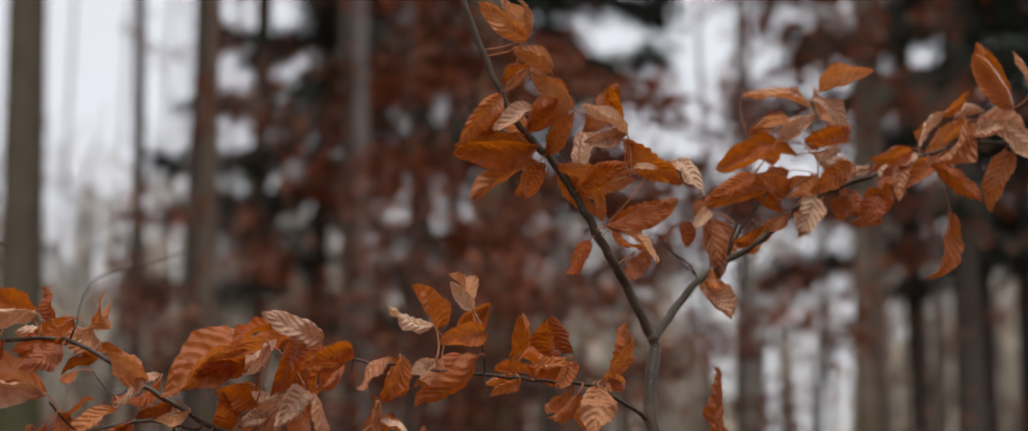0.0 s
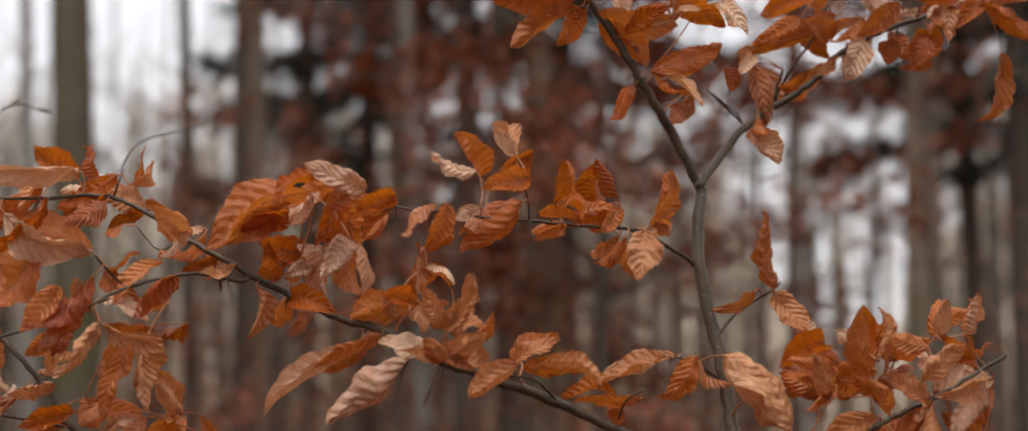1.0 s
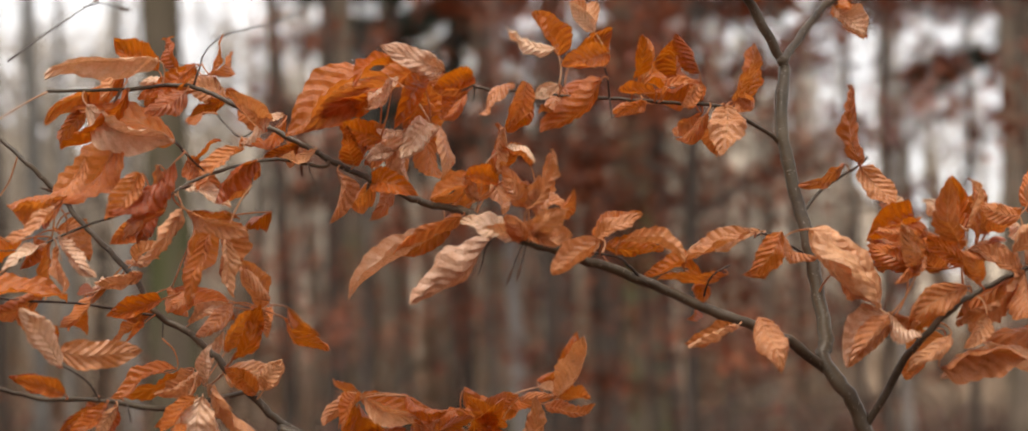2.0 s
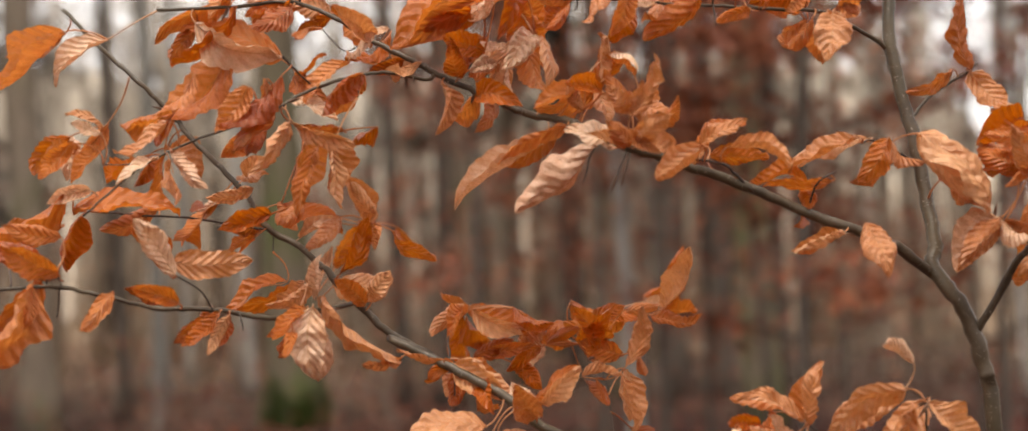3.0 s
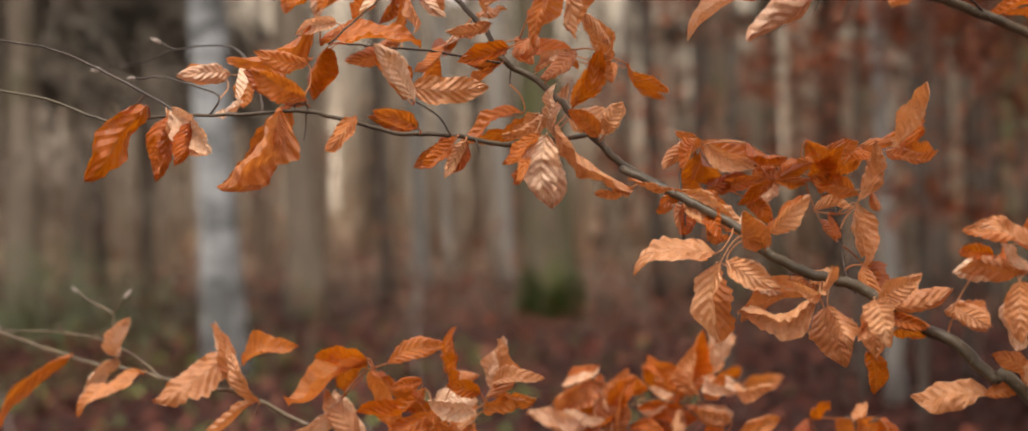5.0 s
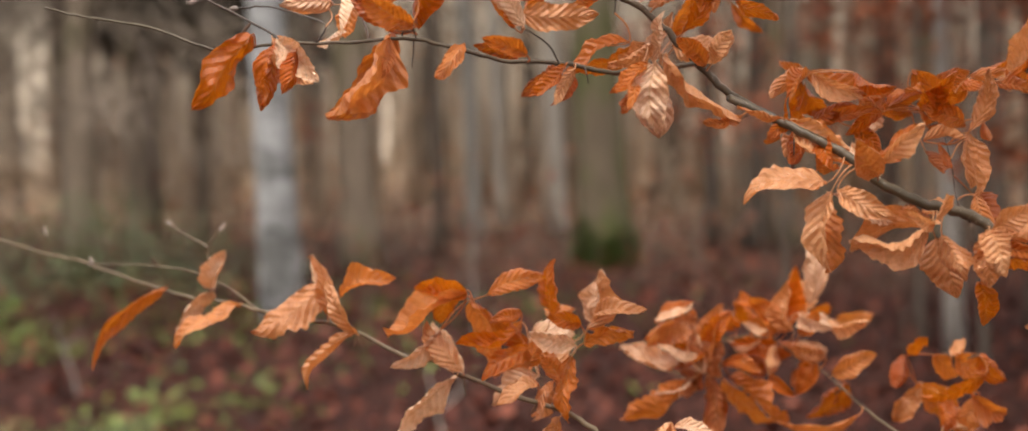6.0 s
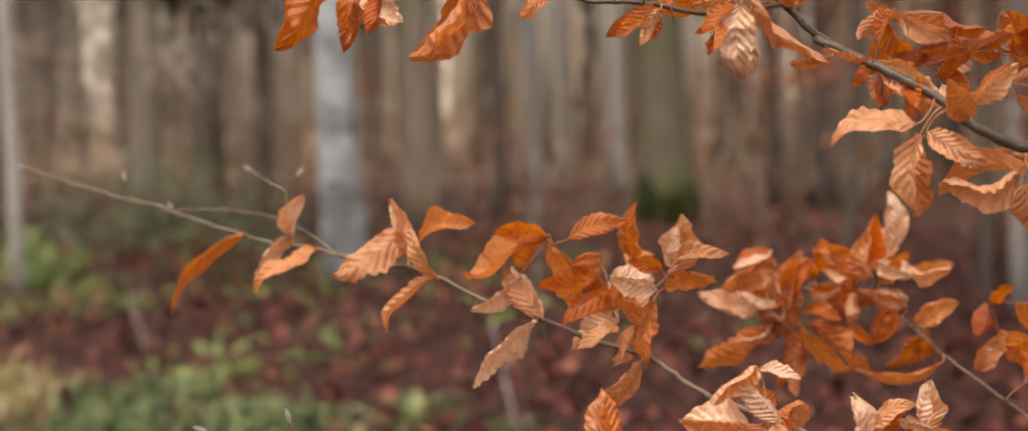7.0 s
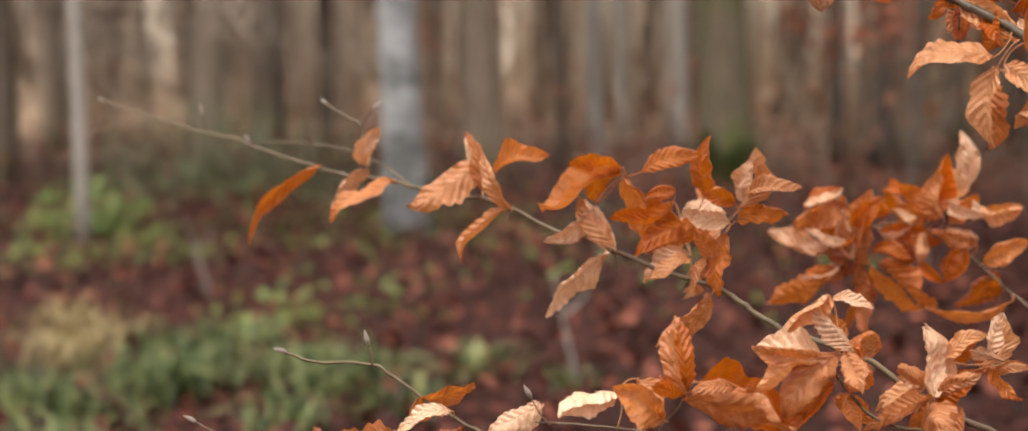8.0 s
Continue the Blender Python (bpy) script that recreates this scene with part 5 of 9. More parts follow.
leaf(b, (0.020, 1.660, 1.555), (0.017, 1.689, 1.558), (-0.003, 1.661, 1.529), 0.022, 44, 0.1, 17, 0, 730)
leaf(b, (0.123, 1.560, 1.503), (0.121, 1.588, 1.506), (0.074, 1.580, 1.520), 0.034, -30, 0.13, 26, 3, 722)
leaf(b, (-0.052, 1.660, 1.591), (-0.052, 1.691, 1.596), (-0.078, 1.725, 1.584), 0.021, -35, 0.12, 16, 3, 314)
leaf(b, (0.268, 1.608, 1.450), (0.278, 1.661, 1.454), (0.264, 1.624, 1.436), 0.021, 61, 0.09, 15, 0, 878)
leaf(b, (-0.066, 1.664, 1.600), (-0.067, 1.698, 1.600), (-0.096, 1.669, 1.586), 0.018, 30, 0.04, -19, 0, 45)
leaf(b, (-0.094, 1.676, 1.618), (-0.100, 1.713, 1.616), (-0.125, 1.738, 1.653), 0.032, -25, 0.05, 21, 1, 185)
leaf(b, (0.066, 1.638, 1.536), (0.068, 1.675, 1.534), (0.015, 1.672, 1.503), 0.027, 55, 0.13, 14, 0, 377)
leaf(b, (0.306, 1.612, 1.434), (0.309, 1.633, 1.431), (0.262, 1.624, 1.415), 0.022, -43, -0.11, 40, 1, 347)
leaf(b, (0.052, 1.652, 1.541), (0.057, 1.685, 1.554), (0.077, 1.650, 1.566), 0.019, 70, 0.07, 25, 1, 250)
bud(b, (-0.222, 1.690, 1.653), (-0.37, -0.12, -0.73), 0.015, True)
leaf(b, (-0.222, 1.690, 1.653), (-0.226, 1.722, 1.669), (-0.299, 1.729, 1.629), 0.035, 43, -0.05, 34, 1, 936)
leaf(b, (-0.194, 1.717, 1.674), (-0.223, 1.723, 1.674), (-0.242, 1.694, 1.645), 0.019, -40, 0.06, 27, 2, 392)
bud(b, (-0.136, 1.684, 1.643), (0.73, 0.73, -0.03), 0.015, True)
leaf(b, (-0.136, 1.684, 1.643), (-0.132, 1.718, 1.656), (-0.123, 1.755, 1.645), 0.017, -31, 0.11, -24, 0, 138)
bud(b, (-0.002, 1.660, 1.565), (-0.18, 0.42, -0.40), 0.015, True)
leaf(b, (-0.002, 1.660, 1.565), (-0.002, 1.703, 1.569), (-0.033, 1.731, 1.551), 0.029, 46, 0.12, 11, 1, 222)
leaf(b, (-0.190, 1.690, 1.655), (-0.194, 1.717, 1.674), (-0.234, 1.720, 1.704), 0.032, -24, -0.07, 31, 1, 386)
leaf(b, (-0.085, 1.672, 1.611), (-0.078, 1.698, 1.627), (-0.117, 1.687, 1.601), 0.024, -44, -0.16, -26, 1, 159)
leaf(b, (-0.171, 1.690, 1.656), (-0.179, 1.722, 1.677), (-0.194, 1.755, 1.709), 0.03, 51, 0.05, 17, 0, 758)
leaf(b, (-0.002, 1.703, 1.569), (0.019, 1.698, 1.592), (-0.006, 1.665, 1.579), 0.026, -27, 0.06, -34, 1, 650)
leaf(b, (-0.256, 1.690, 1.653), (-0.260, 1.730, 1.642), (-0.279, 1.710, 1.603), 0.021, 36, -0.15, 13, 0, 219)
leaf(b, (-0.136, 1.684, 1.643), (-0.134, 1.735, 1.648), (-0.176, 1.722, 1.664), 0.033, -22, 0.13, 12, 2, 615)
leaf(b, (0.019, 1.698, 1.592), (0.026, 1.692, 1.610), (-0.005, 1.663, 1.595), 0.02, -30, 0.06, 27, 3, 912)
leaf(b, (0.026, 1.692, 1.610), (0.030, 1.706, 1.613), (0.027, 1.713, 1.555), 0.027, -44, 0.08, 14, 3, 939)
leaf(b, (0.026, 1.692, 1.610), (0.044, 1.700, 1.614), (0.058, 1.689, 1.567), 0.033, 28, -0.15, -24, 1, 911)
leaf(b, (0.044, 1.700, 1.614), (0.053, 1.701, 1.619), (0.060, 1.726, 1.582), 0.019, -36, -0.14, -12, 1, 10)
leaf(b, (-0.008, 1.688, 1.610), (0.006, 1.697, 1.618), (-0.012, 1.667, 1.589), 0.029, 25, -0.1, 9, 1, 826)
leaf(b, (-0.002, 1.703, 1.569), (-0.008, 1.688, 1.610), (-0.018, 1.656, 1.579), 0.03, 34, 0.11, -26, 0, 232)
leaf(b, (0.044, 1.700, 1.614), (0.035, 1.692, 1.636), (0.064, 1.663, 1.652), 0.029, -52, 0.13, 13, 0, 702)
leaf(b, (0.035, 1.692, 1.636), (0.033, 1.715, 1.641), (0.061, 1.739, 1.616), 0.027, -20, 0.08, -28, 1, 907)
leaf(b, (0.033, 1.715, 1.641), (0.046, 1.704, 1.655), (0.027, 1.689, 1.612), 0.037, 21, 0.04, 13, 1, 879)
leaf(b, (0.046, 1.704, 1.655), (0.058, 1.704, 1.665), (-0.020, 1.710, 1.654), 0.036, 55, 0.06, 13, 1, 948)
leaf(b, (0.046, 1.704, 1.655), (0.064, 1.694, 1.666), (0.008, 1.701, 1.683), 0.038, -29, -0.15, -30, 2, 427)
leaf(b, (0.010, 1.689, 1.648), (0.023, 1.687, 1.659), (-0.003, 1.662, 1.627), 0.024, -45, 0.08, -25, 3, 691)
leaf(b, (-0.000, 1.683, 1.647), (0.010, 1.689, 1.648), (-0.048, 1.684, 1.624), 0.031, 43, 0.1, -29, 1, 982)
leaf(b, (0.006, 1.697, 1.618), (-0.000, 1.683, 1.647), (-0.076, 1.689, 1.609), 0.038, 19, 0.05, -35, 0, 812)
leaf(b, (0.203, 1.590, 1.477), (0.198, 1.644, 1.500), (0.249, 1.640, 1.497), 0.032, -35, 0.04, -34, 1, 694)
bud(b, (0.087, 1.608, 1.525), (0.42, 0.54, -0.23), 0.015, True)
leaf(b, (0.087, 1.608, 1.525), (0.108, 1.640, 1.556), (0.138, 1.673, 1.557), 0.019, -38, 0.14, -18, 1, 576)
leaf(b, (0.074, 1.628, 1.533), (0.108, 1.645, 1.558), (0.051, 1.648, 1.545), 0.04, 53, 0.04, 9, 1, 622)
leaf(b, (0.068, 1.636, 1.535), (0.101, 1.649, 1.564), (0.113, 1.620, 1.529), 0.029, 48, 0.05, 21, 2, 904)
leaf(b, (0.108, 1.640, 1.556), (0.114, 1.633, 1.562), (0.107, 1.618, 1.606), 0.02, 52, 0.07, -36, 0, 323)
leaf(b, (0.101, 1.649, 1.564), (0.104, 1.674, 1.563), (0.128, 1.649, 1.592), 0.029, -20, 0.07, -33, 0, 828)
leaf(b, (0.104, 1.674, 1.563), (0.103, 1.685, 1.571), (0.069, 1.704, 1.545), 0.029, -47, 0.05, 30, 2, 571)
leaf(b, (0.010, 1.689, 1.648), (0.000, 1.721, 1.655), (-0.060, 1.716, 1.655), 0.028, 36, 0.05, -33, 1, 91)
leaf(b, (0.006, 1.697, 1.618), (-0.004, 1.733, 1.619), (0.028, 1.728, 1.578), 0.033, 19, 0.15, 31, 2, 385)
leaf(b, (-0.260, 1.730, 1.642), (-0.232, 1.727, 1.614), (-0.300, 1.737, 1.559), 0.042, 53, 0.15, -31, 1, 618)
b = branch(sapling, 'twig', [(-0.159, 1.690, 1.653), (-0.154, 1.700, 1.674), (-0.170, 1.850, 1.716), (-0.168, 1.950, 1.749), (-0.150, 2.000, 1.766), (-0.124, 2.020, 1.776), (-0.095, 2.040, 1.791)], 0.0010, 0.0007)
leaf(b, (-0.154, 1.700, 1.674), (-0.157, 1.693, 1.674), (-0.206, 1.678, 1.644), 0.032, -44, -0.10, -26, 1, 761)
leaf(b, (-0.154, 1.688, 1.667), (-0.142, 1.673, 1.662), (-0.125, 1.635, 1.690), 0.020, 56, -0.08, 26, 1, 798)
bud(b, (-0.095, 2.040, 1.791), (0.76, 0.52, 0.39), 0.016, True)
leaf(b, (-0.154, 1.700, 1.674), (-0.162, 1.729, 1.678), (-0.209, 1.730, 1.644), 0.037, 41, -0.08, 11, 1, 767)
leaf(b, (-0.158, 1.692, 1.657), (-0.166, 1.722, 1.663), (-0.208, 1.721, 1.635), 0.031, 19, 0.05, -35, 1, 319)
leaf(b, (-0.157, 1.729, 1.683), (-0.147, 1.725, 1.670), (-0.131, 1.757, 1.697), 0.022, -60, 0.04, 35, 1, 576)
leaf(b, (-0.162, 1.729, 1.678), (-0.168, 1.745, 1.671), (-0.214, 1.734, 1.665), 0.031, -30, 0.13, -20, 3, 517)
b = branch(sapling, 'twig', [(-0.337, 1.750, 1.691), (-0.337, 1.900, 1.746), (-0.323, 1.950, 1.773), (-0.306, 1.980, 1.795)], 0.0009, 0.0006)
bud(b, (-0.306, 1.980, 1.795), (0.42, 0.73, 0.54))
b = branch(sapling, 'twig', [(-0.313, 1.968, 1.786), (-0.314, 1.970, 1.787), (-0.299, 1.980, 1.793), (-0.282, 1.990, 1.790)], 0.0008, 0.0006)
bud(b, (-0.282, 1.990, 1.790), (0.85, 0.50, -0.15), 0.016, True)
b = branch(sapling, 'twig', [(-0.160, 1.600, 1.593), (-0.152, 1.610, 1.583), (-0.140, 1.620, 1.571)], 0.0010, 0.0008)
leaf(b, (-0.154, 1.608, 1.586), (-0.160, 1.591, 1.575), (-0.215, 1.586, 1.532), 0.038, -52, -0.08, -16, 0, 835)
leaf(b, (-0.145, 1.616, 1.576), (-0.157, 1.673, 1.583), (-0.128, 1.642, 1.599), 0.02, 72, 0.04, 26, 1, 869)
leaf(b, (-0.157, 1.673, 1.583), (-0.163, 1.686, 1.588), (-0.128, 1.666, 1.556), 0.034, -21, 0.12, 40, 0, 888)
leaf(b, (-0.163, 1.686, 1.588), (-0.180, 1.719, 1.608), (-0.270, 1.721, 1.642), 0.044, -33, 0.09, 21, 1, 185)
b = branch(sapling, 'twig', [(-0.094, 1.676, 1.618), (-0.112, 1.650, 1.603), (-0.127, 1.660, 1.616), (-0.134, 1.660, 1.625)], 0.0007, 0.0004)
leaf(b, (-0.094, 1.676, 1.618), (-0.093, 1.662, 1.618), (-0.119, 1.620, 1.638), 0.026, 0, 0.14, 29, 2, 613)
leaf(b, (-0.112, 1.650, 1.603), (-0.110, 1.638, 1.591), (-0.148, 1.625, 1.554), 0.029, -44, 0.07, 30, 1, 134)
leaf(b, (-0.134, 1.660, 1.625), (-0.144, 1.642, 1.623), (-0.152, 1.606, 1.611), 0.012, 1, -0.14, 24, 1, 615)
leaf(b, (-0.109, 1.641, 1.591), (-0.117, 1.698, 1.600), (-0.087, 1.664, 1.595), 0.02, 69, 0.13, 16, 1, 3)
b = branch(sapling, 'twig', [(0.229, 1.598, 1.467), (0.228, 1.595, 1.465), (0.215, 1.590, 1.479), (0.202, 1.580, 1.488), (0.171, 1.570, 1.492)], 0.0014, 0.0008)
leaf(b, (0.188, 1.575, 1.490), (0.186, 1.556, 1.500), (0.145, 1.526, 1.472), 0.025, -39, -0.15, 17, 2, 204)
leaf(b, (0.183, 1.574, 1.491), (0.183, 1.560, 1.501), (0.220, 1.541, 1.520), 0.024, 42, 0.09, 23, 2, 241)
leaf(b, (0.202, 1.580, 1.488), (0.207, 1.566, 1.500), (0.255, 1.552, 1.481), 0.028, 57, 0.15, 20, 2, 278)
bud(b, (0.171, 1.570, 1.492), (-0.94, -0.30, 0.12), 0.016, True)
leaf(b, (0.190, 1.576, 1.490), (0.189, 1.614, 1.500), (0.229, 1.626, 1.528), 0.033, 53, 0.1, 22, 1, 767)
leaf(b, (0.190, 1.576, 1.490), (0.191, 1.608, 1.505), (0.150, 1.600, 1.478), 0.023, -35, 0.09, -30, 2, 730)
b = branch(sapling, 'twig', [(0.123, 1.560, 1.503), (0.126, 1.560, 1.504), (0.121, 1.555, 1.492), (0.115, 1.550, 1.478)], 0.0010, 0.0005)
leaf(b, (0.126, 1.560, 1.503), (0.126, 1.547, 1.501), (0.109, 1.510, 1.518), 0.022, 3, 0.16, -23, 2, 500)
leaf(b, (0.126, 1.560, 1.505), (0.136, 1.544, 1.519), (0.138, 1.525, 1.551), 0.018, -9, -0.06, -39, 2, 537)
leaf(b, (0.125, 1.560, 1.505), (0.123, 1.550, 1.510), (0.151, 1.537, 1.494), 0.018, 2, 0.14, 41, 2, 611)
leaf(b, (0.126, 1.560, 1.505), (0.128, 1.543, 1.526), (0.146, 1.503, 1.569), 0.027, 47, -0.16, 38, 2, 282)
leaf(b, (0.126, 1.560, 1.505), (0.128, 1.549, 1.530), (0.109, 1.534, 1.550), 0.021, 0, 0.15, -16, 2, 467)
bud(b, (0.115, 1.550, 1.478), (-0.37, -0.31, -0.87), 0.016, True)
leaf(b, (0.125, 1.560, 1.504), (0.126, 1.596, 1.507), (0.166, 1.573, 1.506), 0.034, 27, -0.12, 12, 2, 148)
bud(b, (0.126, 1.560, 1.504), (-0.21, -0.68, 1.25), 0.015, True)
leaf(b, (0.126, 1.560, 1.504), (0.131, 1.594, 1.534), (0.110, 1.572, 1.568), 0.02, -27, -0.06, -23, 1, 774)
leaf(b, (0.154, 1.598, 1.526), (0.145, 1.618, 1.534), (0.154, 1.633, 1.581), 0.023, 55, -0.07, 9, 1, 192)
leaf(b, (0.131, 1.594, 1.534), (0.154, 1.598, 1.526), (0.168, 1.564, 1.543), 0.02, -40, 0.15, 31, 0, 752)
leaf(b, (0.131, 1.594, 1.534), (0.136, 1.611, 1.547), (0.160, 1.578, 1.533), 0.028, 51, -0.1, 17, 2, 904)
leaf(b, (0.136, 1.611, 1.547), (0.136, 1.627, 1.569), (0.111, 1.595, 1.583), 0.02, -66, 0.04, 20, 1, 307)
b = branch(sapling, 'twig', [(0.128, 1.560, 1.503), (0.125, 1.555, 1.491), (0.122, 1.550, 1.481)], 0.0010, 0.0005)
bud(b, (0.122, 1.550, 1.481), (-0.26, -0.43, -0.86), 0.016, True)
b = branch(sapling, 'twig', [(0.105, 1.584, 1.514), (0.095, 1.580, 1.497), (0.092, 1.575, 1.486), (0.088, 1.570, 1.475)], 0.0009, 0.0005)
leaf(b, (0.100, 1.582, 1.505), (0.097, 1.571, 1.506), (0.032, 1.574, 1.453), 0.042, 53, 0.11, -26, 3, 167)
b = branch(sapling, 'branch', [(-0.038, 1.660, 1.584), (-0.042, 1.655, 1.576), (-0.074, 1.640, 1.581), (-0.102, 1.630, 1.578), (-0.145, 1.620, 1.564), (-0.178, 1.610, 1.545), (-0.231, 1.600, 1.526), (-0.273, 1.590, 1.507), (-0.293, 1.580, 1.490), (-0.323, 1.570, 1.462)], 0.0018, 0.0008)
leaf(b, (-0.152, 1.605, 1.536), (-0.133, 1.609, 1.516), (-0.151, 1.612, 1.456), 0.033, -41, 0.06, 40, 1, 535)
leaf(b, (-0.161, 1.615, 1.555), (-0.152, 1.605, 1.536), (-0.098, 1.587, 1.513), 0.028, -48, 0.06, 35, 2, 609)
leaf(b, (-0.165, 1.614, 1.552), (-0.174, 1.592, 1.573), (-0.204, 1.595, 1.512), 0.036, -50, -0.17, -16, 2, 646)
leaf(b, (-0.184, 1.609, 1.543), (-0.188, 1.593, 1.567), (-0.214, 1.578, 1.528), 0.027, 0, -0.13, 31, 1, 683)
leaf(b, (-0.165, 1.614, 1.552), (-0.156, 1.601, 1.537), (-0.186, 1.574, 1.491), 0.026, 57, 0.07, 32, 2, 720)
leaf(b, (-0.254, 1.595, 1.516), (-0.252, 1.582, 1.513), (-0.218, 1.558, 1.480), 0.021, -25, 0.11, -18, 3, 757)
leaf(b, (-0.259, 1.594, 1.514), (-0.253, 1.578, 1.507), (-0.243, 1.549, 1.466), 0.019, -53, -0.05, 25, 2, 794)
leaf(b, (-0.249, 1.596, 1.519), (-0.253, 1.579, 1.539), (-0.294, 1.558, 1.514), 0.027, -49, -0.16, 21, 2, 868)
leaf(b, (-0.269, 1.591, 1.509), (-0.262, 1.575, 1.508), (-0.291, 1.555, 1.485), 0.021, -38, 0.10, 38, 3, 979)
leaf(b, (-0.253, 1.579, 1.539), (-0.231, 1.581, 1.578), (-0.263, 1.564, 1.542), 0.026, -56, -0.13, -20, 1, 19)
leaf(b, (-0.098, 1.631, 1.579), (-0.096, 1.614, 1.577), (-0.123, 1.579, 1.539), 0.025, 52, -0.13, 35, 0, 97)
bud(b, (-0.158, 1.616, 1.556), (0.79, -0.68, 0.12), 0.015, True)
leaf(b, (-0.158, 1.616, 1.556), (-0.158, 1.647, 1.559), (-0.118, 1.623, 1.540), 0.024, 30, 0.16, 31, 3, 444)
leaf(b, (-0.096, 1.632, 1.579), (-0.098, 1.658, 1.581), (-0.134, 1.670, 1.549), 0.03, 44, 0.15, -19, 1, 435)
leaf(b, (-0.189, 1.608, 1.541), (-0.192, 1.639, 1.540), (-0.218, 1.617, 1.511), 0.027, 37, -0.14, 30, 1, 752)
leaf(b, (-0.178, 1.610, 1.545), (-0.183, 1.634, 1.542), (-0.192, 1.604, 1.510), 0.027, 27, -0.05, 38, 0, 956)
bud(b, (-0.061, 1.646, 1.579), (0.07, 0.46, -0.83), 0.015, True)
leaf(b, (-0.165, 1.614, 1.553), (-0.159, 1.650, 1.540), (-0.116, 1.666, 1.534), 0.02, -62, 0.05, -20, 0, 347)
b = branch(sapling, 'twig', [(-0.273, 1.590, 1.507), (-0.276, 1.590, 1.506), (-0.293, 1.590, 1.505), (-0.311, 1.590, 1.506)], 0.0008, 0.0004)
leaf(b, (-0.311, 1.590, 1.506), (-0.308, 1.575, 1.530), (-0.327, 1.554, 1.538), 0.015, -19, -0.17, 23, 3, 831)
leaf(b, (-0.313, 1.581, 1.516), (-0.330, 1.564, 1.521), (-0.352, 1.545, 1.492), 0.023, 4, -0.15, 21, 1, 905)
leaf(b, (-0.311, 1.590, 1.506), (-0.313, 1.581, 1.516), (-0.331, 1.564, 1.489), 0.018, -24, 0.06, 29, 1, 942)
b = branch(sapling, 'twig', [(-0.096, 1.632, 1.579), (-0.099, 1.630, 1.580), (-0.099, 1.625, 1.570), (-0.100, 1.620, 1.558)], 0.0009, 0.0005)
leaf(b, (-0.100, 1.620, 1.558), (-0.122, 1.612, 1.513), (-0.114, 1.604, 1.463), 0.026, 48, -0.10, 34, 2, 572)
b = branch(sapling, 'twig', [(-0.055, 1.649, 1.578), (-0.054, 1.640, 1.576), (-0.052, 1.640, 1.569), (-0.050, 1.640, 1.563)], 0.0008, 0.0004)
b = branch(sapling, 'branch', [(0.450, 1.629, 0.930), (0.349, 1.615, 1.038), (0.247, 1.600, 1.165), (0.225, 1.600, 1.174), (0.195, 1.610, 1.201), (0.169, 1.620, 1.214), (0.142, 1.620, 1.231), (0.121, 1.620, 1.247), (0.100, 1.620, 1.254), (0.072, 1.620, 1.262), (0.045, 1.620, 1.276), (0.023, 1.630, 1.296), (-0.006, 1.640, 1.313), (-0.029, 1.650, 1.325), (-0.053, 1.660, 1.337), (-0.083, 1.670, 1.352), (-0.047, 1.680, 1.335), (-0.075, 1.680, 1.350), (-0.098, 1.680, 1.368), (-0.115, 1.680, 1.386), (-0.139, 1.685, 1.413), (-0.163, 1.690, 1.435), (-0.194, 1.700, 1.454), (-0.213, 1.710, 1.484), (-0.239, 1.720, 1.512), (-0.265, 1.730, 1.538), (-0.291, 1.740, 1.568), (-0.316, 1.740, 1.594), (-0.343, 1.750, 1.618), (-0.365, 1.750, 1.641), (-0.392, 1.760, 1.669)], 0.0055, 0.0017)
leaf(b, (0.042, 1.621, 1.278), (0.043, 1.612, 1.281), (0.027, 1.577, 1.313), 0.028, 4, -0.09, 21, 2, 48)
leaf(b, (0.037, 1.623, 1.283), (0.048, 1.607, 1.294), (0.081, 1.595, 1.326), 0.024, -30, 0.08, 26, 2, 85)
leaf(b, (-0.006, 1.640, 1.313), (-0.009, 1.657, 1.312), (0.007, 1.622, 1.286), 0.026, -4, 0.12, 37, 1, 159)
leaf(b, (0.016, 1.632, 1.301), (0.001, 1.613, 1.277), (-0.068, 1.605, 1.260), 0.037, -53, 0.17, 16, 2, 233)
leaf(b, (0.026, 1.629, 1.294), (0.005, 1.620, 1.270), (0.004, 1.615, 1.201), 0.036, -27, 0.16, 39, 2, 270)
leaf(b, (0.029, 1.627, 1.291), (0.010, 1.619, 1.271), (0.056, 1.586, 1.249), 0.029, 5, 0.16, -24, 2, 307)
leaf(b, (0.090, 1.620, 1.257), (0.084, 1.609, 1.237), (0.019, 1.606, 1.229), 0.034, 43, 0.17, -18, 2, 344)
leaf(b, (0.093, 1.620, 1.256), (0.091, 1.606, 1.246), (0.066, 1.571, 1.253), 0.014, 31, 0.12, 21, 2, 381)
leaf(b, (0.090, 1.620, 1.257), (0.088, 1.605, 1.242), (0.101, 1.571, 1.266), 0.014, 21, -0.17, -40, 2, 418)
leaf(b, (0.100, 1.620, 1.254), (0.094, 1.605, 1.233), (0.112, 1.587, 1.196), 0.032, 2, 0.09, -31, 2, 455)
leaf(b, (0.134, 1.620, 1.237), (0.132, 1.604, 1.237), (0.143, 1.586, 1.199), 0.034, -5, 0.16, 26, 2, 492)
leaf(b, (0.136, 1.620, 1.235), (0.134, 1.614, 1.236), (0.119, 1.576, 1.206), 0.028, 4, 0.10, -36, 2, 529)
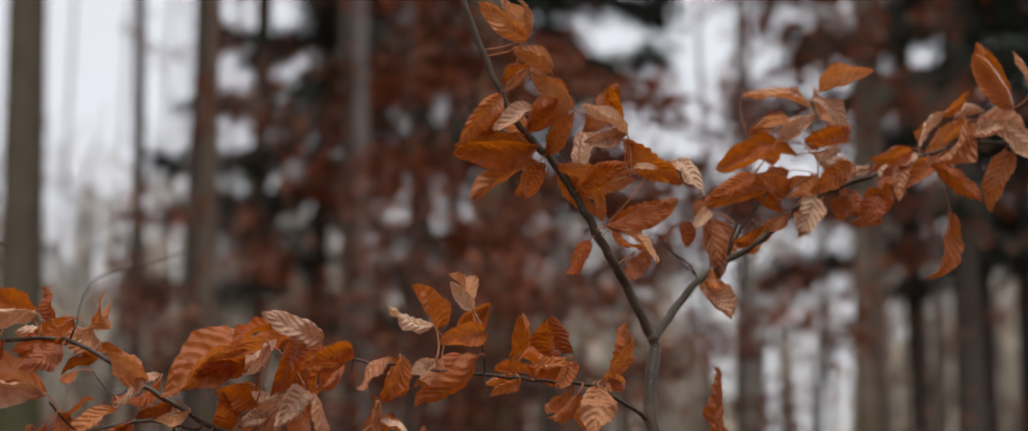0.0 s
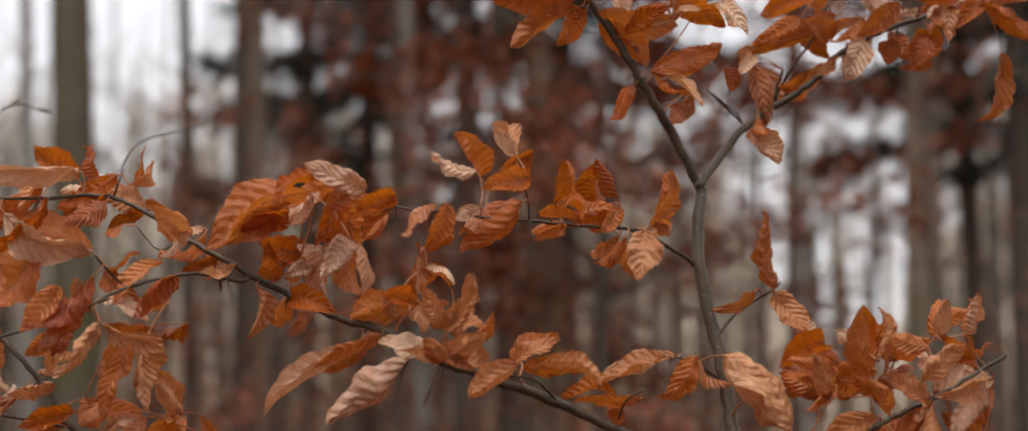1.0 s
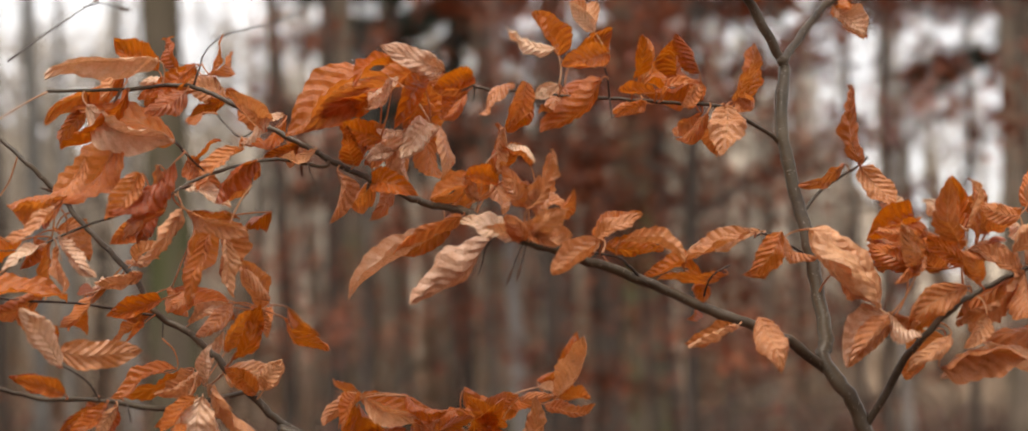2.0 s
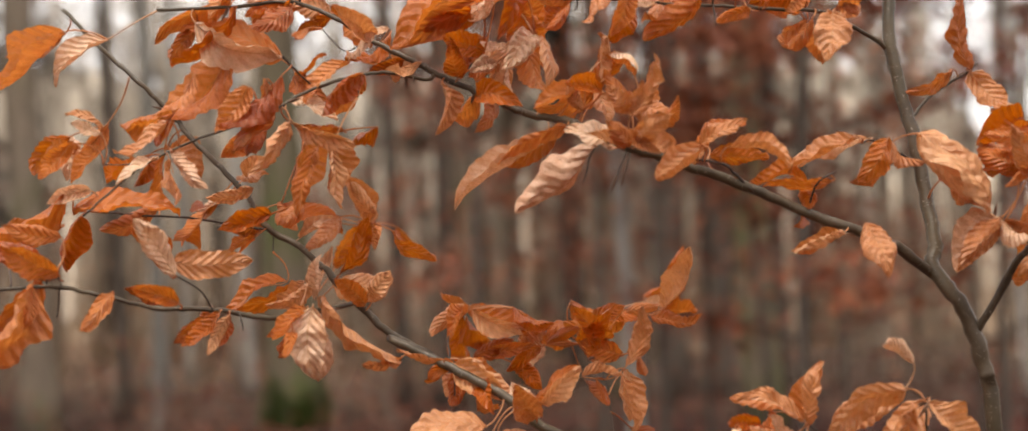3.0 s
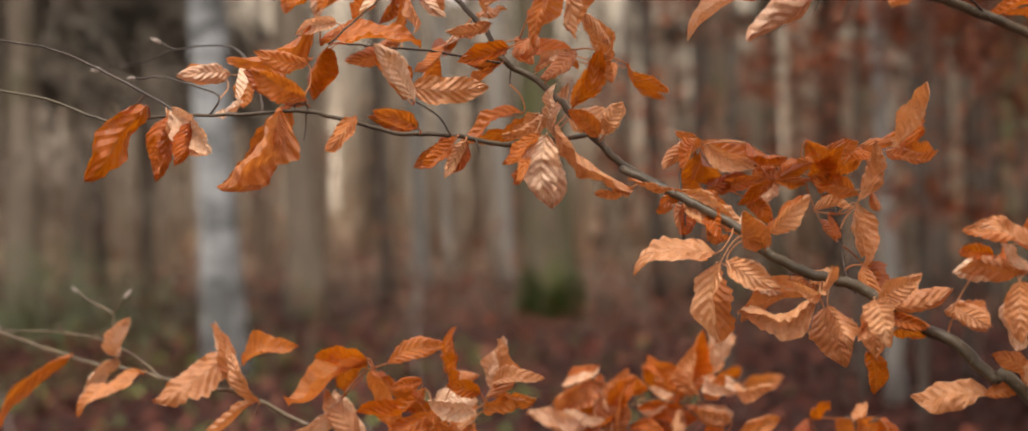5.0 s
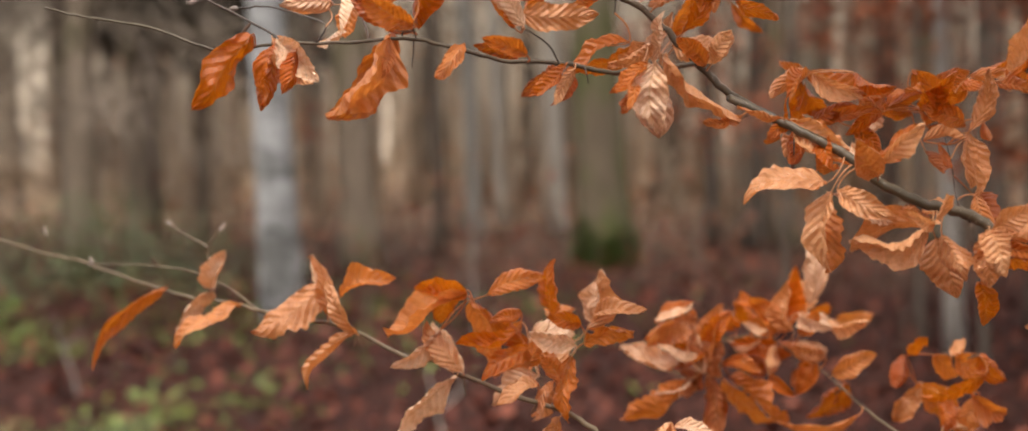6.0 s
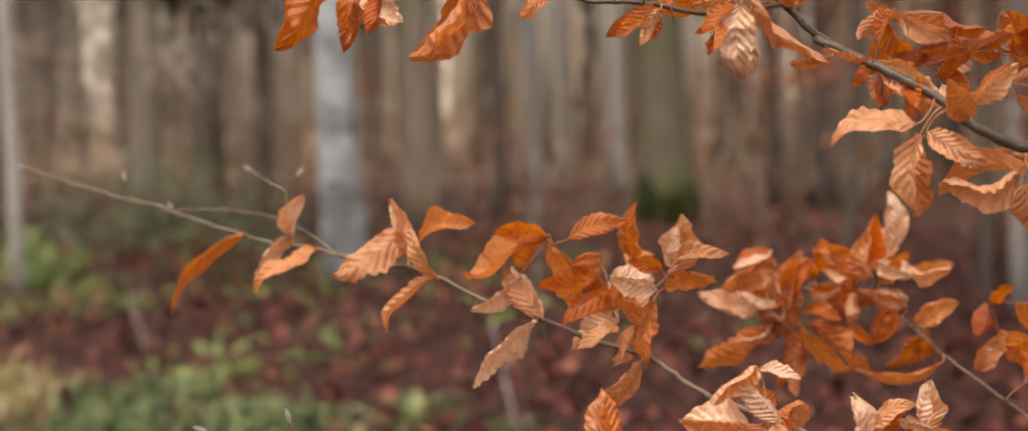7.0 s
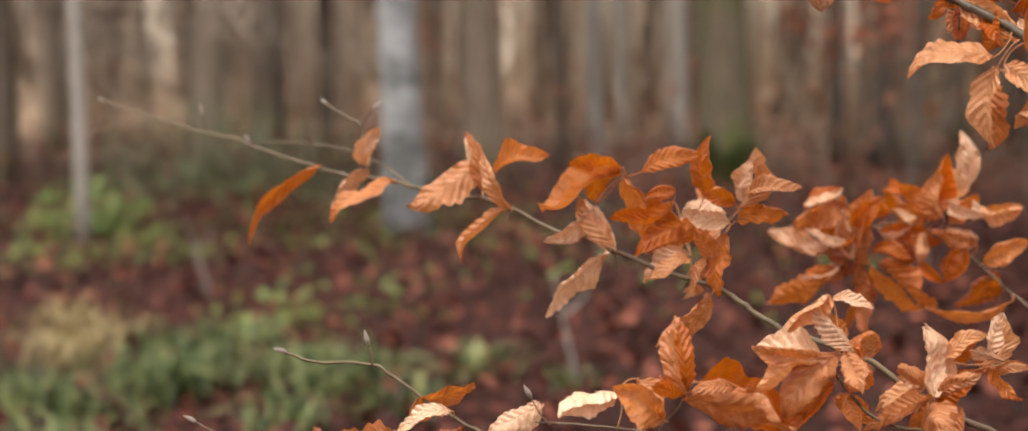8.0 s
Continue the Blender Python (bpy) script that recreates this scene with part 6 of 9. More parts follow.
leaf(b, (0.136, 1.620, 1.235), (0.135, 1.602, 1.237), (0.170, 1.589, 1.259), 0.026, -1, 0.10, 27, 2, 566)
leaf(b, (0.139, 1.620, 1.233), (0.138, 1.612, 1.232), (0.196, 1.608, 1.246), 0.032, -18, 0.13, -39, 2, 603)
leaf(b, (0.148, 1.620, 1.227), (0.146, 1.629, 1.223), (0.175, 1.592, 1.215), 0.019, 3, 0.09, 23, 1, 640)
leaf(b, (-0.142, 1.686, 1.416), (-0.151, 1.670, 1.403), (-0.188, 1.650, 1.384), 0.023, 45, 0.14, -27, 2, 829)
leaf(b, (-0.067, 1.664, 1.344), (-0.072, 1.654, 1.336), (-0.105, 1.636, 1.331), 0.019, 56, 0.08, 20, 1, 977)
leaf(b, (-0.038, 1.654, 1.329), (-0.036, 1.646, 1.333), (-0.074, 1.628, 1.343), 0.019, 60, 0.06, 39, 2, 17)
leaf(b, (-0.110, 1.680, 1.381), (-0.105, 1.670, 1.383), (-0.129, 1.652, 1.405), 0.027, -4, -0.08, 35, 1, 128)
leaf(b, (-0.106, 1.680, 1.376), (-0.097, 1.668, 1.386), (-0.080, 1.655, 1.410), 0.027, 0, 0.14, 16, 2, 165)
leaf(b, (-0.133, 1.684, 1.406), (-0.125, 1.672, 1.411), (-0.097, 1.646, 1.459), 0.029, -44, 0.11, -28, 1, 202)
leaf(b, (-0.099, 1.672, 1.454), (-0.093, 1.675, 1.462), (-0.110, 1.635, 1.487), 0.020, 1, 0.08, -32, 2, 239)
leaf(b, (-0.126, 1.676, 1.460), (-0.099, 1.672, 1.454), (-0.093, 1.660, 1.430), 0.020, 5, -0.06, 35, 2, 276)
leaf(b, (-0.099, 1.672, 1.454), (-0.079, 1.678, 1.446), (-0.039, 1.649, 1.418), 0.023, -51, 0.16, -22, 1, 313)
leaf(b, (-0.157, 1.688, 1.430), (-0.126, 1.676, 1.460), (-0.151, 1.638, 1.433), 0.021, -21, -0.06, 25, 2, 350)
leaf(b, (-0.199, 1.702, 1.461), (-0.189, 1.694, 1.466), (-0.233, 1.672, 1.452), 0.026, -14, -0.06, 34, 1, 387)
leaf(b, (-0.189, 1.694, 1.466), (-0.159, 1.680, 1.473), (-0.175, 1.643, 1.453), 0.021, 1, 0.06, -14, 1, 424)
leaf(b, (-0.226, 1.715, 1.498), (-0.249, 1.695, 1.470), (-0.270, 1.655, 1.443), 0.020, 39, 0.12, -39, 1, 461)
leaf(b, (-0.194, 1.700, 1.454), (-0.203, 1.684, 1.445), (-0.212, 1.647, 1.428), 0.011, 25, 0.07, 38, 1, 498)
leaf(b, (-0.222, 1.714, 1.495), (-0.214, 1.708, 1.500), (-0.187, 1.697, 1.516), 0.016, 29, 0.15, 18, 2, 56)
leaf(b, (-0.216, 1.711, 1.488), (-0.207, 1.703, 1.490), (-0.245, 1.681, 1.481), 0.023, 42, 0.08, -35, 2, 93)
leaf(b, (-0.020, 1.646, 1.320), (-0.027, 1.712, 1.317), (-0.036, 1.676, 1.299), 0.019, -31, 0.1, 25, 2, 326)
leaf(b, (-0.286, 1.738, 1.562), (-0.294, 1.765, 1.563), (-0.300, 1.733, 1.534), 0.02, 45, -0.14, -38, 0, 149)
leaf(b, (-0.034, 1.652, 1.327), (-0.041, 1.706, 1.322), (-0.053, 1.669, 1.315), 0.017, 36, 0.08, -32, 1, 965)
leaf(b, (-0.129, 1.683, 1.402), (-0.136, 1.707, 1.401), (-0.090, 1.689, 1.393), 0.037, 18, 0.04, -26, 2, 767)
leaf(b, (-0.169, 1.692, 1.439), (-0.168, 1.722, 1.445), (-0.127, 1.700, 1.460), 0.023, 29, 0.1, -39, 3, 721)
leaf(b, (-0.229, 1.716, 1.501), (-0.232, 1.752, 1.502), (-0.196, 1.721, 1.505), 0.024, 66, 0.04, 18, 2, 734)
leaf(b, (0.247, 1.600, 1.165), (0.255, 1.600, 1.164), (0.274, 1.569, 1.188), 0.032, 29, 0.13, 11, 3, 861)
leaf(b, (-0.198, 1.702, 1.460), (-0.199, 1.725, 1.465), (-0.235, 1.702, 1.458), 0.027, 42, 0.15, -31, 0, 257)
bud(b, (0.247, 1.600, 1.165), (-0.37, 0.40, 0.26), 0.015, True)
leaf(b, (0.247, 1.600, 1.165), (0.255, 1.604, 1.168), (0.228, 1.630, 1.190), 0.027, 37, -0.16, 21, 0, 606)
leaf(b, (0.134, 1.620, 1.237), (0.134, 1.641, 1.231), (0.134, 1.625, 1.187), 0.035, -19, 0.07, -35, 2, 939)
leaf(b, (0.158, 1.620, 1.221), (0.154, 1.656, 1.213), (0.169, 1.641, 1.257), 0.032, 30, 0.1, -9, 3, 220)
leaf(b, (0.045, 1.620, 1.276), (0.043, 1.640, 1.277), (0.022, 1.663, 1.311), 0.03, -21, 0.07, 40, 3, 668)
leaf(b, (0.089, 1.620, 1.257), (0.085, 1.645, 1.246), (0.061, 1.611, 1.254), 0.02, -64, 0.13, -25, 2, 861)
leaf(b, (0.083, 1.620, 1.259), (0.080, 1.640, 1.249), (0.101, 1.676, 1.257), 0.019, 51, 0.15, -20, 2, 481)
leaf(b, (0.229, 1.600, 1.172), (0.223, 1.605, 1.161), (0.160, 1.609, 1.156), 0.040, -47, 0.06, 19, 2, 759)
leaf(b, (0.017, 1.632, 1.299), (0.004, 1.687, 1.287), (-0.008, 1.652, 1.306), 0.026, 21, 0.14, 36, 0, 334)
bud(b, (0.036, 1.624, 1.284), (0.99, -0.51, 0.10), 0.015, True)
leaf(b, (0.036, 1.624, 1.284), (0.043, 1.650, 1.296), (0.079, 1.635, 1.325), 0.031, 41, 0.1, -31, 1, 270)
leaf(b, (0.223, 1.605, 1.161), (0.218, 1.594, 1.159), (0.259, 1.620, 1.159), 0.021, 49, 0.06, 37, 1, 293)
leaf(b, (0.154, 1.656, 1.213), (0.148, 1.666, 1.207), (0.179, 1.698, 1.201), 0.021, -55, -0.06, 14, 1, 479)
leaf(b, (0.089, 1.620, 1.257), (0.083, 1.658, 1.240), (0.019, 1.662, 1.217), 0.034, -41, 0.12, 40, 2, 291)
leaf(b, (0.085, 1.645, 1.246), (0.091, 1.654, 1.228), (0.109, 1.658, 1.176), 0.037, 23, 0.14, -25, 2, 598)
bud(b, (-0.291, 1.740, 1.568), (-1.23, -0.08, 0.36), 0.015, True)
leaf(b, (-0.291, 1.740, 1.568), (-0.294, 1.789, 1.570), (-0.350, 1.796, 1.562), 0.036, 46, 0.05, 13, 1, 114)
leaf(b, (-0.136, 1.707, 1.401), (-0.162, 1.753, 1.390), (-0.145, 1.761, 1.438), 0.025, 27, 0.07, -37, 3, 695)
leaf(b, (-0.202, 1.704, 1.466), (-0.187, 1.735, 1.477), (-0.167, 1.702, 1.451), 0.021, -42, 0.15, 8, 1, 713)
leaf(b, (-0.187, 1.735, 1.477), (-0.189, 1.746, 1.477), (-0.131, 1.738, 1.450), 0.042, 44, 0.1, 37, 1, 642)
leaf(b, (-0.385, 1.757, 1.662), (-0.397, 1.771, 1.646), (-0.448, 1.760, 1.626), 0.035, 21, 0.09, 37, 0, 831)
leaf(b, (-0.275, 1.734, 1.550), (-0.297, 1.766, 1.535), (-0.262, 1.745, 1.505), 0.033, 46, 0.15, 14, 2, 699)
leaf(b, (-0.294, 1.765, 1.563), (-0.299, 1.757, 1.528), (-0.302, 1.776, 1.485), 0.02, -50, 0.15, 14, 1, 753)
leaf(b, (0.006, 1.649, 1.267), (0.001, 1.651, 1.265), (-0.001, 1.642, 1.199), 0.045, -40, 0.15, -34, 1, 893)
leaf(b, (0.003, 1.619, 1.267), (0.006, 1.649, 1.267), (0.055, 1.654, 1.240), 0.037, 44, 0.15, -22, 3, 940)
leaf(b, (-0.223, 1.714, 1.495), (-0.248, 1.754, 1.482), (-0.279, 1.790, 1.482), 0.022, 54, 0.05, 33, 0, 621)
leaf(b, (-0.248, 1.754, 1.482), (-0.267, 1.753, 1.475), (-0.259, 1.790, 1.492), 0.018, 34, -0.13, 34, 3, 913)
leaf(b, (0.190, 1.612, 1.204), (0.203, 1.611, 1.231), (0.217, 1.576, 1.215), 0.030, 29, 0.15, 38, 1, 447)
bud(b, (0.203, 1.611, 1.231), (0.43, 0.72, -0.22), 0.015, True)
leaf(b, (0.203, 1.611, 1.231), (0.207, 1.623, 1.230), (0.194, 1.660, 1.221), 0.020, -69, 0.12, -10, 2, 762)
bud(b, (0.023, 1.630, 1.296), (-0.94, 0.61, 0.64), 0.015, True)
leaf(b, (-0.297, 1.766, 1.535), (-0.321, 1.782, 1.530), (-0.325, 1.750, 1.499), 0.02, 46, 0.04, 26, 0, 529)
leaf(b, (-0.299, 1.757, 1.528), (-0.328, 1.762, 1.526), (-0.347, 1.732, 1.502), 0.029, -50, -0.07, 29, 1, 624)
leaf(b, (-0.267, 1.753, 1.475), (-0.283, 1.754, 1.450), (-0.261, 1.718, 1.466), 0.022, -51, 0.04, 30, 1, 482)
leaf(b, (0.148, 1.666, 1.207), (0.129, 1.681, 1.188), (0.133, 1.708, 1.148), 0.029, -38, -0.11, 11, 1, 312)
leaf(b, (-0.359, 1.767, 1.557), (-0.361, 1.791, 1.561), (-0.391, 1.780, 1.520), 0.026, 20, 0.09, 39, 1, 628)
leaf(b, (-0.361, 1.791, 1.561), (-0.395, 1.780, 1.551), (-0.427, 1.769, 1.515), 0.033, 52, -0.12, -14, 1, 89)
leaf(b, (-0.395, 1.780, 1.551), (-0.404, 1.791, 1.552), (-0.394, 1.770, 1.508), 0.032, 26, 0.14, 39, 3, 724)
leaf(b, (-0.359, 1.767, 1.557), (-0.382, 1.777, 1.536), (-0.412, 1.751, 1.527), 0.028, -21, 0.15, 32, 2, 34)
leaf(b, (-0.326, 1.743, 1.603), (-0.359, 1.767, 1.557), (-0.387, 1.742, 1.569), 0.017, -51, 0.13, -22, 2, 431)
leaf(b, (-0.189, 1.746, 1.477), (-0.160, 1.753, 1.548), (-0.174, 1.745, 1.485), 0.043, 43, -0.16, 31, 1, 907)
leaf(b, (-0.160, 1.753, 1.548), (-0.147, 1.748, 1.541), (-0.142, 1.748, 1.485), 0.035, 45, 0.15, 28, 2, 101)
leaf(b, (-0.147, 1.748, 1.541), (-0.096, 1.736, 1.545), (-0.126, 1.767, 1.531), 0.02, 44, -0.14, 33, 0, 695)
leaf(b, (-0.162, 1.753, 1.390), (-0.155, 1.855, 1.420), (-0.120, 1.856, 1.468), 0.04, -50, -0.05, 24, 1, 208)
leaf(b, (-0.189, 1.746, 1.477), (-0.123, 1.848, 1.461), (-0.108, 1.812, 1.441), 0.029, 44, 0.11, 35, 1, 281)
leaf(b, (-0.189, 1.746, 1.477), (-0.121, 1.844, 1.460), (-0.140, 1.833, 1.507), 0.034, -42, 0.14, 12, 2, 201)
leaf(b, (-0.123, 1.848, 1.461), (-0.108, 2.002, 1.466), (-0.076, 2.018, 1.434), 0.021, -18, 0.1, 39, 0, 576)
b = branch(sapling, 'twig', [(-0.034, 1.652, 1.327), (-0.028, 1.670, 1.323), (-0.028, 1.665, 1.309), (-0.029, 1.660, 1.294)], 0.0010, 0.0006)
leaf(b, (-0.030, 1.665, 1.325), (-0.027, 1.655, 1.329), (0.019, 1.646, 1.299), 0.032, 4, 0.14, -15, 2, 11)
leaf(b, (-0.028, 1.669, 1.324), (-0.027, 1.682, 1.326), (-0.030, 1.646, 1.293), 0.023, 2, -0.13, 33, 1, 122)
leaf(b, (-0.030, 1.665, 1.325), (-0.029, 1.677, 1.328), (-0.050, 1.639, 1.316), 0.015, 6, 0.11, -18, 1, 196)
bud(b, (-0.029, 1.660, 1.294), (-0.06, -0.32, -0.95), 0.016, True)
leaf(b, (-0.031, 1.659, 1.326), (-0.031, 1.689, 1.325), (0.022, 1.700, 1.292), 0.043, 39, 0.08, -36, 1, 262)
b = branch(sapling, 'twig', [(-0.047, 1.680, 1.335), (-0.033, 1.680, 1.332), (-0.035, 1.700, 1.351), (-0.030, 1.740, 1.364), (-0.021, 1.770, 1.375)], 0.0012, 0.0006)
bud(b, (-0.021, 1.770, 1.375), (0.27, 0.90, 0.33), 0.016, True)
leaf(b, (-0.025, 1.758, 1.371), (-0.020, 1.758, 1.374), (0.059, 1.747, 1.360), 0.037, 40, -0.15, 17, 1, 893)
leaf(b, (-0.021, 1.770, 1.375), (-0.021, 1.767, 1.380), (-0.047, 1.801, 1.392), 0.020, 59, 0.08, -18, 0, 27)
bud(b, (-0.023, 1.764, 1.373), (0.02, -1.05, -0.72), 0.015, True)
leaf(b, (-0.033, 1.680, 1.332), (-0.024, 1.680, 1.331), (0.021, 1.679, 1.298), 0.038, 34, -0.06, 27, 2, 730)
bud(b, (-0.021, 1.770, 1.375), (-1.28, 0.17, -0.26), 0.015, True)
leaf(b, (-0.021, 1.770, 1.375), (-0.027, 1.788, 1.371), (0.003, 1.797, 1.331), 0.031, -40, -0.05, 13, 0, 295)
leaf(b, (-0.027, 1.788, 1.371), (-0.027, 1.817, 1.367), (-0.023, 1.821, 1.317), 0.033, -32, 0.05, 24, 1, 422)
b = branch(sapling, 'twig', [(0.117, 1.620, 1.248), (0.117, 1.620, 1.243), (0.109, 1.660, 1.260), (0.106, 1.700, 1.295), (0.099, 1.750, 1.329)], 0.0010, 0.0005)
leaf(b, (0.109, 1.660, 1.260), (0.124, 1.653, 1.264), (0.139, 1.637, 1.233), 0.019, 0, 0.07, -15, 1, 677)
leaf(b, (0.104, 1.718, 1.308), (0.122, 1.711, 1.317), (0.126, 1.700, 1.260), 0.030, 52, 0.05, 28, 2, 714)
leaf(b, (0.104, 1.718, 1.308), (0.123, 1.709, 1.320), (0.139, 1.699, 1.373), 0.029, 25, -0.16, 36, 2, 751)
leaf(b, (0.104, 1.718, 1.308), (0.083, 1.711, 1.312), (0.118, 1.676, 1.314), 0.019, -51, -0.09, -14, 2, 788)
leaf(b, (0.104, 1.718, 1.308), (0.096, 1.707, 1.309), (0.104, 1.672, 1.288), 0.012, 11, -0.14, -41, 1, 825)
leaf(b, (0.023, 1.731, 1.375), (-0.016, 1.736, 1.377), (-0.050, 1.698, 1.352), 0.023, 22, 0.06, -31, 2, 862)
leaf(b, (0.023, 1.731, 1.375), (-0.019, 1.731, 1.374), (-0.035, 1.695, 1.347), 0.017, -27, 0.12, 35, 1, 899)
leaf(b, (0.023, 1.731, 1.375), (-0.014, 1.731, 1.374), (0.035, 1.722, 1.353), 0.028, -18, 0.10, 22, 2, 936)
leaf(b, (0.047, 1.733, 1.339), (0.023, 1.731, 1.375), (0.060, 1.718, 1.360), 0.021, -52, 0.07, 40, 1, 973)
leaf(b, (0.125, 1.741, 1.370), (0.148, 1.738, 1.364), (0.193, 1.722, 1.364), 0.024, 49, -0.14, 37, 1, 13)
leaf(b, (0.148, 1.738, 1.364), (0.160, 1.732, 1.371), (0.184, 1.717, 1.425), 0.032, 41, -0.14, 35, 2, 50)
leaf(b, (0.099, 1.750, 1.329), (0.082, 1.734, 1.340), (0.112, 1.699, 1.373), 0.027, -4, 0.08, 30, 1, 87)
leaf(b, (0.099, 1.750, 1.329), (0.107, 1.737, 1.344), (0.078, 1.702, 1.374), 0.027, 4, 0.11, 21, 1, 124)
leaf(b, (0.100, 1.744, 1.325), (0.119, 1.729, 1.329), (0.082, 1.715, 1.343), 0.024, 5, 0.07, 16, 1, 161)
leaf(b, (0.082, 1.734, 1.340), (0.052, 1.737, 1.342), (0.084, 1.723, 1.355), 0.018, 7, -0.09, -40, 0, 198)
leaf(b, (0.047, 1.733, 1.339), (0.022, 1.733, 1.325), (0.047, 1.720, 1.301), 0.024, -4, 0.05, 34, 1, 235)
leaf(b, (0.022, 1.733, 1.325), (0.004, 1.739, 1.336), (0.043, 1.706, 1.342), 0.020, 4, 0.16, 24, 0, 272)
leaf(b, (0.082, 1.734, 1.340), (0.047, 1.733, 1.339), (0.016, 1.718, 1.318), 0.020, 0, 0.08, -37, 1, 309)
leaf(b, (0.119, 1.729, 1.329), (0.135, 1.726, 1.328), (0.140, 1.711, 1.311), 0.015, 3, 0.09, -33, 1, 346)
leaf(b, (0.107, 1.737, 1.344), (0.125, 1.741, 1.370), (0.153, 1.705, 1.372), 0.018, -1, 0.12, -39, 1, 383)
leaf(b, (0.107, 1.737, 1.344), (0.091, 1.740, 1.359), (0.124, 1.726, 1.373), 0.023, -2, 0.09, -20, 0, 420)
leaf(b, (0.004, 1.739, 1.336), (-0.015, 1.739, 1.332), (0.023, 1.728, 1.346), 0.021, 32, 0.13, 20, 0, 457)
leaf(b, (0.099, 1.750, 1.329), (0.087, 1.792, 1.339), (0.125, 1.818, 1.326), 0.029, -37, 0.04, -18, 0, 115)
leaf(b, (0.106, 1.700, 1.295), (0.121, 1.726, 1.312), (0.126, 1.746, 1.268), 0.031, 47, -0.13, 32, 2, 58)
leaf(b, (0.107, 1.684, 1.281), (0.126, 1.729, 1.263), (0.146, 1.705, 1.232), 0.027, -47, 0.04, 14, 0, 676)
leaf(b, (0.087, 1.792, 1.339), (0.075, 1.814, 1.340), (0.041, 1.844, 1.342), 0.031, 44, 0.16, -25, 0, 862)
leaf(b, (0.087, 1.792, 1.339), (0.072, 1.806, 1.360), (0.052, 1.771, 1.345), 0.019, -41, 0.15, 13, 1, 818)
leaf(b, (0.072, 1.806, 1.360), (0.076, 1.810, 1.378), (0.102, 1.841, 1.361), 0.028, -36, 0.12, 27, 0, 226)
leaf(b, (0.087, 1.792, 1.339), (0.050, 1.794, 1.354), (0.026, 1.762, 1.337), 0.029, 31, -0.13, 31, 0, 774)
bud(b, (0.099, 1.750, 1.329), (-1.03, -0.82, -0.32), 0.015, True)
leaf(b, (0.087, 1.792, 1.339), (0.101, 1.794, 1.365), (0.068, 1.764, 1.359), 0.03, 42, 0.05, 21, 1, 828)
leaf(b, (0.087, 1.792, 1.339), (0.106, 1.789, 1.371), (0.144, 1.815, 1.363), 0.021, 39, 0.05, -9, 1, 866)
leaf(b, (0.101, 1.794, 1.365), (0.125, 1.815, 1.361), (0.093, 1.845, 1.352), 0.029, 44, 0.05, 23, 1, 965)
leaf(b, (0.125, 1.815, 1.361), (0.105, 1.844, 1.362), (0.101, 1.831, 1.316), 0.032, -28, 0.08, 24, 2, 493)
leaf(b, (0.075, 1.814, 1.340), (0.088, 1.821, 1.303), (0.104, 1.788, 1.282), 0.019, -35, 0.05, -33, 0, 324)
leaf(b, (0.075, 1.814, 1.340), (0.044, 1.841, 1.355), (0.031, 1.832, 1.308), 0.031, -26, 0.07, -33, 3, 416)
leaf(b, (0.105, 1.844, 1.362), (0.150, 1.884, 1.377), (0.175, 1.917, 1.362), 0.02, 45, 0.05, 23, 3, 997)
leaf(b, (0.105, 1.844, 1.362), (0.169, 1.881, 1.369), (0.190, 1.880, 1.431), 0.028, 24, 0.05, -30, 1, 769)
leaf(b, (0.169, 1.881, 1.369), (0.166, 1.895, 1.365), (0.201, 1.868, 1.366), 0.029, -50, -0.09, -25, 1, 553)
leaf(b, (0.166, 1.895, 1.365), (0.152, 1.933, 1.383), (0.194, 1.954, 1.393), 0.032, -22, 0.06, 26, 1, 821)
b = branch(sapling, 'twig', [(-0.188, 1.698, 1.450), (-0.189, 1.700, 1.451), (-0.188, 1.695, 1.442), (-0.188, 1.690, 1.432)], 0.0009, 0.0005)
leaf(b, (-0.188, 1.690, 1.432), (-0.175, 1.686, 1.405), (-0.231, 1.675, 1.380), 0.030, -55, 0.11, 28, 1, 792)
b = branch(sapling, 'twig', [(-0.189, 1.700, 1.451), (-0.191, 1.700, 1.452), (-0.230, 1.700, 1.459), (-0.261, 1.680, 1.464), (-0.298, 1.660, 1.467), (-0.330, 1.650, 1.470)], 0.0013, 0.0008)
leaf(b, (-0.349, 1.630, 1.471), (-0.353, 1.626, 1.488), (-0.427, 1.604, 1.454), 0.043, 59, 0.16, 31, 1, 348)
leaf(b, (-0.330, 1.650, 1.470), (-0.334, 1.631, 1.488), (-0.365, 1.608, 1.475), 0.022, 5, -0.10, 28, 3, 422)
leaf(b, (-0.330, 1.650, 1.470), (-0.349, 1.630, 1.471), (-0.262, 1.655, 1.468), 0.048, 57, 0.07, 27, 1, 459)
leaf(b, (-0.284, 1.667, 1.466), (-0.286, 1.672, 1.472), (-0.331, 1.648, 1.454), 0.028, 34, 0.10, 20, 0, 496)
leaf(b, (-0.330, 1.650, 1.470), (-0.346, 1.639, 1.466), (-0.354, 1.625, 1.418), 0.026, 49, -0.09, 20, 1, 533)
leaf(b, (-0.207, 1.700, 1.455), (-0.214, 1.737, 1.448), (-0.233, 1.704, 1.432), 0.018, 57, -0.07, -31, 1, 41)
leaf(b, (-0.330, 1.650, 1.470), (-0.361, 1.698, 1.469), (-0.374, 1.686, 1.424), 0.022, 43, 0.16, -27, 1, 40)
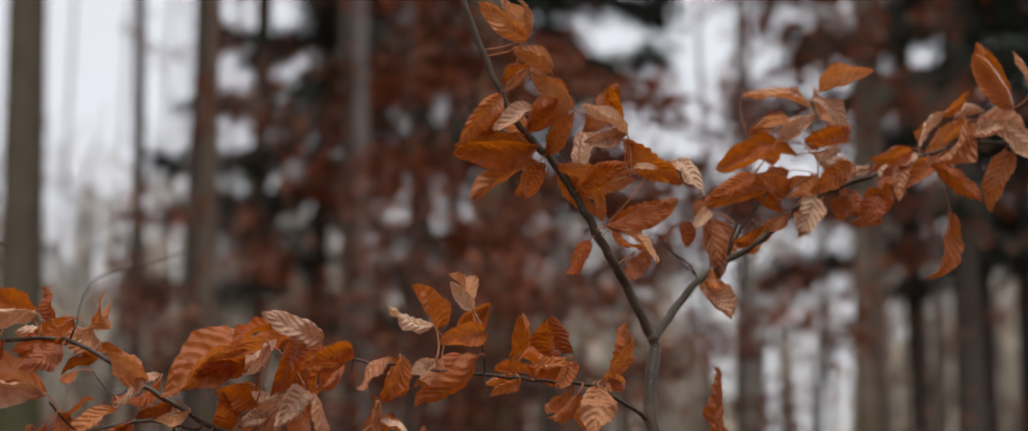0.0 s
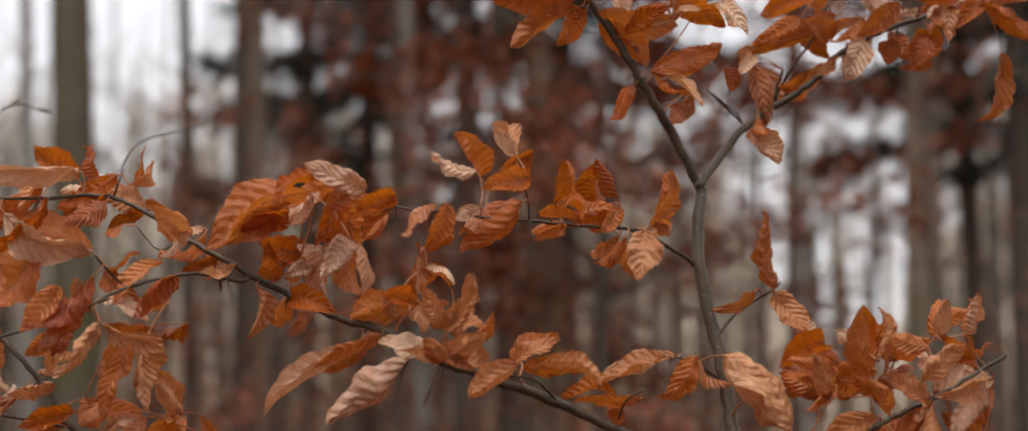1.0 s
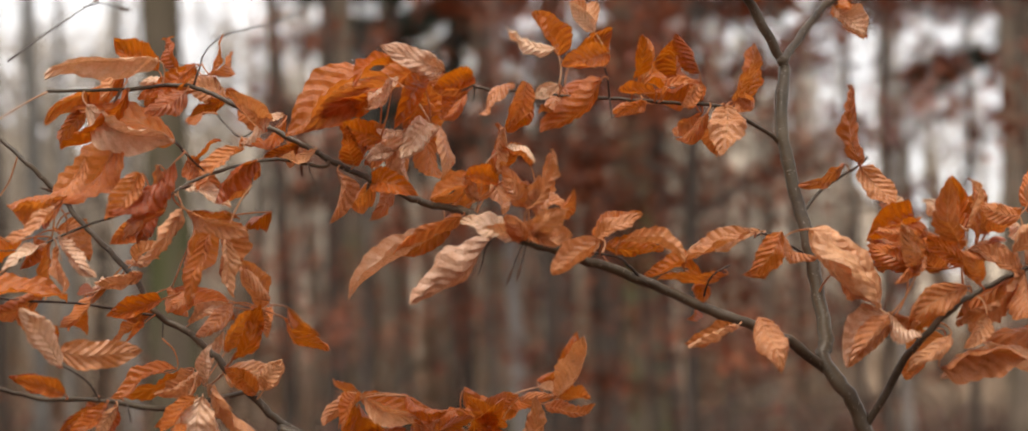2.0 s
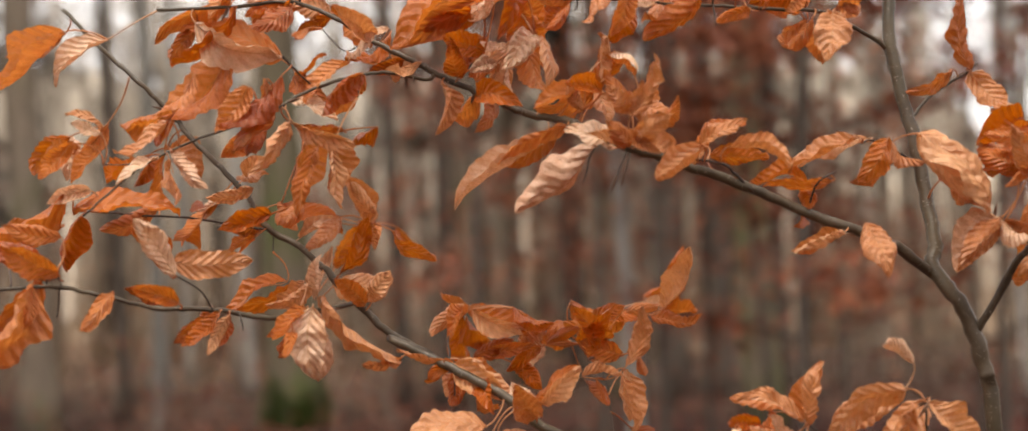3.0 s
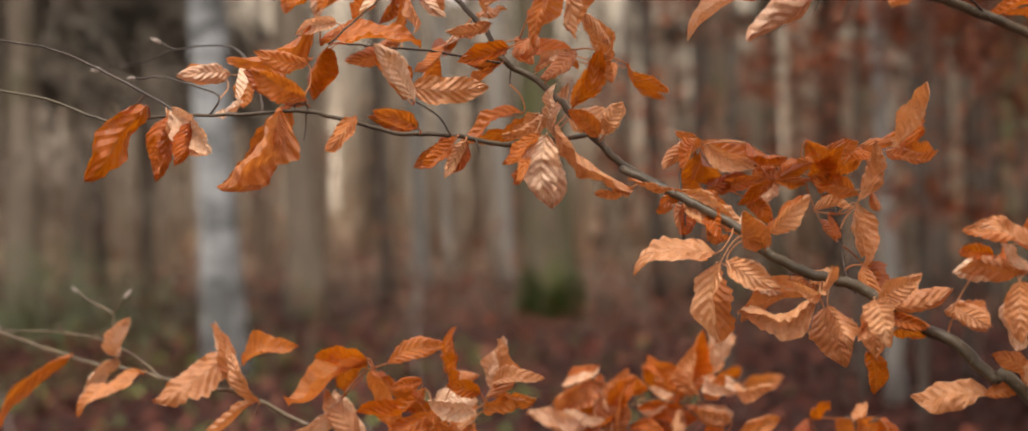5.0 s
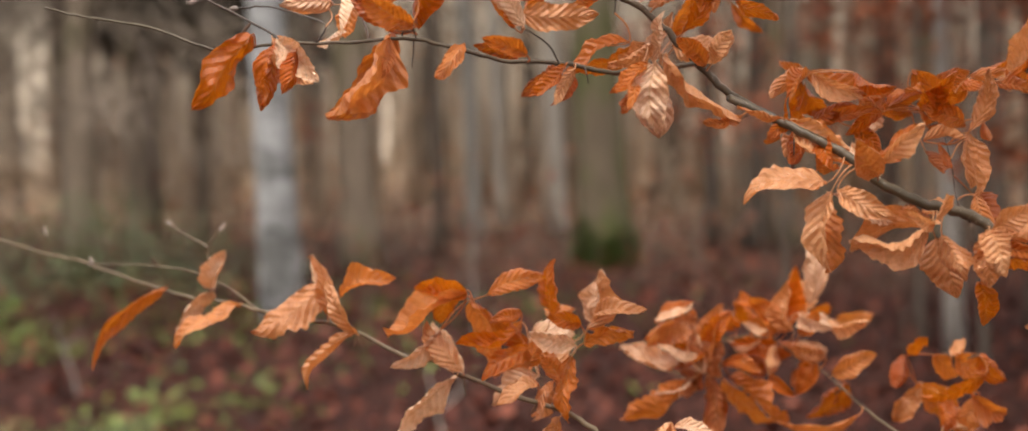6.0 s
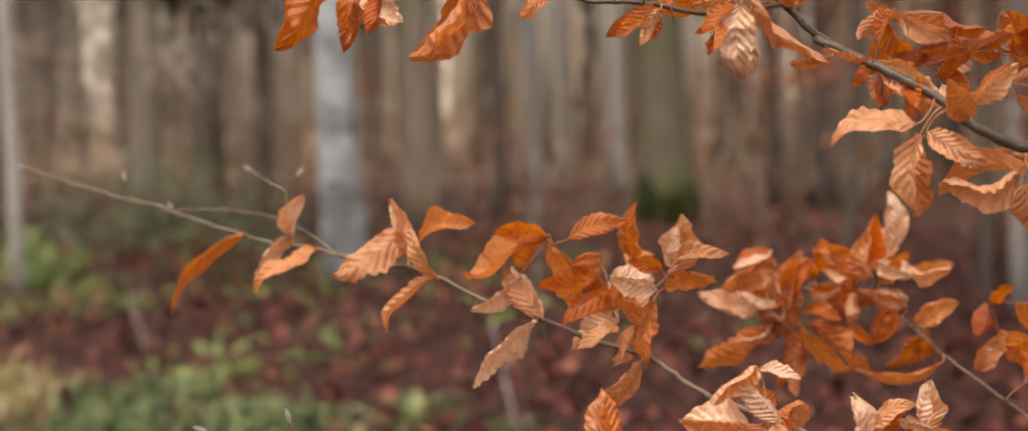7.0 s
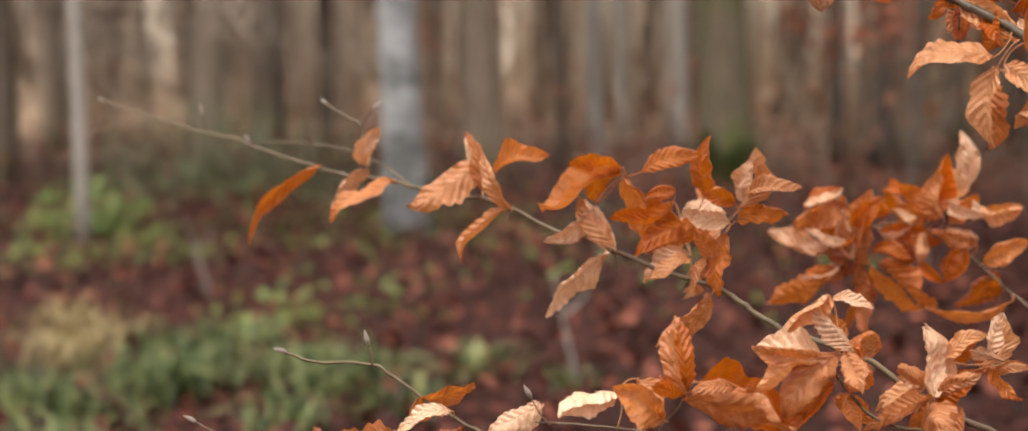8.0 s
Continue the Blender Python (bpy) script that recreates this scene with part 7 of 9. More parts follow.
b = branch(sapling, 'branch', [(-0.115, 1.680, 1.386), (-0.114, 1.680, 1.384), (-0.149, 1.630, 1.377), (-0.177, 1.600, 1.373), (-0.208, 1.585, 1.380), (-0.234, 1.580, 1.383), (-0.261, 1.575, 1.384), (-0.293, 1.570, 1.392), (-0.319, 1.565, 1.399), (-0.339, 1.560, 1.404), (-0.367, 1.560, 1.405), (-0.404, 1.570, 1.404), (-0.473, 1.575, 1.405), (-0.512, 1.580, 1.400), (-0.540, 1.580, 1.405), (-0.594, 1.590, 1.424), (-0.662, 1.600, 1.437), (-0.701, 1.600, 1.446)], 0.0024, 0.0010)
leaf(b, (-0.473, 1.575, 1.405), (-0.467, 1.562, 1.403), (-0.473, 1.550, 1.349), 0.030, -35, 0.10, 15, 1, 89)
leaf(b, (-0.490, 1.577, 1.403), (-0.489, 1.565, 1.413), (-0.537, 1.545, 1.348), 0.046, 50, 0.11, -25, 1, 126)
leaf(b, (-0.363, 1.559, 1.405), (-0.360, 1.548, 1.407), (-0.410, 1.532, 1.339), 0.047, 61, 0.17, 15, 1, 163)
leaf(b, (-0.448, 1.573, 1.405), (-0.448, 1.565, 1.397), (-0.456, 1.547, 1.360), 0.021, 43, 0.12, -19, 1, 200)
leaf(b, (-0.367, 1.560, 1.405), (-0.362, 1.551, 1.402), (-0.363, 1.537, 1.371), 0.017, 37, 0.08, 33, 1, 237)
leaf(b, (-0.247, 1.578, 1.383), (-0.244, 1.561, 1.388), (-0.277, 1.538, 1.402), 0.021, -11, -0.05, 31, 1, 644)
leaf(b, (-0.300, 1.569, 1.394), (-0.297, 1.558, 1.399), (-0.312, 1.517, 1.369), 0.022, 3, 0.07, -36, 1, 681)
leaf(b, (-0.215, 1.583, 1.381), (-0.212, 1.568, 1.379), (-0.240, 1.548, 1.353), 0.022, -28, -0.15, 39, 1, 718)
leaf(b, (-0.208, 1.585, 1.380), (-0.205, 1.571, 1.376), (-0.219, 1.554, 1.345), 0.019, 53, -0.14, 36, 2, 755)
leaf(b, (-0.145, 1.636, 1.378), (-0.143, 1.618, 1.382), (-0.142, 1.618, 1.320), 0.044, 2, 0.15, 23, 3, 866)
leaf(b, (-0.140, 1.642, 1.379), (-0.137, 1.634, 1.390), (-0.073, 1.644, 1.330), 0.046, -62, 0.09, 41, 2, 903)
leaf(b, (-0.149, 1.630, 1.377), (-0.149, 1.618, 1.381), (-0.171, 1.579, 1.356), 0.020, -41, -0.07, 21, 1, 940)
leaf(b, (-0.140, 1.642, 1.379), (-0.141, 1.632, 1.396), (-0.134, 1.618, 1.426), 0.016, 42, 0.08, 21, 3, 54)
leaf(b, (-0.163, 1.613, 1.374), (-0.157, 1.597, 1.361), (-0.159, 1.561, 1.341), 0.013, 0, 0.10, 17, 1, 91)
leaf(b, (-0.250, 1.577, 1.384), (-0.261, 1.607, 1.386), (-0.306, 1.629, 1.402), 0.025, 43, -0.09, -16, 0, 874)
bud(b, (-0.155, 1.624, 1.376), (-0.51, -0.84, -0.57), 0.015, True)
leaf(b, (-0.155, 1.624, 1.376), (-0.161, 1.652, 1.382), (-0.183, 1.624, 1.357), 0.02, 21, 0.06, 29, 1, 612)
leaf(b, (-0.473, 1.575, 1.405), (-0.481, 1.601, 1.401), (-0.498, 1.608, 1.348), 0.026, 36, 0.07, -20, 0, 653)
leaf(b, (-0.224, 1.582, 1.382), (-0.231, 1.618, 1.382), (-0.256, 1.595, 1.355), 0.028, 44, 0.11, 33, 0, 500)
leaf(b, (-0.149, 1.630, 1.377), (-0.152, 1.653, 1.380), (-0.144, 1.649, 1.317), 0.047, 19, 0.09, 9, 3, 579)
leaf(b, (-0.418, 1.571, 1.404), (-0.477, 1.707, 1.414), (-0.437, 1.675, 1.421), 0.024, 68, 0.05, -32, 3, 783)
bud(b, (-0.135, 1.650, 1.380), (1.17, -0.92, -0.08), 0.015, True)
leaf(b, (-0.367, 1.560, 1.405), (-0.377, 1.590, 1.394), (-0.370, 1.554, 1.373), 0.019, -38, 0.13, -17, 1, 710)
leaf(b, (-0.459, 1.574, 1.405), (-0.465, 1.609, 1.395), (-0.468, 1.576, 1.371), 0.027, 28, 0.08, -21, 0, 202)
leaf(b, (-0.155, 1.624, 1.376), (-0.157, 1.648, 1.361), (-0.173, 1.616, 1.341), 0.019, 34, -0.11, 17, 0, 920)
leaf(b, (-0.202, 1.588, 1.379), (-0.218, 1.633, 1.378), (-0.233, 1.607, 1.347), 0.018, 32, 0.13, 37, 0, 103)
bud(b, (-0.155, 1.623, 1.381), (-1.01, 0.32, -0.38), 0.015, True)
leaf(b, (-0.155, 1.623, 1.381), (-0.159, 1.676, 1.403), (-0.197, 1.702, 1.384), 0.023, -44, -0.15, 26, 2, 492)
leaf(b, (-0.159, 1.676, 1.403), (-0.175, 1.715, 1.404), (-0.234, 1.707, 1.380), 0.031, 59, 0.04, 8, 1, 953)
b = branch(sapling, 'twig', [(-0.218, 1.583, 1.381), (-0.220, 1.580, 1.382), (-0.228, 1.570, 1.398), (-0.250, 1.560, 1.413)], 0.0009, 0.0006)
leaf(b, (-0.247, 1.561, 1.411), (-0.243, 1.546, 1.411), (-0.267, 1.511, 1.455), 0.030, -36, -0.06, 32, 3, 570)
leaf(b, (-0.250, 1.560, 1.413), (-0.246, 1.554, 1.421), (-0.183, 1.569, 1.421), 0.036, -5, 0.13, -38, 2, 607)
leaf(b, (-0.247, 1.561, 1.411), (-0.263, 1.605, 1.415), (-0.290, 1.600, 1.462), 0.033, -37, 0.09, -34, 1, 896)
b = branch(sapling, 'twig', [(-0.339, 1.560, 1.404), (-0.341, 1.560, 1.402), (-0.342, 1.560, 1.390), (-0.342, 1.555, 1.380)], 0.0008, 0.0005)
b = branch(sapling, 'twig', [(-0.350, 1.560, 1.404), (-0.351, 1.560, 1.410), (-0.342, 1.555, 1.416), (-0.339, 1.560, 1.404)], 0.0008, 0.0004)
leaf(b, (-0.341, 1.556, 1.414), (-0.337, 1.545, 1.414), (-0.375, 1.518, 1.440), 0.034, 5, 0.10, 32, 1, 274)
leaf(b, (-0.342, 1.555, 1.416), (-0.341, 1.567, 1.446), (-0.380, 1.538, 1.455), 0.027, 0, 0.13, 35, 1, 385)
bud(b, (-0.341, 1.557, 1.411), (-0.60, -0.31, 0.01), 0.015, True)
leaf(b, (-0.341, 1.557, 1.411), (-0.350, 1.585, 1.412), (-0.402, 1.578, 1.443), 0.037, 20, 0.09, 32, 0, 690)
leaf(b, (-0.351, 1.560, 1.410), (-0.366, 1.588, 1.412), (-0.429, 1.586, 1.340), 0.044, 53, 0.15, 11, 0, 141)
b = branch(sapling, 'twig', [(-0.202, 1.588, 1.379), (-0.199, 1.585, 1.378), (-0.196, 1.580, 1.371), (-0.195, 1.580, 1.364)], 0.0009, 0.0005)
b = branch(sapling, 'twig', [(-0.473, 1.575, 1.405), (-0.473, 1.580, 1.413), (-0.535, 1.600, 1.444), (-0.601, 1.620, 1.472), (-0.682, 1.640, 1.487), (-0.734, 1.650, 1.496)], 0.0013, 0.0008)
leaf(b, (-0.469, 1.577, 1.408), (-0.467, 1.570, 1.408), (-0.425, 1.552, 1.370), 0.034, -1, -0.12, 36, 3, 52)
bud(b, (-0.734, 1.650, 1.496), (-0.97, 0.19, 0.17))
leaf(b, (-0.473, 1.576, 1.407), (-0.478, 1.595, 1.413), (-0.443, 1.594, 1.370), 0.035, 19, -0.14, -13, 2, 305)
bud(b, (-0.498, 1.588, 1.425), (-0.93, -0.11, -0.98), 0.015, True)
b = branch(sapling, 'twig', [(-0.404, 1.570, 1.404), (-0.393, 1.600, 1.413), (-0.489, 1.800, 1.485), (-0.575, 1.850, 1.491), (-0.616, 1.870, 1.482), (-0.671, 1.880, 1.477)], 0.0010, 0.0007)
leaf(b, (-0.435, 1.699, 1.449), (-0.451, 1.676, 1.448), (-0.483, 1.627, 1.445), 0.027, -10, 0.15, 16, 3, 975)
leaf(b, (-0.435, 1.699, 1.449), (-0.440, 1.681, 1.460), (-0.433, 1.649, 1.419), 0.021, -35, 0.09, -31, 3, 15)
leaf(b, (-0.435, 1.699, 1.449), (-0.440, 1.707, 1.449), (-0.444, 1.692, 1.417), 0.028, -1, -0.16, 37, 1, 311)
bud(b, (-0.671, 1.880, 1.477), (-0.98, 0.18, -0.09))
leaf(b, (-0.435, 1.699, 1.449), (-0.427, 1.692, 1.461), (-0.374, 1.689, 1.461), 0.035, -37, -0.05, 29, 0, 183)
b = branch(sapling, 'twig', [(-0.432, 1.572, 1.404), (-0.426, 1.580, 1.419), (-0.447, 1.600, 1.429), (-0.500, 1.640, 1.444), (-0.538, 1.660, 1.446)], 0.0010, 0.0008)
bud(b, (-0.538, 1.660, 1.446), (-0.88, 0.47, 0.05))
leaf(b, (-0.426, 1.580, 1.419), (-0.458, 1.684, 1.445), (-0.502, 1.674, 1.449), 0.029, -31, -0.14, 28, 2, 703)
b = branch(sapling, 'twig', [(-0.574, 1.850, 1.491), (-0.581, 1.850, 1.495), (-0.589, 1.850, 1.499)], 0.0012, 0.0008)
bud(b, (-0.589, 1.850, 1.499), (-0.89, 0.00, 0.45))
b = branch(sapling, 'twig', [(0.382, 1.664, 1.482), (0.386, 1.665, 1.483), (0.368, 1.655, 1.494), (0.349, 1.645, 1.503), (0.335, 1.640, 1.508), (0.327, 1.635, 1.505)], 0.0012, 0.0007)
leaf(b, (0.327, 1.635, 1.505), (0.321, 1.618, 1.508), (0.263, 1.629, 1.481), 0.034, -63, 0.08, 24, 2, 315)
leaf(b, (0.349, 1.645, 1.503), (0.350, 1.636, 1.509), (0.322, 1.631, 1.471), 0.032, 0, 0.13, -34, 1, 352)
leaf(b, (0.333, 1.639, 1.507), (0.338, 1.669, 1.512), (0.270, 1.679, 1.487), 0.034, -51, 0.16, 14, 2, 803)
leaf(b, (0.357, 1.649, 1.499), (0.357, 1.689, 1.507), (0.323, 1.671, 1.474), 0.034, 41, 0.13, 19, 0, 275)
b = branch(sapling, 'twig', [(0.276, 1.610, 1.446), (0.278, 1.605, 1.458), (0.284, 1.600, 1.471), (0.299, 1.600, 1.480)], 0.0010, 0.0006)
leaf(b, (0.293, 1.600, 1.477), (0.297, 1.604, 1.472), (0.239, 1.609, 1.469), 0.024, 53, 0.08, -29, 1, 648)
leaf(b, (0.280, 1.602, 1.465), (0.275, 1.617, 1.468), (0.276, 1.604, 1.449), 0.019, 3, 0.16, -23, 1, 685)
leaf(b, (0.283, 1.601, 1.468), (0.281, 1.642, 1.474), (0.231, 1.634, 1.476), 0.023, -56, 0.08, 32, 1, 316)
b = branch(sapling, 'twig', [(0.375, 1.676, 1.535), (0.382, 1.680, 1.533), (0.398, 1.690, 1.549), (0.419, 1.700, 1.562), (0.434, 1.700, 1.570), (0.444, 1.700, 1.579)], 0.0017, 0.0010)
leaf(b, (0.438, 1.700, 1.573), (0.433, 1.683, 1.571), (0.425, 1.676, 1.642), 0.038, -47, -0.05, 31, 0, 689)
leaf(b, (0.437, 1.700, 1.572), (0.433, 1.684, 1.569), (0.458, 1.666, 1.531), 0.034, 2, -0.15, 24, 2, 726)
leaf(b, (0.427, 1.701, 1.566), (0.421, 1.693, 1.573), (0.374, 1.670, 1.551), 0.024, 47, 0.11, 16, 0, 763)
leaf(b, (0.433, 1.684, 1.569), (0.452, 1.690, 1.537), (0.462, 1.652, 1.521), 0.013, 5, 0.06, 18, 2, 800)
bud(b, (0.440, 1.700, 1.575), (-0.08, -0.33, 0.74), 0.015, True)
bud(b, (0.434, 1.700, 1.570), (-0.67, 0.01, -0.33), 0.015, True)
leaf(b, (0.436, 1.700, 1.572), (0.471, 1.737, 1.542), (0.498, 1.770, 1.522), 0.021, 54, 0.05, 16, 3, 493)
b = branch(sapling, 'branch', [(0.412, 1.620, 1.337), (0.413, 1.620, 1.341), (0.439, 1.600, 1.392), (0.454, 1.590, 1.413), (0.476, 1.580, 1.436), (0.498, 1.580, 1.450), (0.517, 1.580, 1.459), (0.564, 1.590, 1.480), (0.615, 1.600, 1.508)], 0.0036, 0.0016)
leaf(b, (0.447, 1.594, 1.471), (0.366, 1.591, 1.508), (0.418, 1.581, 1.444), 0.044, -40, 0.15, -29, 2, 911)
leaf(b, (0.366, 1.591, 1.508), (0.346, 1.600, 1.501), (0.369, 1.581, 1.483), 0.017, 46, -0.12, -33, 2, 948)
leaf(b, (0.454, 1.590, 1.413), (0.427, 1.580, 1.434), (0.386, 1.564, 1.393), 0.031, 1, 0.09, -35, 2, 985)
leaf(b, (0.495, 1.580, 1.449), (0.490, 1.572, 1.456), (0.440, 1.578, 1.424), 0.032, -9, 0.07, 21, 1, 25)
leaf(b, (0.538, 1.584, 1.468), (0.533, 1.575, 1.466), (0.484, 1.592, 1.426), 0.036, 49, 0.17, 26, 2, 62)
leaf(b, (0.538, 1.584, 1.468), (0.537, 1.572, 1.466), (0.530, 1.538, 1.427), 0.036, 0, -0.08, -41, 2, 99)
leaf(b, (0.587, 1.596, 1.436), (0.570, 1.563, 1.415), (0.505, 1.586, 1.409), 0.039, -57, -0.16, -34, 2, 136)
leaf(b, (0.589, 1.595, 1.494), (0.589, 1.579, 1.476), (0.558, 1.579, 1.433), 0.029, -48, 0.13, -33, 3, 173)
leaf(b, (0.589, 1.595, 1.494), (0.589, 1.580, 1.485), (0.538, 1.562, 1.471), 0.025, 29, 0.16, 19, 2, 210)
leaf(b, (0.538, 1.584, 1.468), (0.533, 1.568, 1.466), (0.498, 1.564, 1.489), 0.022, -26, -0.05, 25, 2, 247)
leaf(b, (0.538, 1.584, 1.468), (0.532, 1.579, 1.483), (0.561, 1.552, 1.514), 0.027, -12, -0.07, 18, 2, 284)
leaf(b, (0.574, 1.583, 1.525), (0.552, 1.588, 1.524), (0.548, 1.550, 1.552), 0.017, 31, 0.06, 21, 3, 321)
leaf(b, (0.596, 1.596, 1.497), (0.574, 1.583, 1.525), (0.571, 1.544, 1.556), 0.020, -29, -0.09, 41, 3, 358)
leaf(b, (0.491, 1.574, 1.475), (0.482, 1.568, 1.494), (0.469, 1.537, 1.544), 0.028, 39, 0.09, 34, 0, 395)
leaf(b, (0.491, 1.574, 1.475), (0.493, 1.576, 1.502), (0.486, 1.538, 1.541), 0.022, -53, 0.08, 15, 2, 432)
leaf(b, (0.493, 1.576, 1.502), (0.477, 1.577, 1.516), (0.449, 1.548, 1.526), 0.019, -2, 0.16, 22, 3, 469)
leaf(b, (0.427, 1.580, 1.434), (0.449, 1.571, 1.470), (0.428, 1.538, 1.507), 0.031, -1, 0.15, -39, 2, 506)
leaf(b, (0.532, 1.579, 1.483), (0.541, 1.584, 1.513), (0.506, 1.580, 1.524), 0.023, -4, -0.06, -21, 1, 543)
leaf(b, (0.467, 1.583, 1.428), (0.474, 1.570, 1.416), (0.435, 1.566, 1.387), 0.025, -47, 0.08, 40, 2, 580)
leaf(b, (0.474, 1.570, 1.416), (0.466, 1.575, 1.389), (0.532, 1.554, 1.397), 0.039, -43, -0.13, 35, 2, 617)
leaf(b, (0.454, 1.590, 1.413), (0.433, 1.589, 1.433), (0.449, 1.570, 1.427), 0.012, -24, -0.11, 18, 2, 654)
leaf(b, (0.458, 1.593, 1.487), (0.454, 1.575, 1.497), (0.414, 1.571, 1.503), 0.023, 5, 0.09, -33, 1, 691)
leaf(b, (0.433, 1.589, 1.433), (0.447, 1.594, 1.471), (0.412, 1.588, 1.493), 0.028, 1, 0.16, -21, 1, 728)
leaf(b, (0.504, 1.580, 1.453), (0.491, 1.574, 1.475), (0.451, 1.548, 1.496), 0.023, -2, 0.08, -30, 1, 765)
leaf(b, (0.589, 1.595, 1.494), (0.590, 1.611, 1.503), (0.553, 1.586, 1.524), 0.022, -5, -0.14, 38, 1, 802)
leaf(b, (0.449, 1.571, 1.470), (0.458, 1.593, 1.487), (0.428, 1.566, 1.460), 0.019, 30, 0.13, 38, 1, 839)
leaf(b, (0.589, 1.579, 1.476), (0.587, 1.596, 1.436), (0.553, 1.593, 1.458), 0.026, 0, -0.17, 33, 0, 876)
leaf(b, (0.506, 1.579, 1.454), (0.500, 1.568, 1.458), (0.475, 1.538, 1.484), 0.019, 4, 0.16, 16, 1, 913)
leaf(b, (0.498, 1.580, 1.450), (0.502, 1.563, 1.431), (0.480, 1.555, 1.405), 0.023, -4, 0.09, 30, 2, 950)
bud(b, (0.536, 1.584, 1.467), (-0.14, -0.68, -0.87), 0.015, True)
leaf(b, (0.536, 1.584, 1.467), (0.544, 1.607, 1.467), (0.549, 1.585, 1.427), 0.034, 19, 0.1, -37, 1, 72)
bud(b, (0.494, 1.580, 1.447), (-0.84, -0.13, -0.30), 0.015, True)
leaf(b, (0.494, 1.580, 1.447), (0.497, 1.605, 1.453), (0.448, 1.609, 1.421), 0.036, 37, 0.06, 19, 1, 948)
leaf(b, (0.545, 1.586, 1.472), (0.551, 1.605, 1.474), (0.607, 1.609, 1.487), 0.039, 51, 0.11, 19, 3, 489)
leaf(b, (0.489, 1.580, 1.444), (0.496, 1.600, 1.445), (0.518, 1.631, 1.415), 0.03, 43, 0.04, -25, 2, 917)
leaf(b, (0.536, 1.584, 1.467), (0.547, 1.623, 1.465), (0.492, 1.613, 1.430), 0.03, -32, 0.06, -39, 1, 682)
leaf(b, (0.564, 1.590, 1.480), (0.567, 1.630, 1.487), (0.590, 1.620, 1.527), 0.023, -45, 0.1, 30, 0, 421)
leaf(b, (0.567, 1.630, 1.487), (0.575, 1.641, 1.484), (0.623, 1.666, 1.493), 0.023, 34, 0.09, -28, 3, 527)
leaf(b, (0.463, 1.586, 1.422), (0.485, 1.626, 1.415), (0.450, 1.632, 1.381), 0.032, -50, -0.08, 14, 1, 770)
leaf(b, (0.584, 1.594, 1.491), (0.581, 1.634, 1.504), (0.623, 1.665, 1.519), 0.027, -51, 0.15, -11, 0, 477)
leaf(b, (0.595, 1.596, 1.497), (0.613, 1.629, 1.479), (0.573, 1.632, 1.435), 0.036, -38, 0.14, -34, 1, 91)
leaf(b, (0.563, 1.629, 1.526), (0.574, 1.650, 1.523), (0.618, 1.670, 1.549), 0.026, -45, -0.14, 15, 1, 964)
leaf(b, (0.546, 1.617, 1.514), (0.563, 1.629, 1.526), (0.585, 1.660, 1.559), 0.024, 42, 0.14, 30, 1, 511)
leaf(b, (0.541, 1.584, 1.513), (0.546, 1.617, 1.514), (0.547, 1.588, 1.481), 0.027, 19, 0.12, -38, 3, 41)
leaf(b, (0.546, 1.617, 1.514), (0.526, 1.624, 1.504), (0.547, 1.597, 1.523), 0.024, -33, 0.16, 11, 1, 6)
leaf(b, (0.526, 1.624, 1.504), (0.532, 1.644, 1.506), (0.513, 1.615, 1.537), 0.028, 21, -0.14, -18, 0, 754)
leaf(b, (0.532, 1.644, 1.506), (0.508, 1.654, 1.484), (0.455, 1.665, 1.495), 0.027, -41, 0.08, 21, 1, 562)
leaf(b, (0.506, 1.611, 1.489), (0.506, 1.619, 1.489), (0.541, 1.654, 1.501), 0.025, -46, 0.09, 16, 0, 428)
leaf(b, (0.497, 1.605, 1.453), (0.506, 1.611, 1.489), (0.552, 1.624, 1.465), 0.032, 52, 0.07, 8, 3, 717)
leaf(b, (0.532, 1.579, 1.483), (0.509, 1.607, 1.492), (0.509, 1.613, 1.550), 0.029, -55, 0.16, -22, 2, 753)
leaf(b, (0.497, 1.605, 1.453), (0.500, 1.612, 1.485), (0.525, 1.645, 1.463), 0.021, -44, -0.11, 19, 0, 278)
leaf(b, (0.509, 1.607, 1.492), (0.492, 1.611, 1.487), (0.490, 1.600, 1.551), 0.027, 30, -0.15, 29, 1, 308)
leaf(b, (0.500, 1.612, 1.485), (0.482, 1.621, 1.472), (0.456, 1.585, 1.487), 0.03, 50, 0.12, -18, 0, 134)
leaf(b, (0.491, 1.574, 1.475), (0.461, 1.602, 1.475), (0.453, 1.631, 1.507), 0.029, 41, -0.06, -28, 0, 405)
leaf(b, (0.482, 1.621, 1.472), (0.463, 1.629, 1.483), (0.417, 1.610, 1.498), 0.031, -35, 0.13, -9, 2, 919)
leaf(b, (0.463, 1.629, 1.483), (0.454, 1.637, 1.483), (0.420, 1.603, 1.477), 0.022, 31, 0.05, -27, 0, 118)
leaf(b, (0.482, 1.621, 1.472), (0.475, 1.628, 1.493), (0.501, 1.600, 1.495), 0.025, -53, 0.05, 13, 1, 869)
leaf(b, (0.471, 1.615, 1.505), (0.465, 1.624, 1.515), (0.418, 1.610, 1.499), 0.032, -31, 0.14, 22, 1, 411)
leaf(b, (0.471, 1.615, 1.505), (0.460, 1.613, 1.514), (0.463, 1.651, 1.531), 0.026, -38, -0.06, 35, 0, 676)
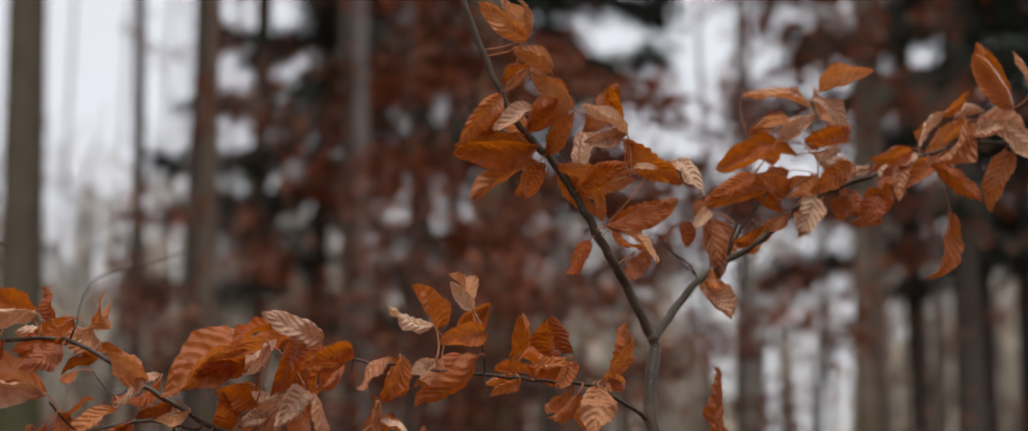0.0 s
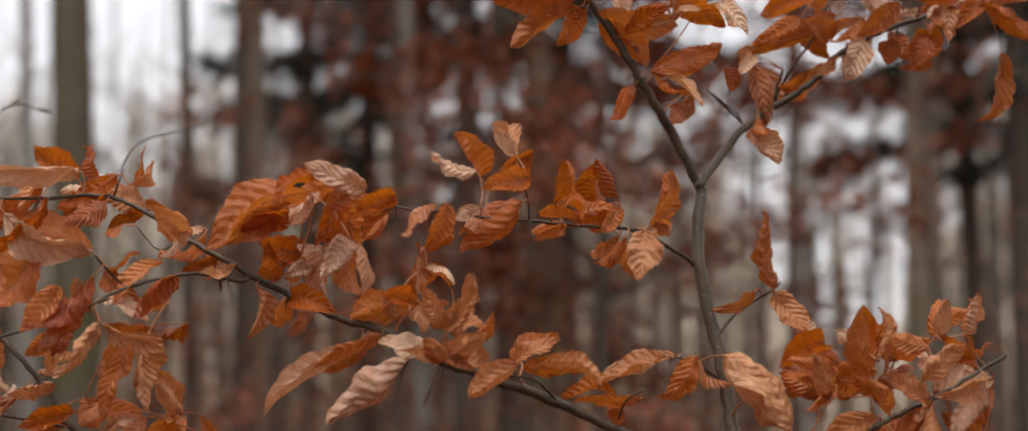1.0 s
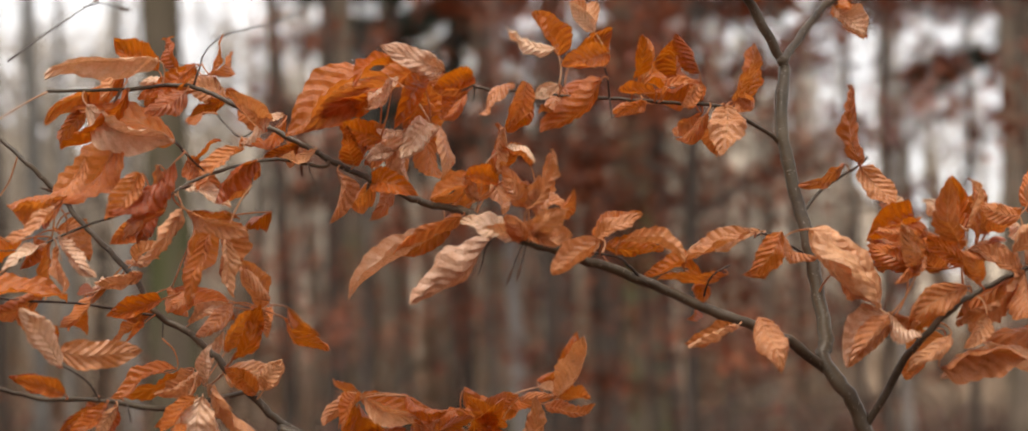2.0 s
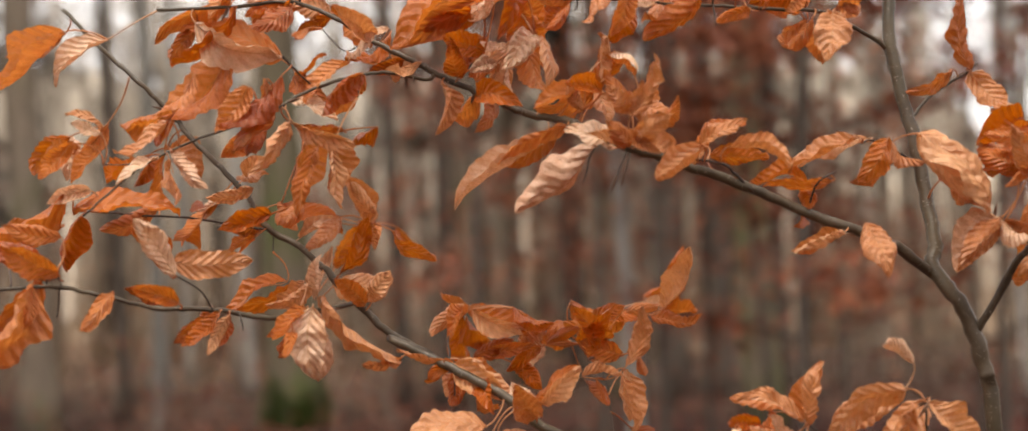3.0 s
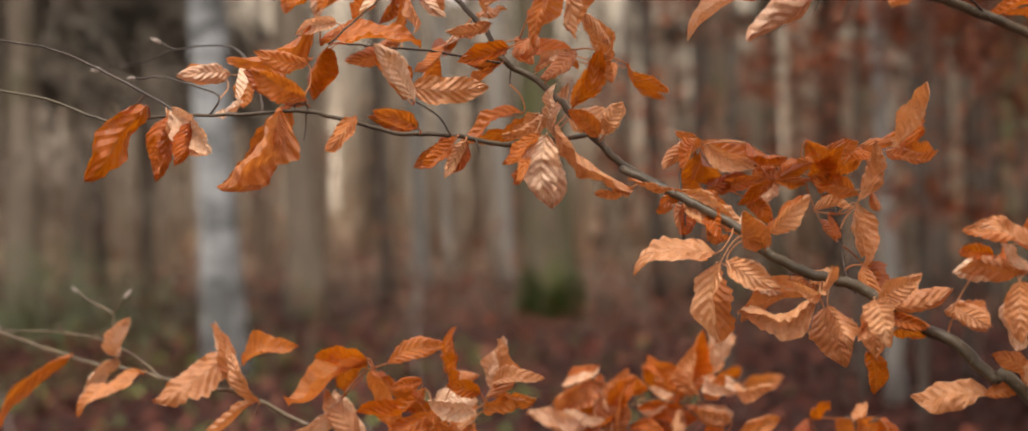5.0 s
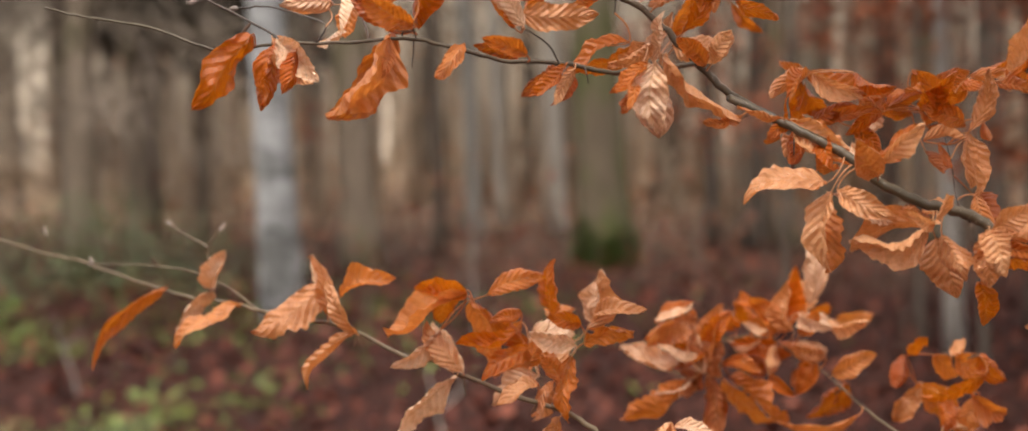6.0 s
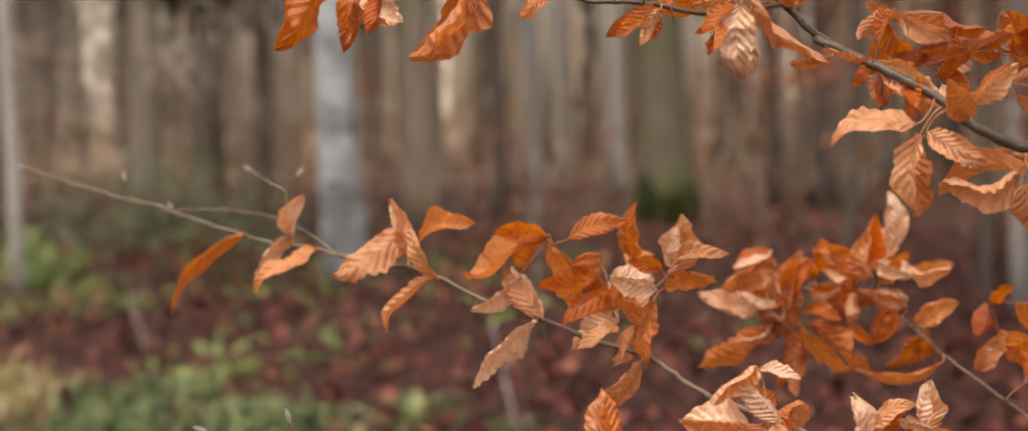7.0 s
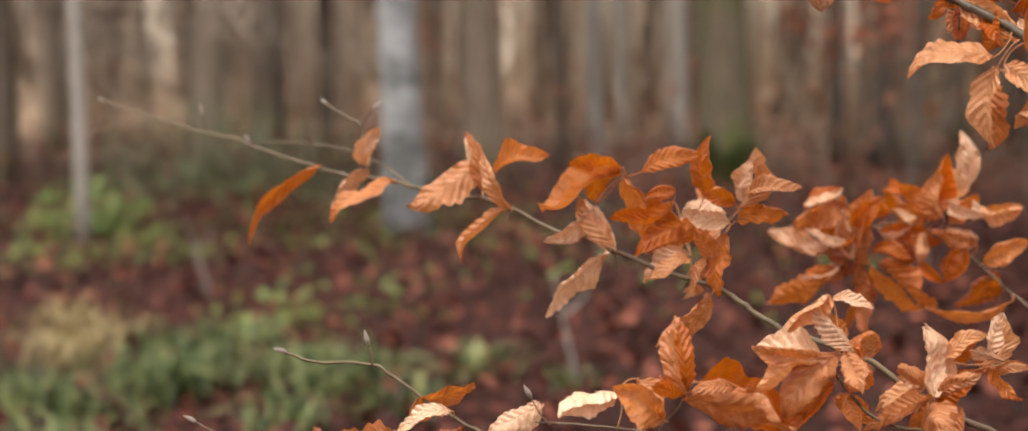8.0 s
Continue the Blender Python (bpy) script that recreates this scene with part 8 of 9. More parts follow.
leaf(b, (0.492, 1.611, 1.487), (0.471, 1.615, 1.505), (0.439, 1.582, 1.488), 0.033, 49, 0.07, -31, 1, 937)
leaf(b, (0.492, 1.611, 1.487), (0.487, 1.607, 1.516), (0.481, 1.644, 1.531), 0.025, -40, -0.08, -27, 3, 135)
leaf(b, (0.590, 1.611, 1.503), (0.585, 1.618, 1.525), (0.582, 1.589, 1.555), 0.028, -55, 0.05, -14, 1, 967)
leaf(b, (0.555, 1.588, 1.476), (0.582, 1.633, 1.443), (0.596, 1.608, 1.413), 0.031, -12, 0.06, 38, 1, 783)
leaf(b, (0.587, 1.596, 1.436), (0.595, 1.618, 1.415), (0.517, 1.629, 1.414), 0.038, -51, 0.12, -16, 1, 571)
leaf(b, (0.587, 1.596, 1.436), (0.543, 1.599, 1.397), (0.475, 1.610, 1.381), 0.034, -30, 0.07, -31, 3, 578)
b = branch(sapling, 'twig', [(0.454, 1.590, 1.413), (0.427, 1.600, 1.435), (0.428, 1.600, 1.425), (0.429, 1.600, 1.415)], 0.0009, 0.0005)
leaf(b, (0.427, 1.600, 1.435), (0.430, 1.595, 1.436), (0.390, 1.584, 1.392), 0.037, -35, 0.15, -9, 3, 410)
bud(b, (0.427, 1.600, 1.435), (0.10, -0.30, 0.75), 0.015, True)
leaf(b, (0.427, 1.600, 1.435), (0.420, 1.587, 1.440), (0.364, 1.578, 1.505), 0.054, -49, 0.16, 11, 2, 552)
leaf(b, (0.420, 1.587, 1.440), (0.427, 1.578, 1.433), (0.443, 1.547, 1.416), 0.017, 37, -0.09, -18, 3, 653)
b = branch(sapling, 'twig', [(0.462, 1.633, 0.810), (0.463, 1.633, 0.800), (0.463, 1.617, 0.976), (0.462, 1.600, 1.151), (0.388, 1.585, 1.212), (0.358, 1.570, 1.251), (0.355, 1.560, 1.268), (0.355, 1.560, 1.289)], 0.0016, 0.0009)
leaf(b, (0.355, 1.560, 1.289), (0.338, 1.551, 1.301), (0.275, 1.559, 1.263), 0.041, 41, -0.15, 22, 2, 568)
leaf(b, (0.355, 1.560, 1.289), (0.344, 1.548, 1.289), (0.310, 1.550, 1.234), 0.035, 49, 0.06, -30, 2, 605)
leaf(b, (0.338, 1.551, 1.301), (0.345, 1.547, 1.320), (0.317, 1.516, 1.338), 0.016, 31, -0.16, -22, 3, 901)
leaf(b, (0.355, 1.560, 1.289), (0.356, 1.551, 1.289), (0.396, 1.548, 1.256), 0.032, 28, -0.05, 28, 2, 110)
bud(b, (0.356, 1.551, 1.289), (-1.06, -0.20, -1.33), 0.015, True)
leaf(b, (0.356, 1.551, 1.289), (0.358, 1.580, 1.288), (0.317, 1.580, 1.228), 0.049, -45, 0.12, -26, 2, 330)
bud(b, (0.355, 1.560, 1.289), (-1.12, -0.28, -0.48), 0.015, True)
leaf(b, (0.355, 1.560, 1.289), (0.347, 1.597, 1.298), (0.282, 1.591, 1.262), 0.046, -30, -0.11, 38, 2, 912)
b = branch(sapling, 'twig', [(0.358, 1.570, 1.251), (0.324, 1.570, 1.236), (0.275, 1.570, 1.248), (0.273, 1.570, 1.264), (0.261, 1.570, 1.275)], 0.0013, 0.0007)
leaf(b, (0.225, 1.578, 1.274), (0.194, 1.562, 1.234), (0.217, 1.524, 1.221), 0.025, 0, 0.07, -17, 2, 494)
leaf(b, (0.253, 1.561, 1.262), (0.243, 1.556, 1.254), (0.243, 1.539, 1.205), 0.036, -2, 0.12, 30, 2, 531)
leaf(b, (0.263, 1.570, 1.274), (0.261, 1.554, 1.274), (0.272, 1.542, 1.325), 0.028, 54, 0.13, 34, 2, 642)
leaf(b, (0.261, 1.570, 1.275), (0.257, 1.559, 1.277), (0.204, 1.542, 1.297), 0.030, -51, 0.12, 41, 2, 679)
leaf(b, (0.263, 1.570, 1.274), (0.253, 1.564, 1.261), (0.196, 1.562, 1.262), 0.031, 47, -0.09, 18, 2, 716)
leaf(b, (0.263, 1.570, 1.274), (0.253, 1.561, 1.262), (0.229, 1.550, 1.284), 0.017, -44, -0.13, 24, 3, 753)
leaf(b, (0.305, 1.570, 1.238), (0.303, 1.564, 1.242), (0.279, 1.554, 1.254), 0.022, 1, 0.15, 32, 2, 790)
leaf(b, (0.298, 1.570, 1.240), (0.299, 1.561, 1.238), (0.301, 1.543, 1.202), 0.029, -3, -0.07, 29, 2, 827)
leaf(b, (0.298, 1.570, 1.240), (0.294, 1.559, 1.235), (0.255, 1.529, 1.242), 0.020, -39, -0.14, 40, 2, 864)
leaf(b, (0.253, 1.564, 1.261), (0.225, 1.578, 1.274), (0.197, 1.545, 1.277), 0.015, -2, -0.07, 18, 1, 938)
leaf(b, (0.261, 1.570, 1.275), (0.263, 1.599, 1.279), (0.204, 1.608, 1.295), 0.03, -53, 0.06, 33, 1, 736)
bud(b, (0.261, 1.570, 1.275), (0.26, -0.14, 1.46), 0.015, True)
leaf(b, (0.261, 1.570, 1.275), (0.265, 1.594, 1.273), (0.279, 1.597, 1.324), 0.023, 45, 0.09, 9, 2, 654)
bud(b, (0.261, 1.570, 1.275), (-0.75, -0.16, 0.45), 0.015, True)
leaf(b, (0.261, 1.570, 1.275), (0.249, 1.592, 1.263), (0.194, 1.594, 1.260), 0.034, -45, 0.13, -26, 3, 144)
leaf(b, (0.261, 1.570, 1.275), (0.241, 1.618, 1.281), (0.232, 1.649, 1.251), 0.027, 39, -0.05, -14, 1, 613)
leaf(b, (0.263, 1.599, 1.279), (0.237, 1.601, 1.285), (0.252, 1.571, 1.261), 0.018, 44, -0.07, -10, 1, 144)
leaf(b, (0.241, 1.618, 1.281), (0.251, 1.630, 1.245), (0.247, 1.622, 1.193), 0.039, -19, 0.1, -21, 3, 243)
leaf(b, (0.251, 1.630, 1.245), (0.267, 1.647, 1.244), (0.292, 1.681, 1.225), 0.021, 46, 0.16, -9, 2, 907)
sapling_low = thing("beech_sapling", (0.47, 1.80, 0.0), "low-spreading beech sapling with dry orange-brown leaves and bare tips", "sapling", "beech saplings")
b = branch(sapling_low, 'stem', [(0.470, 1.800, -0.030), (0.440, 1.790, 0.400), (0.400, 1.760, 0.750), (0.350, 1.740, 0.980)], 0.0075, 0.0045)
b = branch(sapling_low, 'branch', [(0.403, 1.763, 0.720), (0.239, 1.691, 0.825), (0.074, 1.620, 0.929), (0.010, 1.640, 0.954), (-0.018, 1.650, 0.963), (-0.050, 1.660, 0.976), (-0.072, 1.670, 0.988), (-0.099, 1.680, 1.005), (-0.142, 1.700, 1.017), (-0.189, 1.740, 1.024), (-0.193, 1.750, 1.025), (-0.216, 1.760, 1.035), (-0.239, 1.770, 1.050), (-0.267, 1.780, 1.059), (-0.308, 1.790, 1.068), (-0.343, 1.800, 1.080), (-0.366, 1.800, 1.088), (-0.379, 1.800, 1.098), (-0.426, 1.810, 1.105), (-0.477, 1.820, 1.126), (-0.518, 1.840, 1.135), (-0.568, 1.860, 1.139), (-0.612, 1.880, 1.145), (-0.665, 1.930, 1.149), (-0.725, 1.970, 1.151), (-0.778, 2.000, 1.160), (-0.871, 2.050, 1.178), (-0.901, 2.060, 1.187), (-0.959, 2.080, 1.196), (-1.052, 2.120, 1.214), (-1.115, 2.150, 1.228), (-1.142, 2.160, 1.234)], 0.0030, 0.0017)
leaf(b, (-0.762, 1.991, 1.157), (-0.757, 1.975, 1.161), (-0.829, 1.936, 1.071), 0.031, 61, -0.17, 40, 1, 987)
leaf(b, (-0.637, 1.904, 1.147), (-0.632, 1.888, 1.150), (-0.695, 1.860, 1.105), 0.043, -50, 0.12, 19, 1, 64)
leaf(b, (-0.512, 1.829, 1.145), (-0.513, 1.837, 1.172), (-0.588, 1.809, 1.127), 0.047, -24, 0.06, -18, 2, 138)
leaf(b, (-0.518, 1.840, 1.135), (-0.512, 1.829, 1.145), (-0.531, 1.826, 1.205), 0.032, -61, 0.06, 32, 2, 175)
leaf(b, (-0.477, 1.820, 1.126), (-0.475, 1.807, 1.128), (-0.503, 1.802, 1.186), 0.034, 26, 0.14, 37, 2, 212)
leaf(b, (-0.512, 1.829, 1.145), (-0.497, 1.826, 1.164), (-0.438, 1.827, 1.183), 0.031, 42, 0.10, 21, 1, 249)
leaf(b, (-0.483, 1.822, 1.128), (-0.482, 1.813, 1.127), (-0.524, 1.795, 1.071), 0.026, -52, 0.10, 39, 2, 286)
leaf(b, (-0.352, 1.802, 1.162), (-0.357, 1.795, 1.172), (-0.434, 1.773, 1.132), 0.046, -57, -0.08, 24, 1, 323)
leaf(b, (-0.385, 1.800, 1.132), (-0.357, 1.798, 1.167), (-0.404, 1.773, 1.177), 0.027, -21, -0.11, 24, 1, 360)
leaf(b, (-0.352, 1.802, 1.162), (-0.335, 1.797, 1.168), (-0.276, 1.809, 1.186), 0.033, 27, 0.09, 31, 1, 397)
leaf(b, (-0.284, 1.784, 1.117), (-0.270, 1.788, 1.147), (-0.262, 1.770, 1.205), 0.030, 48, 0.13, -28, 1, 434)
leaf(b, (-0.236, 1.781, 1.123), (-0.232, 1.774, 1.136), (-0.216, 1.762, 1.194), 0.031, 47, -0.13, -33, 2, 471)
leaf(b, (-0.232, 1.774, 1.136), (-0.224, 1.779, 1.146), (-0.171, 1.751, 1.158), 0.027, 46, 0.15, 31, 2, 508)
leaf(b, (-0.248, 1.776, 1.110), (-0.236, 1.781, 1.123), (-0.184, 1.753, 1.131), 0.026, -43, -0.12, 22, 1, 545)
leaf(b, (-0.248, 1.776, 1.110), (-0.244, 1.777, 1.121), (-0.286, 1.757, 1.135), 0.030, 3, -0.11, 28, 3, 582)
leaf(b, (-0.394, 1.803, 1.100), (-0.385, 1.800, 1.132), (-0.429, 1.773, 1.097), 0.031, 53, 0.07, 26, 3, 656)
leaf(b, (-0.368, 1.800, 1.089), (-0.367, 1.789, 1.088), (-0.425, 1.767, 1.022), 0.045, 56, -0.09, 16, 3, 693)
leaf(b, (-0.257, 1.768, 1.085), (-0.248, 1.776, 1.110), (-0.250, 1.769, 1.046), 0.034, -31, 0.09, 24, 1, 730)
leaf(b, (-0.287, 1.785, 1.063), (-0.282, 1.772, 1.085), (-0.314, 1.728, 1.068), 0.024, -49, 0.07, 21, 2, 767)
leaf(b, (-0.272, 1.781, 1.060), (-0.263, 1.769, 1.087), (-0.282, 1.748, 1.054), 0.022, -43, 0.08, -33, 2, 804)
leaf(b, (-0.385, 1.800, 1.132), (-0.352, 1.802, 1.162), (-0.328, 1.801, 1.086), 0.042, -41, -0.08, 31, 1, 841)
leaf(b, (-0.292, 1.783, 1.099), (-0.284, 1.784, 1.117), (-0.336, 1.771, 1.085), 0.033, -29, 0.08, -25, 1, 878)
leaf(b, (-0.259, 1.778, 1.057), (-0.258, 1.762, 1.052), (-0.309, 1.745, 1.000), 0.039, 54, 0.05, -18, 2, 915)
leaf(b, (-0.282, 1.772, 1.085), (-0.292, 1.783, 1.099), (-0.268, 1.776, 1.132), 0.026, -4, 0.12, -35, 1, 952)
leaf(b, (-0.267, 1.780, 1.059), (-0.257, 1.768, 1.085), (-0.274, 1.754, 1.115), 0.026, 2, -0.15, 31, 1, 989)
leaf(b, (-0.236, 1.781, 1.123), (-0.240, 1.785, 1.139), (-0.270, 1.767, 1.149), 0.020, -2, 0.12, 14, 1, 29)
leaf(b, (-0.306, 1.791, 1.131), (-0.301, 1.795, 1.150), (-0.325, 1.754, 1.146), 0.022, -5, 0.10, 37, 1, 66)
leaf(b, (-0.292, 1.783, 1.099), (-0.306, 1.791, 1.131), (-0.362, 1.772, 1.121), 0.031, -53, -0.14, 39, 1, 103)
bud(b, (-1.142, 2.160, 1.234), (-0.92, 0.34, 0.20))
bud(b, (-0.477, 1.820, 1.126), (-0.36, -0.34, -1.28), 0.015, True)
bud(b, (-0.477, 1.820, 1.126), (-0.91, -0.08, 1.15), 0.015, True)
leaf(b, (-0.518, 1.840, 1.135), (-0.526, 1.878, 1.147), (-0.541, 1.866, 1.205), 0.027, -62, 0.05, 21, 3, 187)
bud(b, (-0.283, 1.784, 1.063), (-0.44, 0.11, -0.59), 0.015, True)
leaf(b, (-0.283, 1.784, 1.063), (-0.279, 1.834, 1.078), (-0.302, 1.850, 1.034), 0.025, -42, -0.09, -13, 2, 738)
leaf(b, (-0.308, 1.790, 1.068), (-0.293, 1.838, 1.083), (-0.344, 1.850, 1.050), 0.029, -55, 0.05, 30, 3, 940)
leaf(b, (-0.037, 1.656, 0.971), (-0.040, 1.629, 0.985), (-0.067, 1.612, 0.953), 0.027, -29, -0.14, 15, 1, 710)
leaf(b, (-0.040, 1.629, 0.985), (-0.052, 1.636, 0.995), (-0.092, 1.626, 0.970), 0.032, -48, 0.15, 29, 2, 687)
leaf(b, (-0.293, 1.838, 1.083), (-0.314, 1.889, 1.110), (-0.374, 1.898, 1.148), 0.043, 38, 0.11, -34, 0, 483)
leaf(b, (-0.314, 1.889, 1.110), (-0.309, 1.903, 1.116), (-0.353, 1.911, 1.077), 0.04, 21, 0.08, 34, 1, 124)
leaf(b, (-0.293, 1.838, 1.083), (-0.308, 1.880, 1.123), (-0.266, 1.897, 1.118), 0.03, 28, 0.14, 14, 3, 994)
leaf(b, (-0.314, 1.889, 1.110), (-0.323, 1.903, 1.131), (-0.357, 1.934, 1.114), 0.03, 20, 0.13, 18, 0, 386)
leaf(b, (-0.309, 1.903, 1.116), (-0.316, 1.936, 1.117), (-0.279, 1.939, 1.061), 0.045, -47, 0.11, -11, 1, 120)
leaf(b, (-0.309, 1.903, 1.116), (-0.290, 1.901, 1.131), (-0.272, 1.935, 1.142), 0.025, -18, -0.08, -18, 1, 514)
leaf(b, (-0.290, 1.901, 1.131), (-0.288, 1.906, 1.136), (-0.289, 1.901, 1.196), 0.037, 39, 0.16, 38, 0, 798)
leaf(b, (-0.246, 1.884, 1.132), (-0.250, 1.911, 1.122), (-0.203, 1.892, 1.122), 0.031, -36, 0.05, 13, 1, 211)
leaf(b, (-0.267, 1.885, 1.111), (-0.246, 1.884, 1.132), (-0.232, 1.874, 1.188), 0.038, 40, 0.09, -35, 3, 812)
leaf(b, (-0.308, 1.880, 1.123), (-0.267, 1.885, 1.111), (-0.268, 1.862, 1.073), 0.029, -42, 0.15, 21, 2, 543)
leaf(b, (-0.352, 1.802, 1.162), (-0.380, 1.849, 1.165), (-0.405, 1.877, 1.131), 0.032, 48, -0.1, -11, 0, 578)
b = branch(sapling_low, 'branch', [(0.378, 1.751, 0.850), (0.253, 1.876, 0.904), (0.128, 2.000, 0.958), (0.063, 2.050, 0.997), (0.014, 2.080, 1.031), (-0.014, 2.100, 1.054), (-0.051, 2.120, 1.075), (-0.095, 2.120, 1.095), (-0.152, 2.100, 1.088)], 0.0018, 0.0009)
leaf(b, (-0.129, 2.087, 1.067), (-0.140, 2.085, 1.052), (-0.131, 2.093, 1.134), 0.044, 41, 0.07, 33, 2, 140)
leaf(b, (-0.157, 2.081, 1.074), (-0.151, 2.083, 1.055), (-0.163, 2.081, 1.112), 0.031, -8, -0.14, 39, 3, 177)
leaf(b, (-0.157, 2.081, 1.074), (-0.178, 2.080, 1.066), (-0.246, 2.074, 1.085), 0.037, -62, -0.13, 27, 3, 214)
leaf(b, (-0.152, 2.100, 1.088), (-0.157, 2.081, 1.074), (-0.201, 2.064, 1.090), 0.026, -50, -0.12, 40, 3, 251)
leaf(b, (-0.152, 2.089, 1.089), (-0.159, 2.088, 1.119), (-0.216, 2.080, 1.087), 0.035, 17, 0.06, -16, 2, 288)
leaf(b, (-0.159, 2.088, 1.119), (-0.207, 2.088, 1.116), (-0.162, 2.080, 1.136), 0.023, 62, -0.13, 38, 3, 325)
leaf(b, (-0.157, 2.081, 1.074), (-0.162, 2.085, 1.051), (-0.204, 2.065, 1.033), 0.026, -47, -0.08, 34, 3, 362)
leaf(b, (-0.162, 2.085, 1.051), (-0.172, 2.079, 1.048), (-0.244, 2.066, 1.004), 0.045, 55, 0.15, -25, 1, 399)
leaf(b, (-0.129, 2.087, 1.067), (-0.122, 2.097, 1.051), (-0.057, 2.094, 1.000), 0.045, -42, 0.09, -27, 1, 436)
leaf(b, (-0.151, 2.083, 1.055), (-0.140, 2.085, 1.044), (-0.134, 2.076, 0.972), 0.039, -42, -0.05, 23, 0, 473)
leaf(b, (-0.044, 2.111, 1.123), (-0.032, 2.117, 1.132), (-0.035, 2.120, 1.201), 0.037, -19, 0.16, -26, 3, 510)
leaf(b, (-0.061, 2.122, 1.081), (-0.051, 2.111, 1.102), (-0.059, 2.104, 1.157), 0.029, 36, 0.10, 16, 2, 547)
leaf(b, (-0.059, 2.116, 1.111), (-0.044, 2.111, 1.123), (-0.008, 2.075, 1.109), 0.022, -27, 0.15, 36, 3, 584)
leaf(b, (-0.044, 2.111, 1.123), (-0.010, 2.108, 1.116), (0.033, 2.072, 1.117), 0.024, -36, 0.08, 24, 2, 621)
leaf(b, (-0.022, 2.105, 1.059), (-0.015, 2.093, 1.075), (-0.050, 2.058, 1.092), 0.029, -4, -0.09, 30, 2, 658)
leaf(b, (-0.072, 2.123, 1.087), (-0.059, 2.116, 1.111), (-0.101, 2.104, 1.140), 0.031, -2, -0.16, -27, 1, 695)
leaf(b, (-0.010, 2.098, 1.051), (-0.007, 2.080, 1.055), (0.041, 2.074, 1.081), 0.034, 0, 0.06, 31, 1, 732)
leaf(b, (0.024, 2.074, 1.023), (0.020, 2.056, 1.014), (-0.070, 2.054, 1.007), 0.025, 56, 0.12, 17, 1, 769)
leaf(b, (-0.152, 2.100, 1.088), (-0.152, 2.089, 1.089), (-0.119, 2.081, 1.127), 0.031, -4, 0.17, 24, 1, 806)
leaf(b, (-0.089, 2.121, 1.094), (-0.087, 2.115, 1.088), (-0.119, 2.098, 1.085), 0.018, 41, 0.13, 29, 3, 843)
leaf(b, (-0.083, 2.122, 1.092), (-0.080, 2.113, 1.103), (-0.107, 2.077, 1.114), 0.017, -48, -0.13, 17, 3, 880)
leaf(b, (-0.065, 2.115, 1.081), (-0.079, 2.106, 1.051), (-0.049, 2.091, 1.030), 0.022, 4, 0.10, 38, 1, 917)
leaf(b, (-0.056, 2.121, 1.078), (-0.044, 2.107, 1.097), (-0.023, 2.096, 1.128), 0.021, 0, -0.09, -17, 1, 954)
leaf(b, (-0.066, 2.122, 1.084), (-0.065, 2.115, 1.081), (-0.124, 2.113, 1.087), 0.032, -22, 0.10, -23, 1, 991)
leaf(b, (-0.032, 2.111, 1.065), (-0.029, 2.099, 1.068), (-0.049, 2.080, 1.033), 0.031, -2, 0.15, -29, 1, 31)
leaf(b, (-0.137, 2.105, 1.090), (-0.129, 2.087, 1.067), (-0.085, 2.075, 1.058), 0.024, 31, 0.17, 19, 1, 68)
leaf(b, (-0.072, 2.123, 1.087), (-0.073, 2.115, 1.088), (-0.079, 2.097, 1.052), 0.026, 1, 0.13, -33, 2, 105)
bud(b, (0.003, 2.088, 1.040), (-0.93, 0.61, -0.81), 0.015, True)
leaf(b, (0.003, 2.088, 1.040), (0.006, 2.117, 1.042), (-0.002, 2.153, 1.017), 0.027, 15, 0.09, 13, 0, 546)
leaf(b, (-0.118, 2.112, 1.092), (-0.121, 2.147, 1.093), (-0.039, 2.154, 1.085), 0.039, -28, 0.05, 36, 0, 422)
bud(b, (-0.029, 2.108, 1.062), (-0.67, -0.65, -0.58), 0.015, True)
leaf(b, (-0.029, 2.108, 1.062), (-0.024, 2.133, 1.067), (-0.055, 2.112, 1.040), 0.034, 17, -0.15, 18, 0, 402)
leaf(b, (-0.129, 2.108, 1.091), (-0.127, 2.159, 1.085), (-0.095, 2.128, 1.082), 0.019, 53, -0.14, 30, 3, 910)
leaf(b, (-0.118, 2.112, 1.092), (-0.120, 2.142, 1.104), (-0.135, 2.106, 1.122), 0.029, 28, -0.12, 14, 1, 460)
bud(b, (-0.077, 2.120, 1.087), (0.31, -0.10, 0.70), 0.015, True)
leaf(b, (-0.077, 2.120, 1.087), (-0.075, 2.157, 1.097), (-0.050, 2.165, 1.173), 0.039, -41, -0.14, 36, 1, 906)
leaf(b, (-0.118, 2.112, 1.092), (-0.114, 2.137, 1.072), (-0.083, 2.110, 1.053), 0.034, -20, 0.09, -25, 0, 508)
leaf(b, (-0.024, 2.133, 1.067), (-0.014, 2.128, 1.079), (-0.050, 2.101, 1.088), 0.028, -31, -0.08, -16, 3, 300)
leaf(b, (-0.077, 2.122, 1.090), (-0.069, 2.142, 1.102), (-0.104, 2.118, 1.119), 0.034, 17, 0.05, 23, 1, 298)
leaf(b, (-0.059, 2.116, 1.111), (-0.042, 2.119, 1.116), (-0.003, 2.143, 1.106), 0.03, 47, 0.09, 10, 3, 777)
bud(b, (0.089, 2.030, 0.981), (1.18, 0.52, -0.11), 0.015, True)
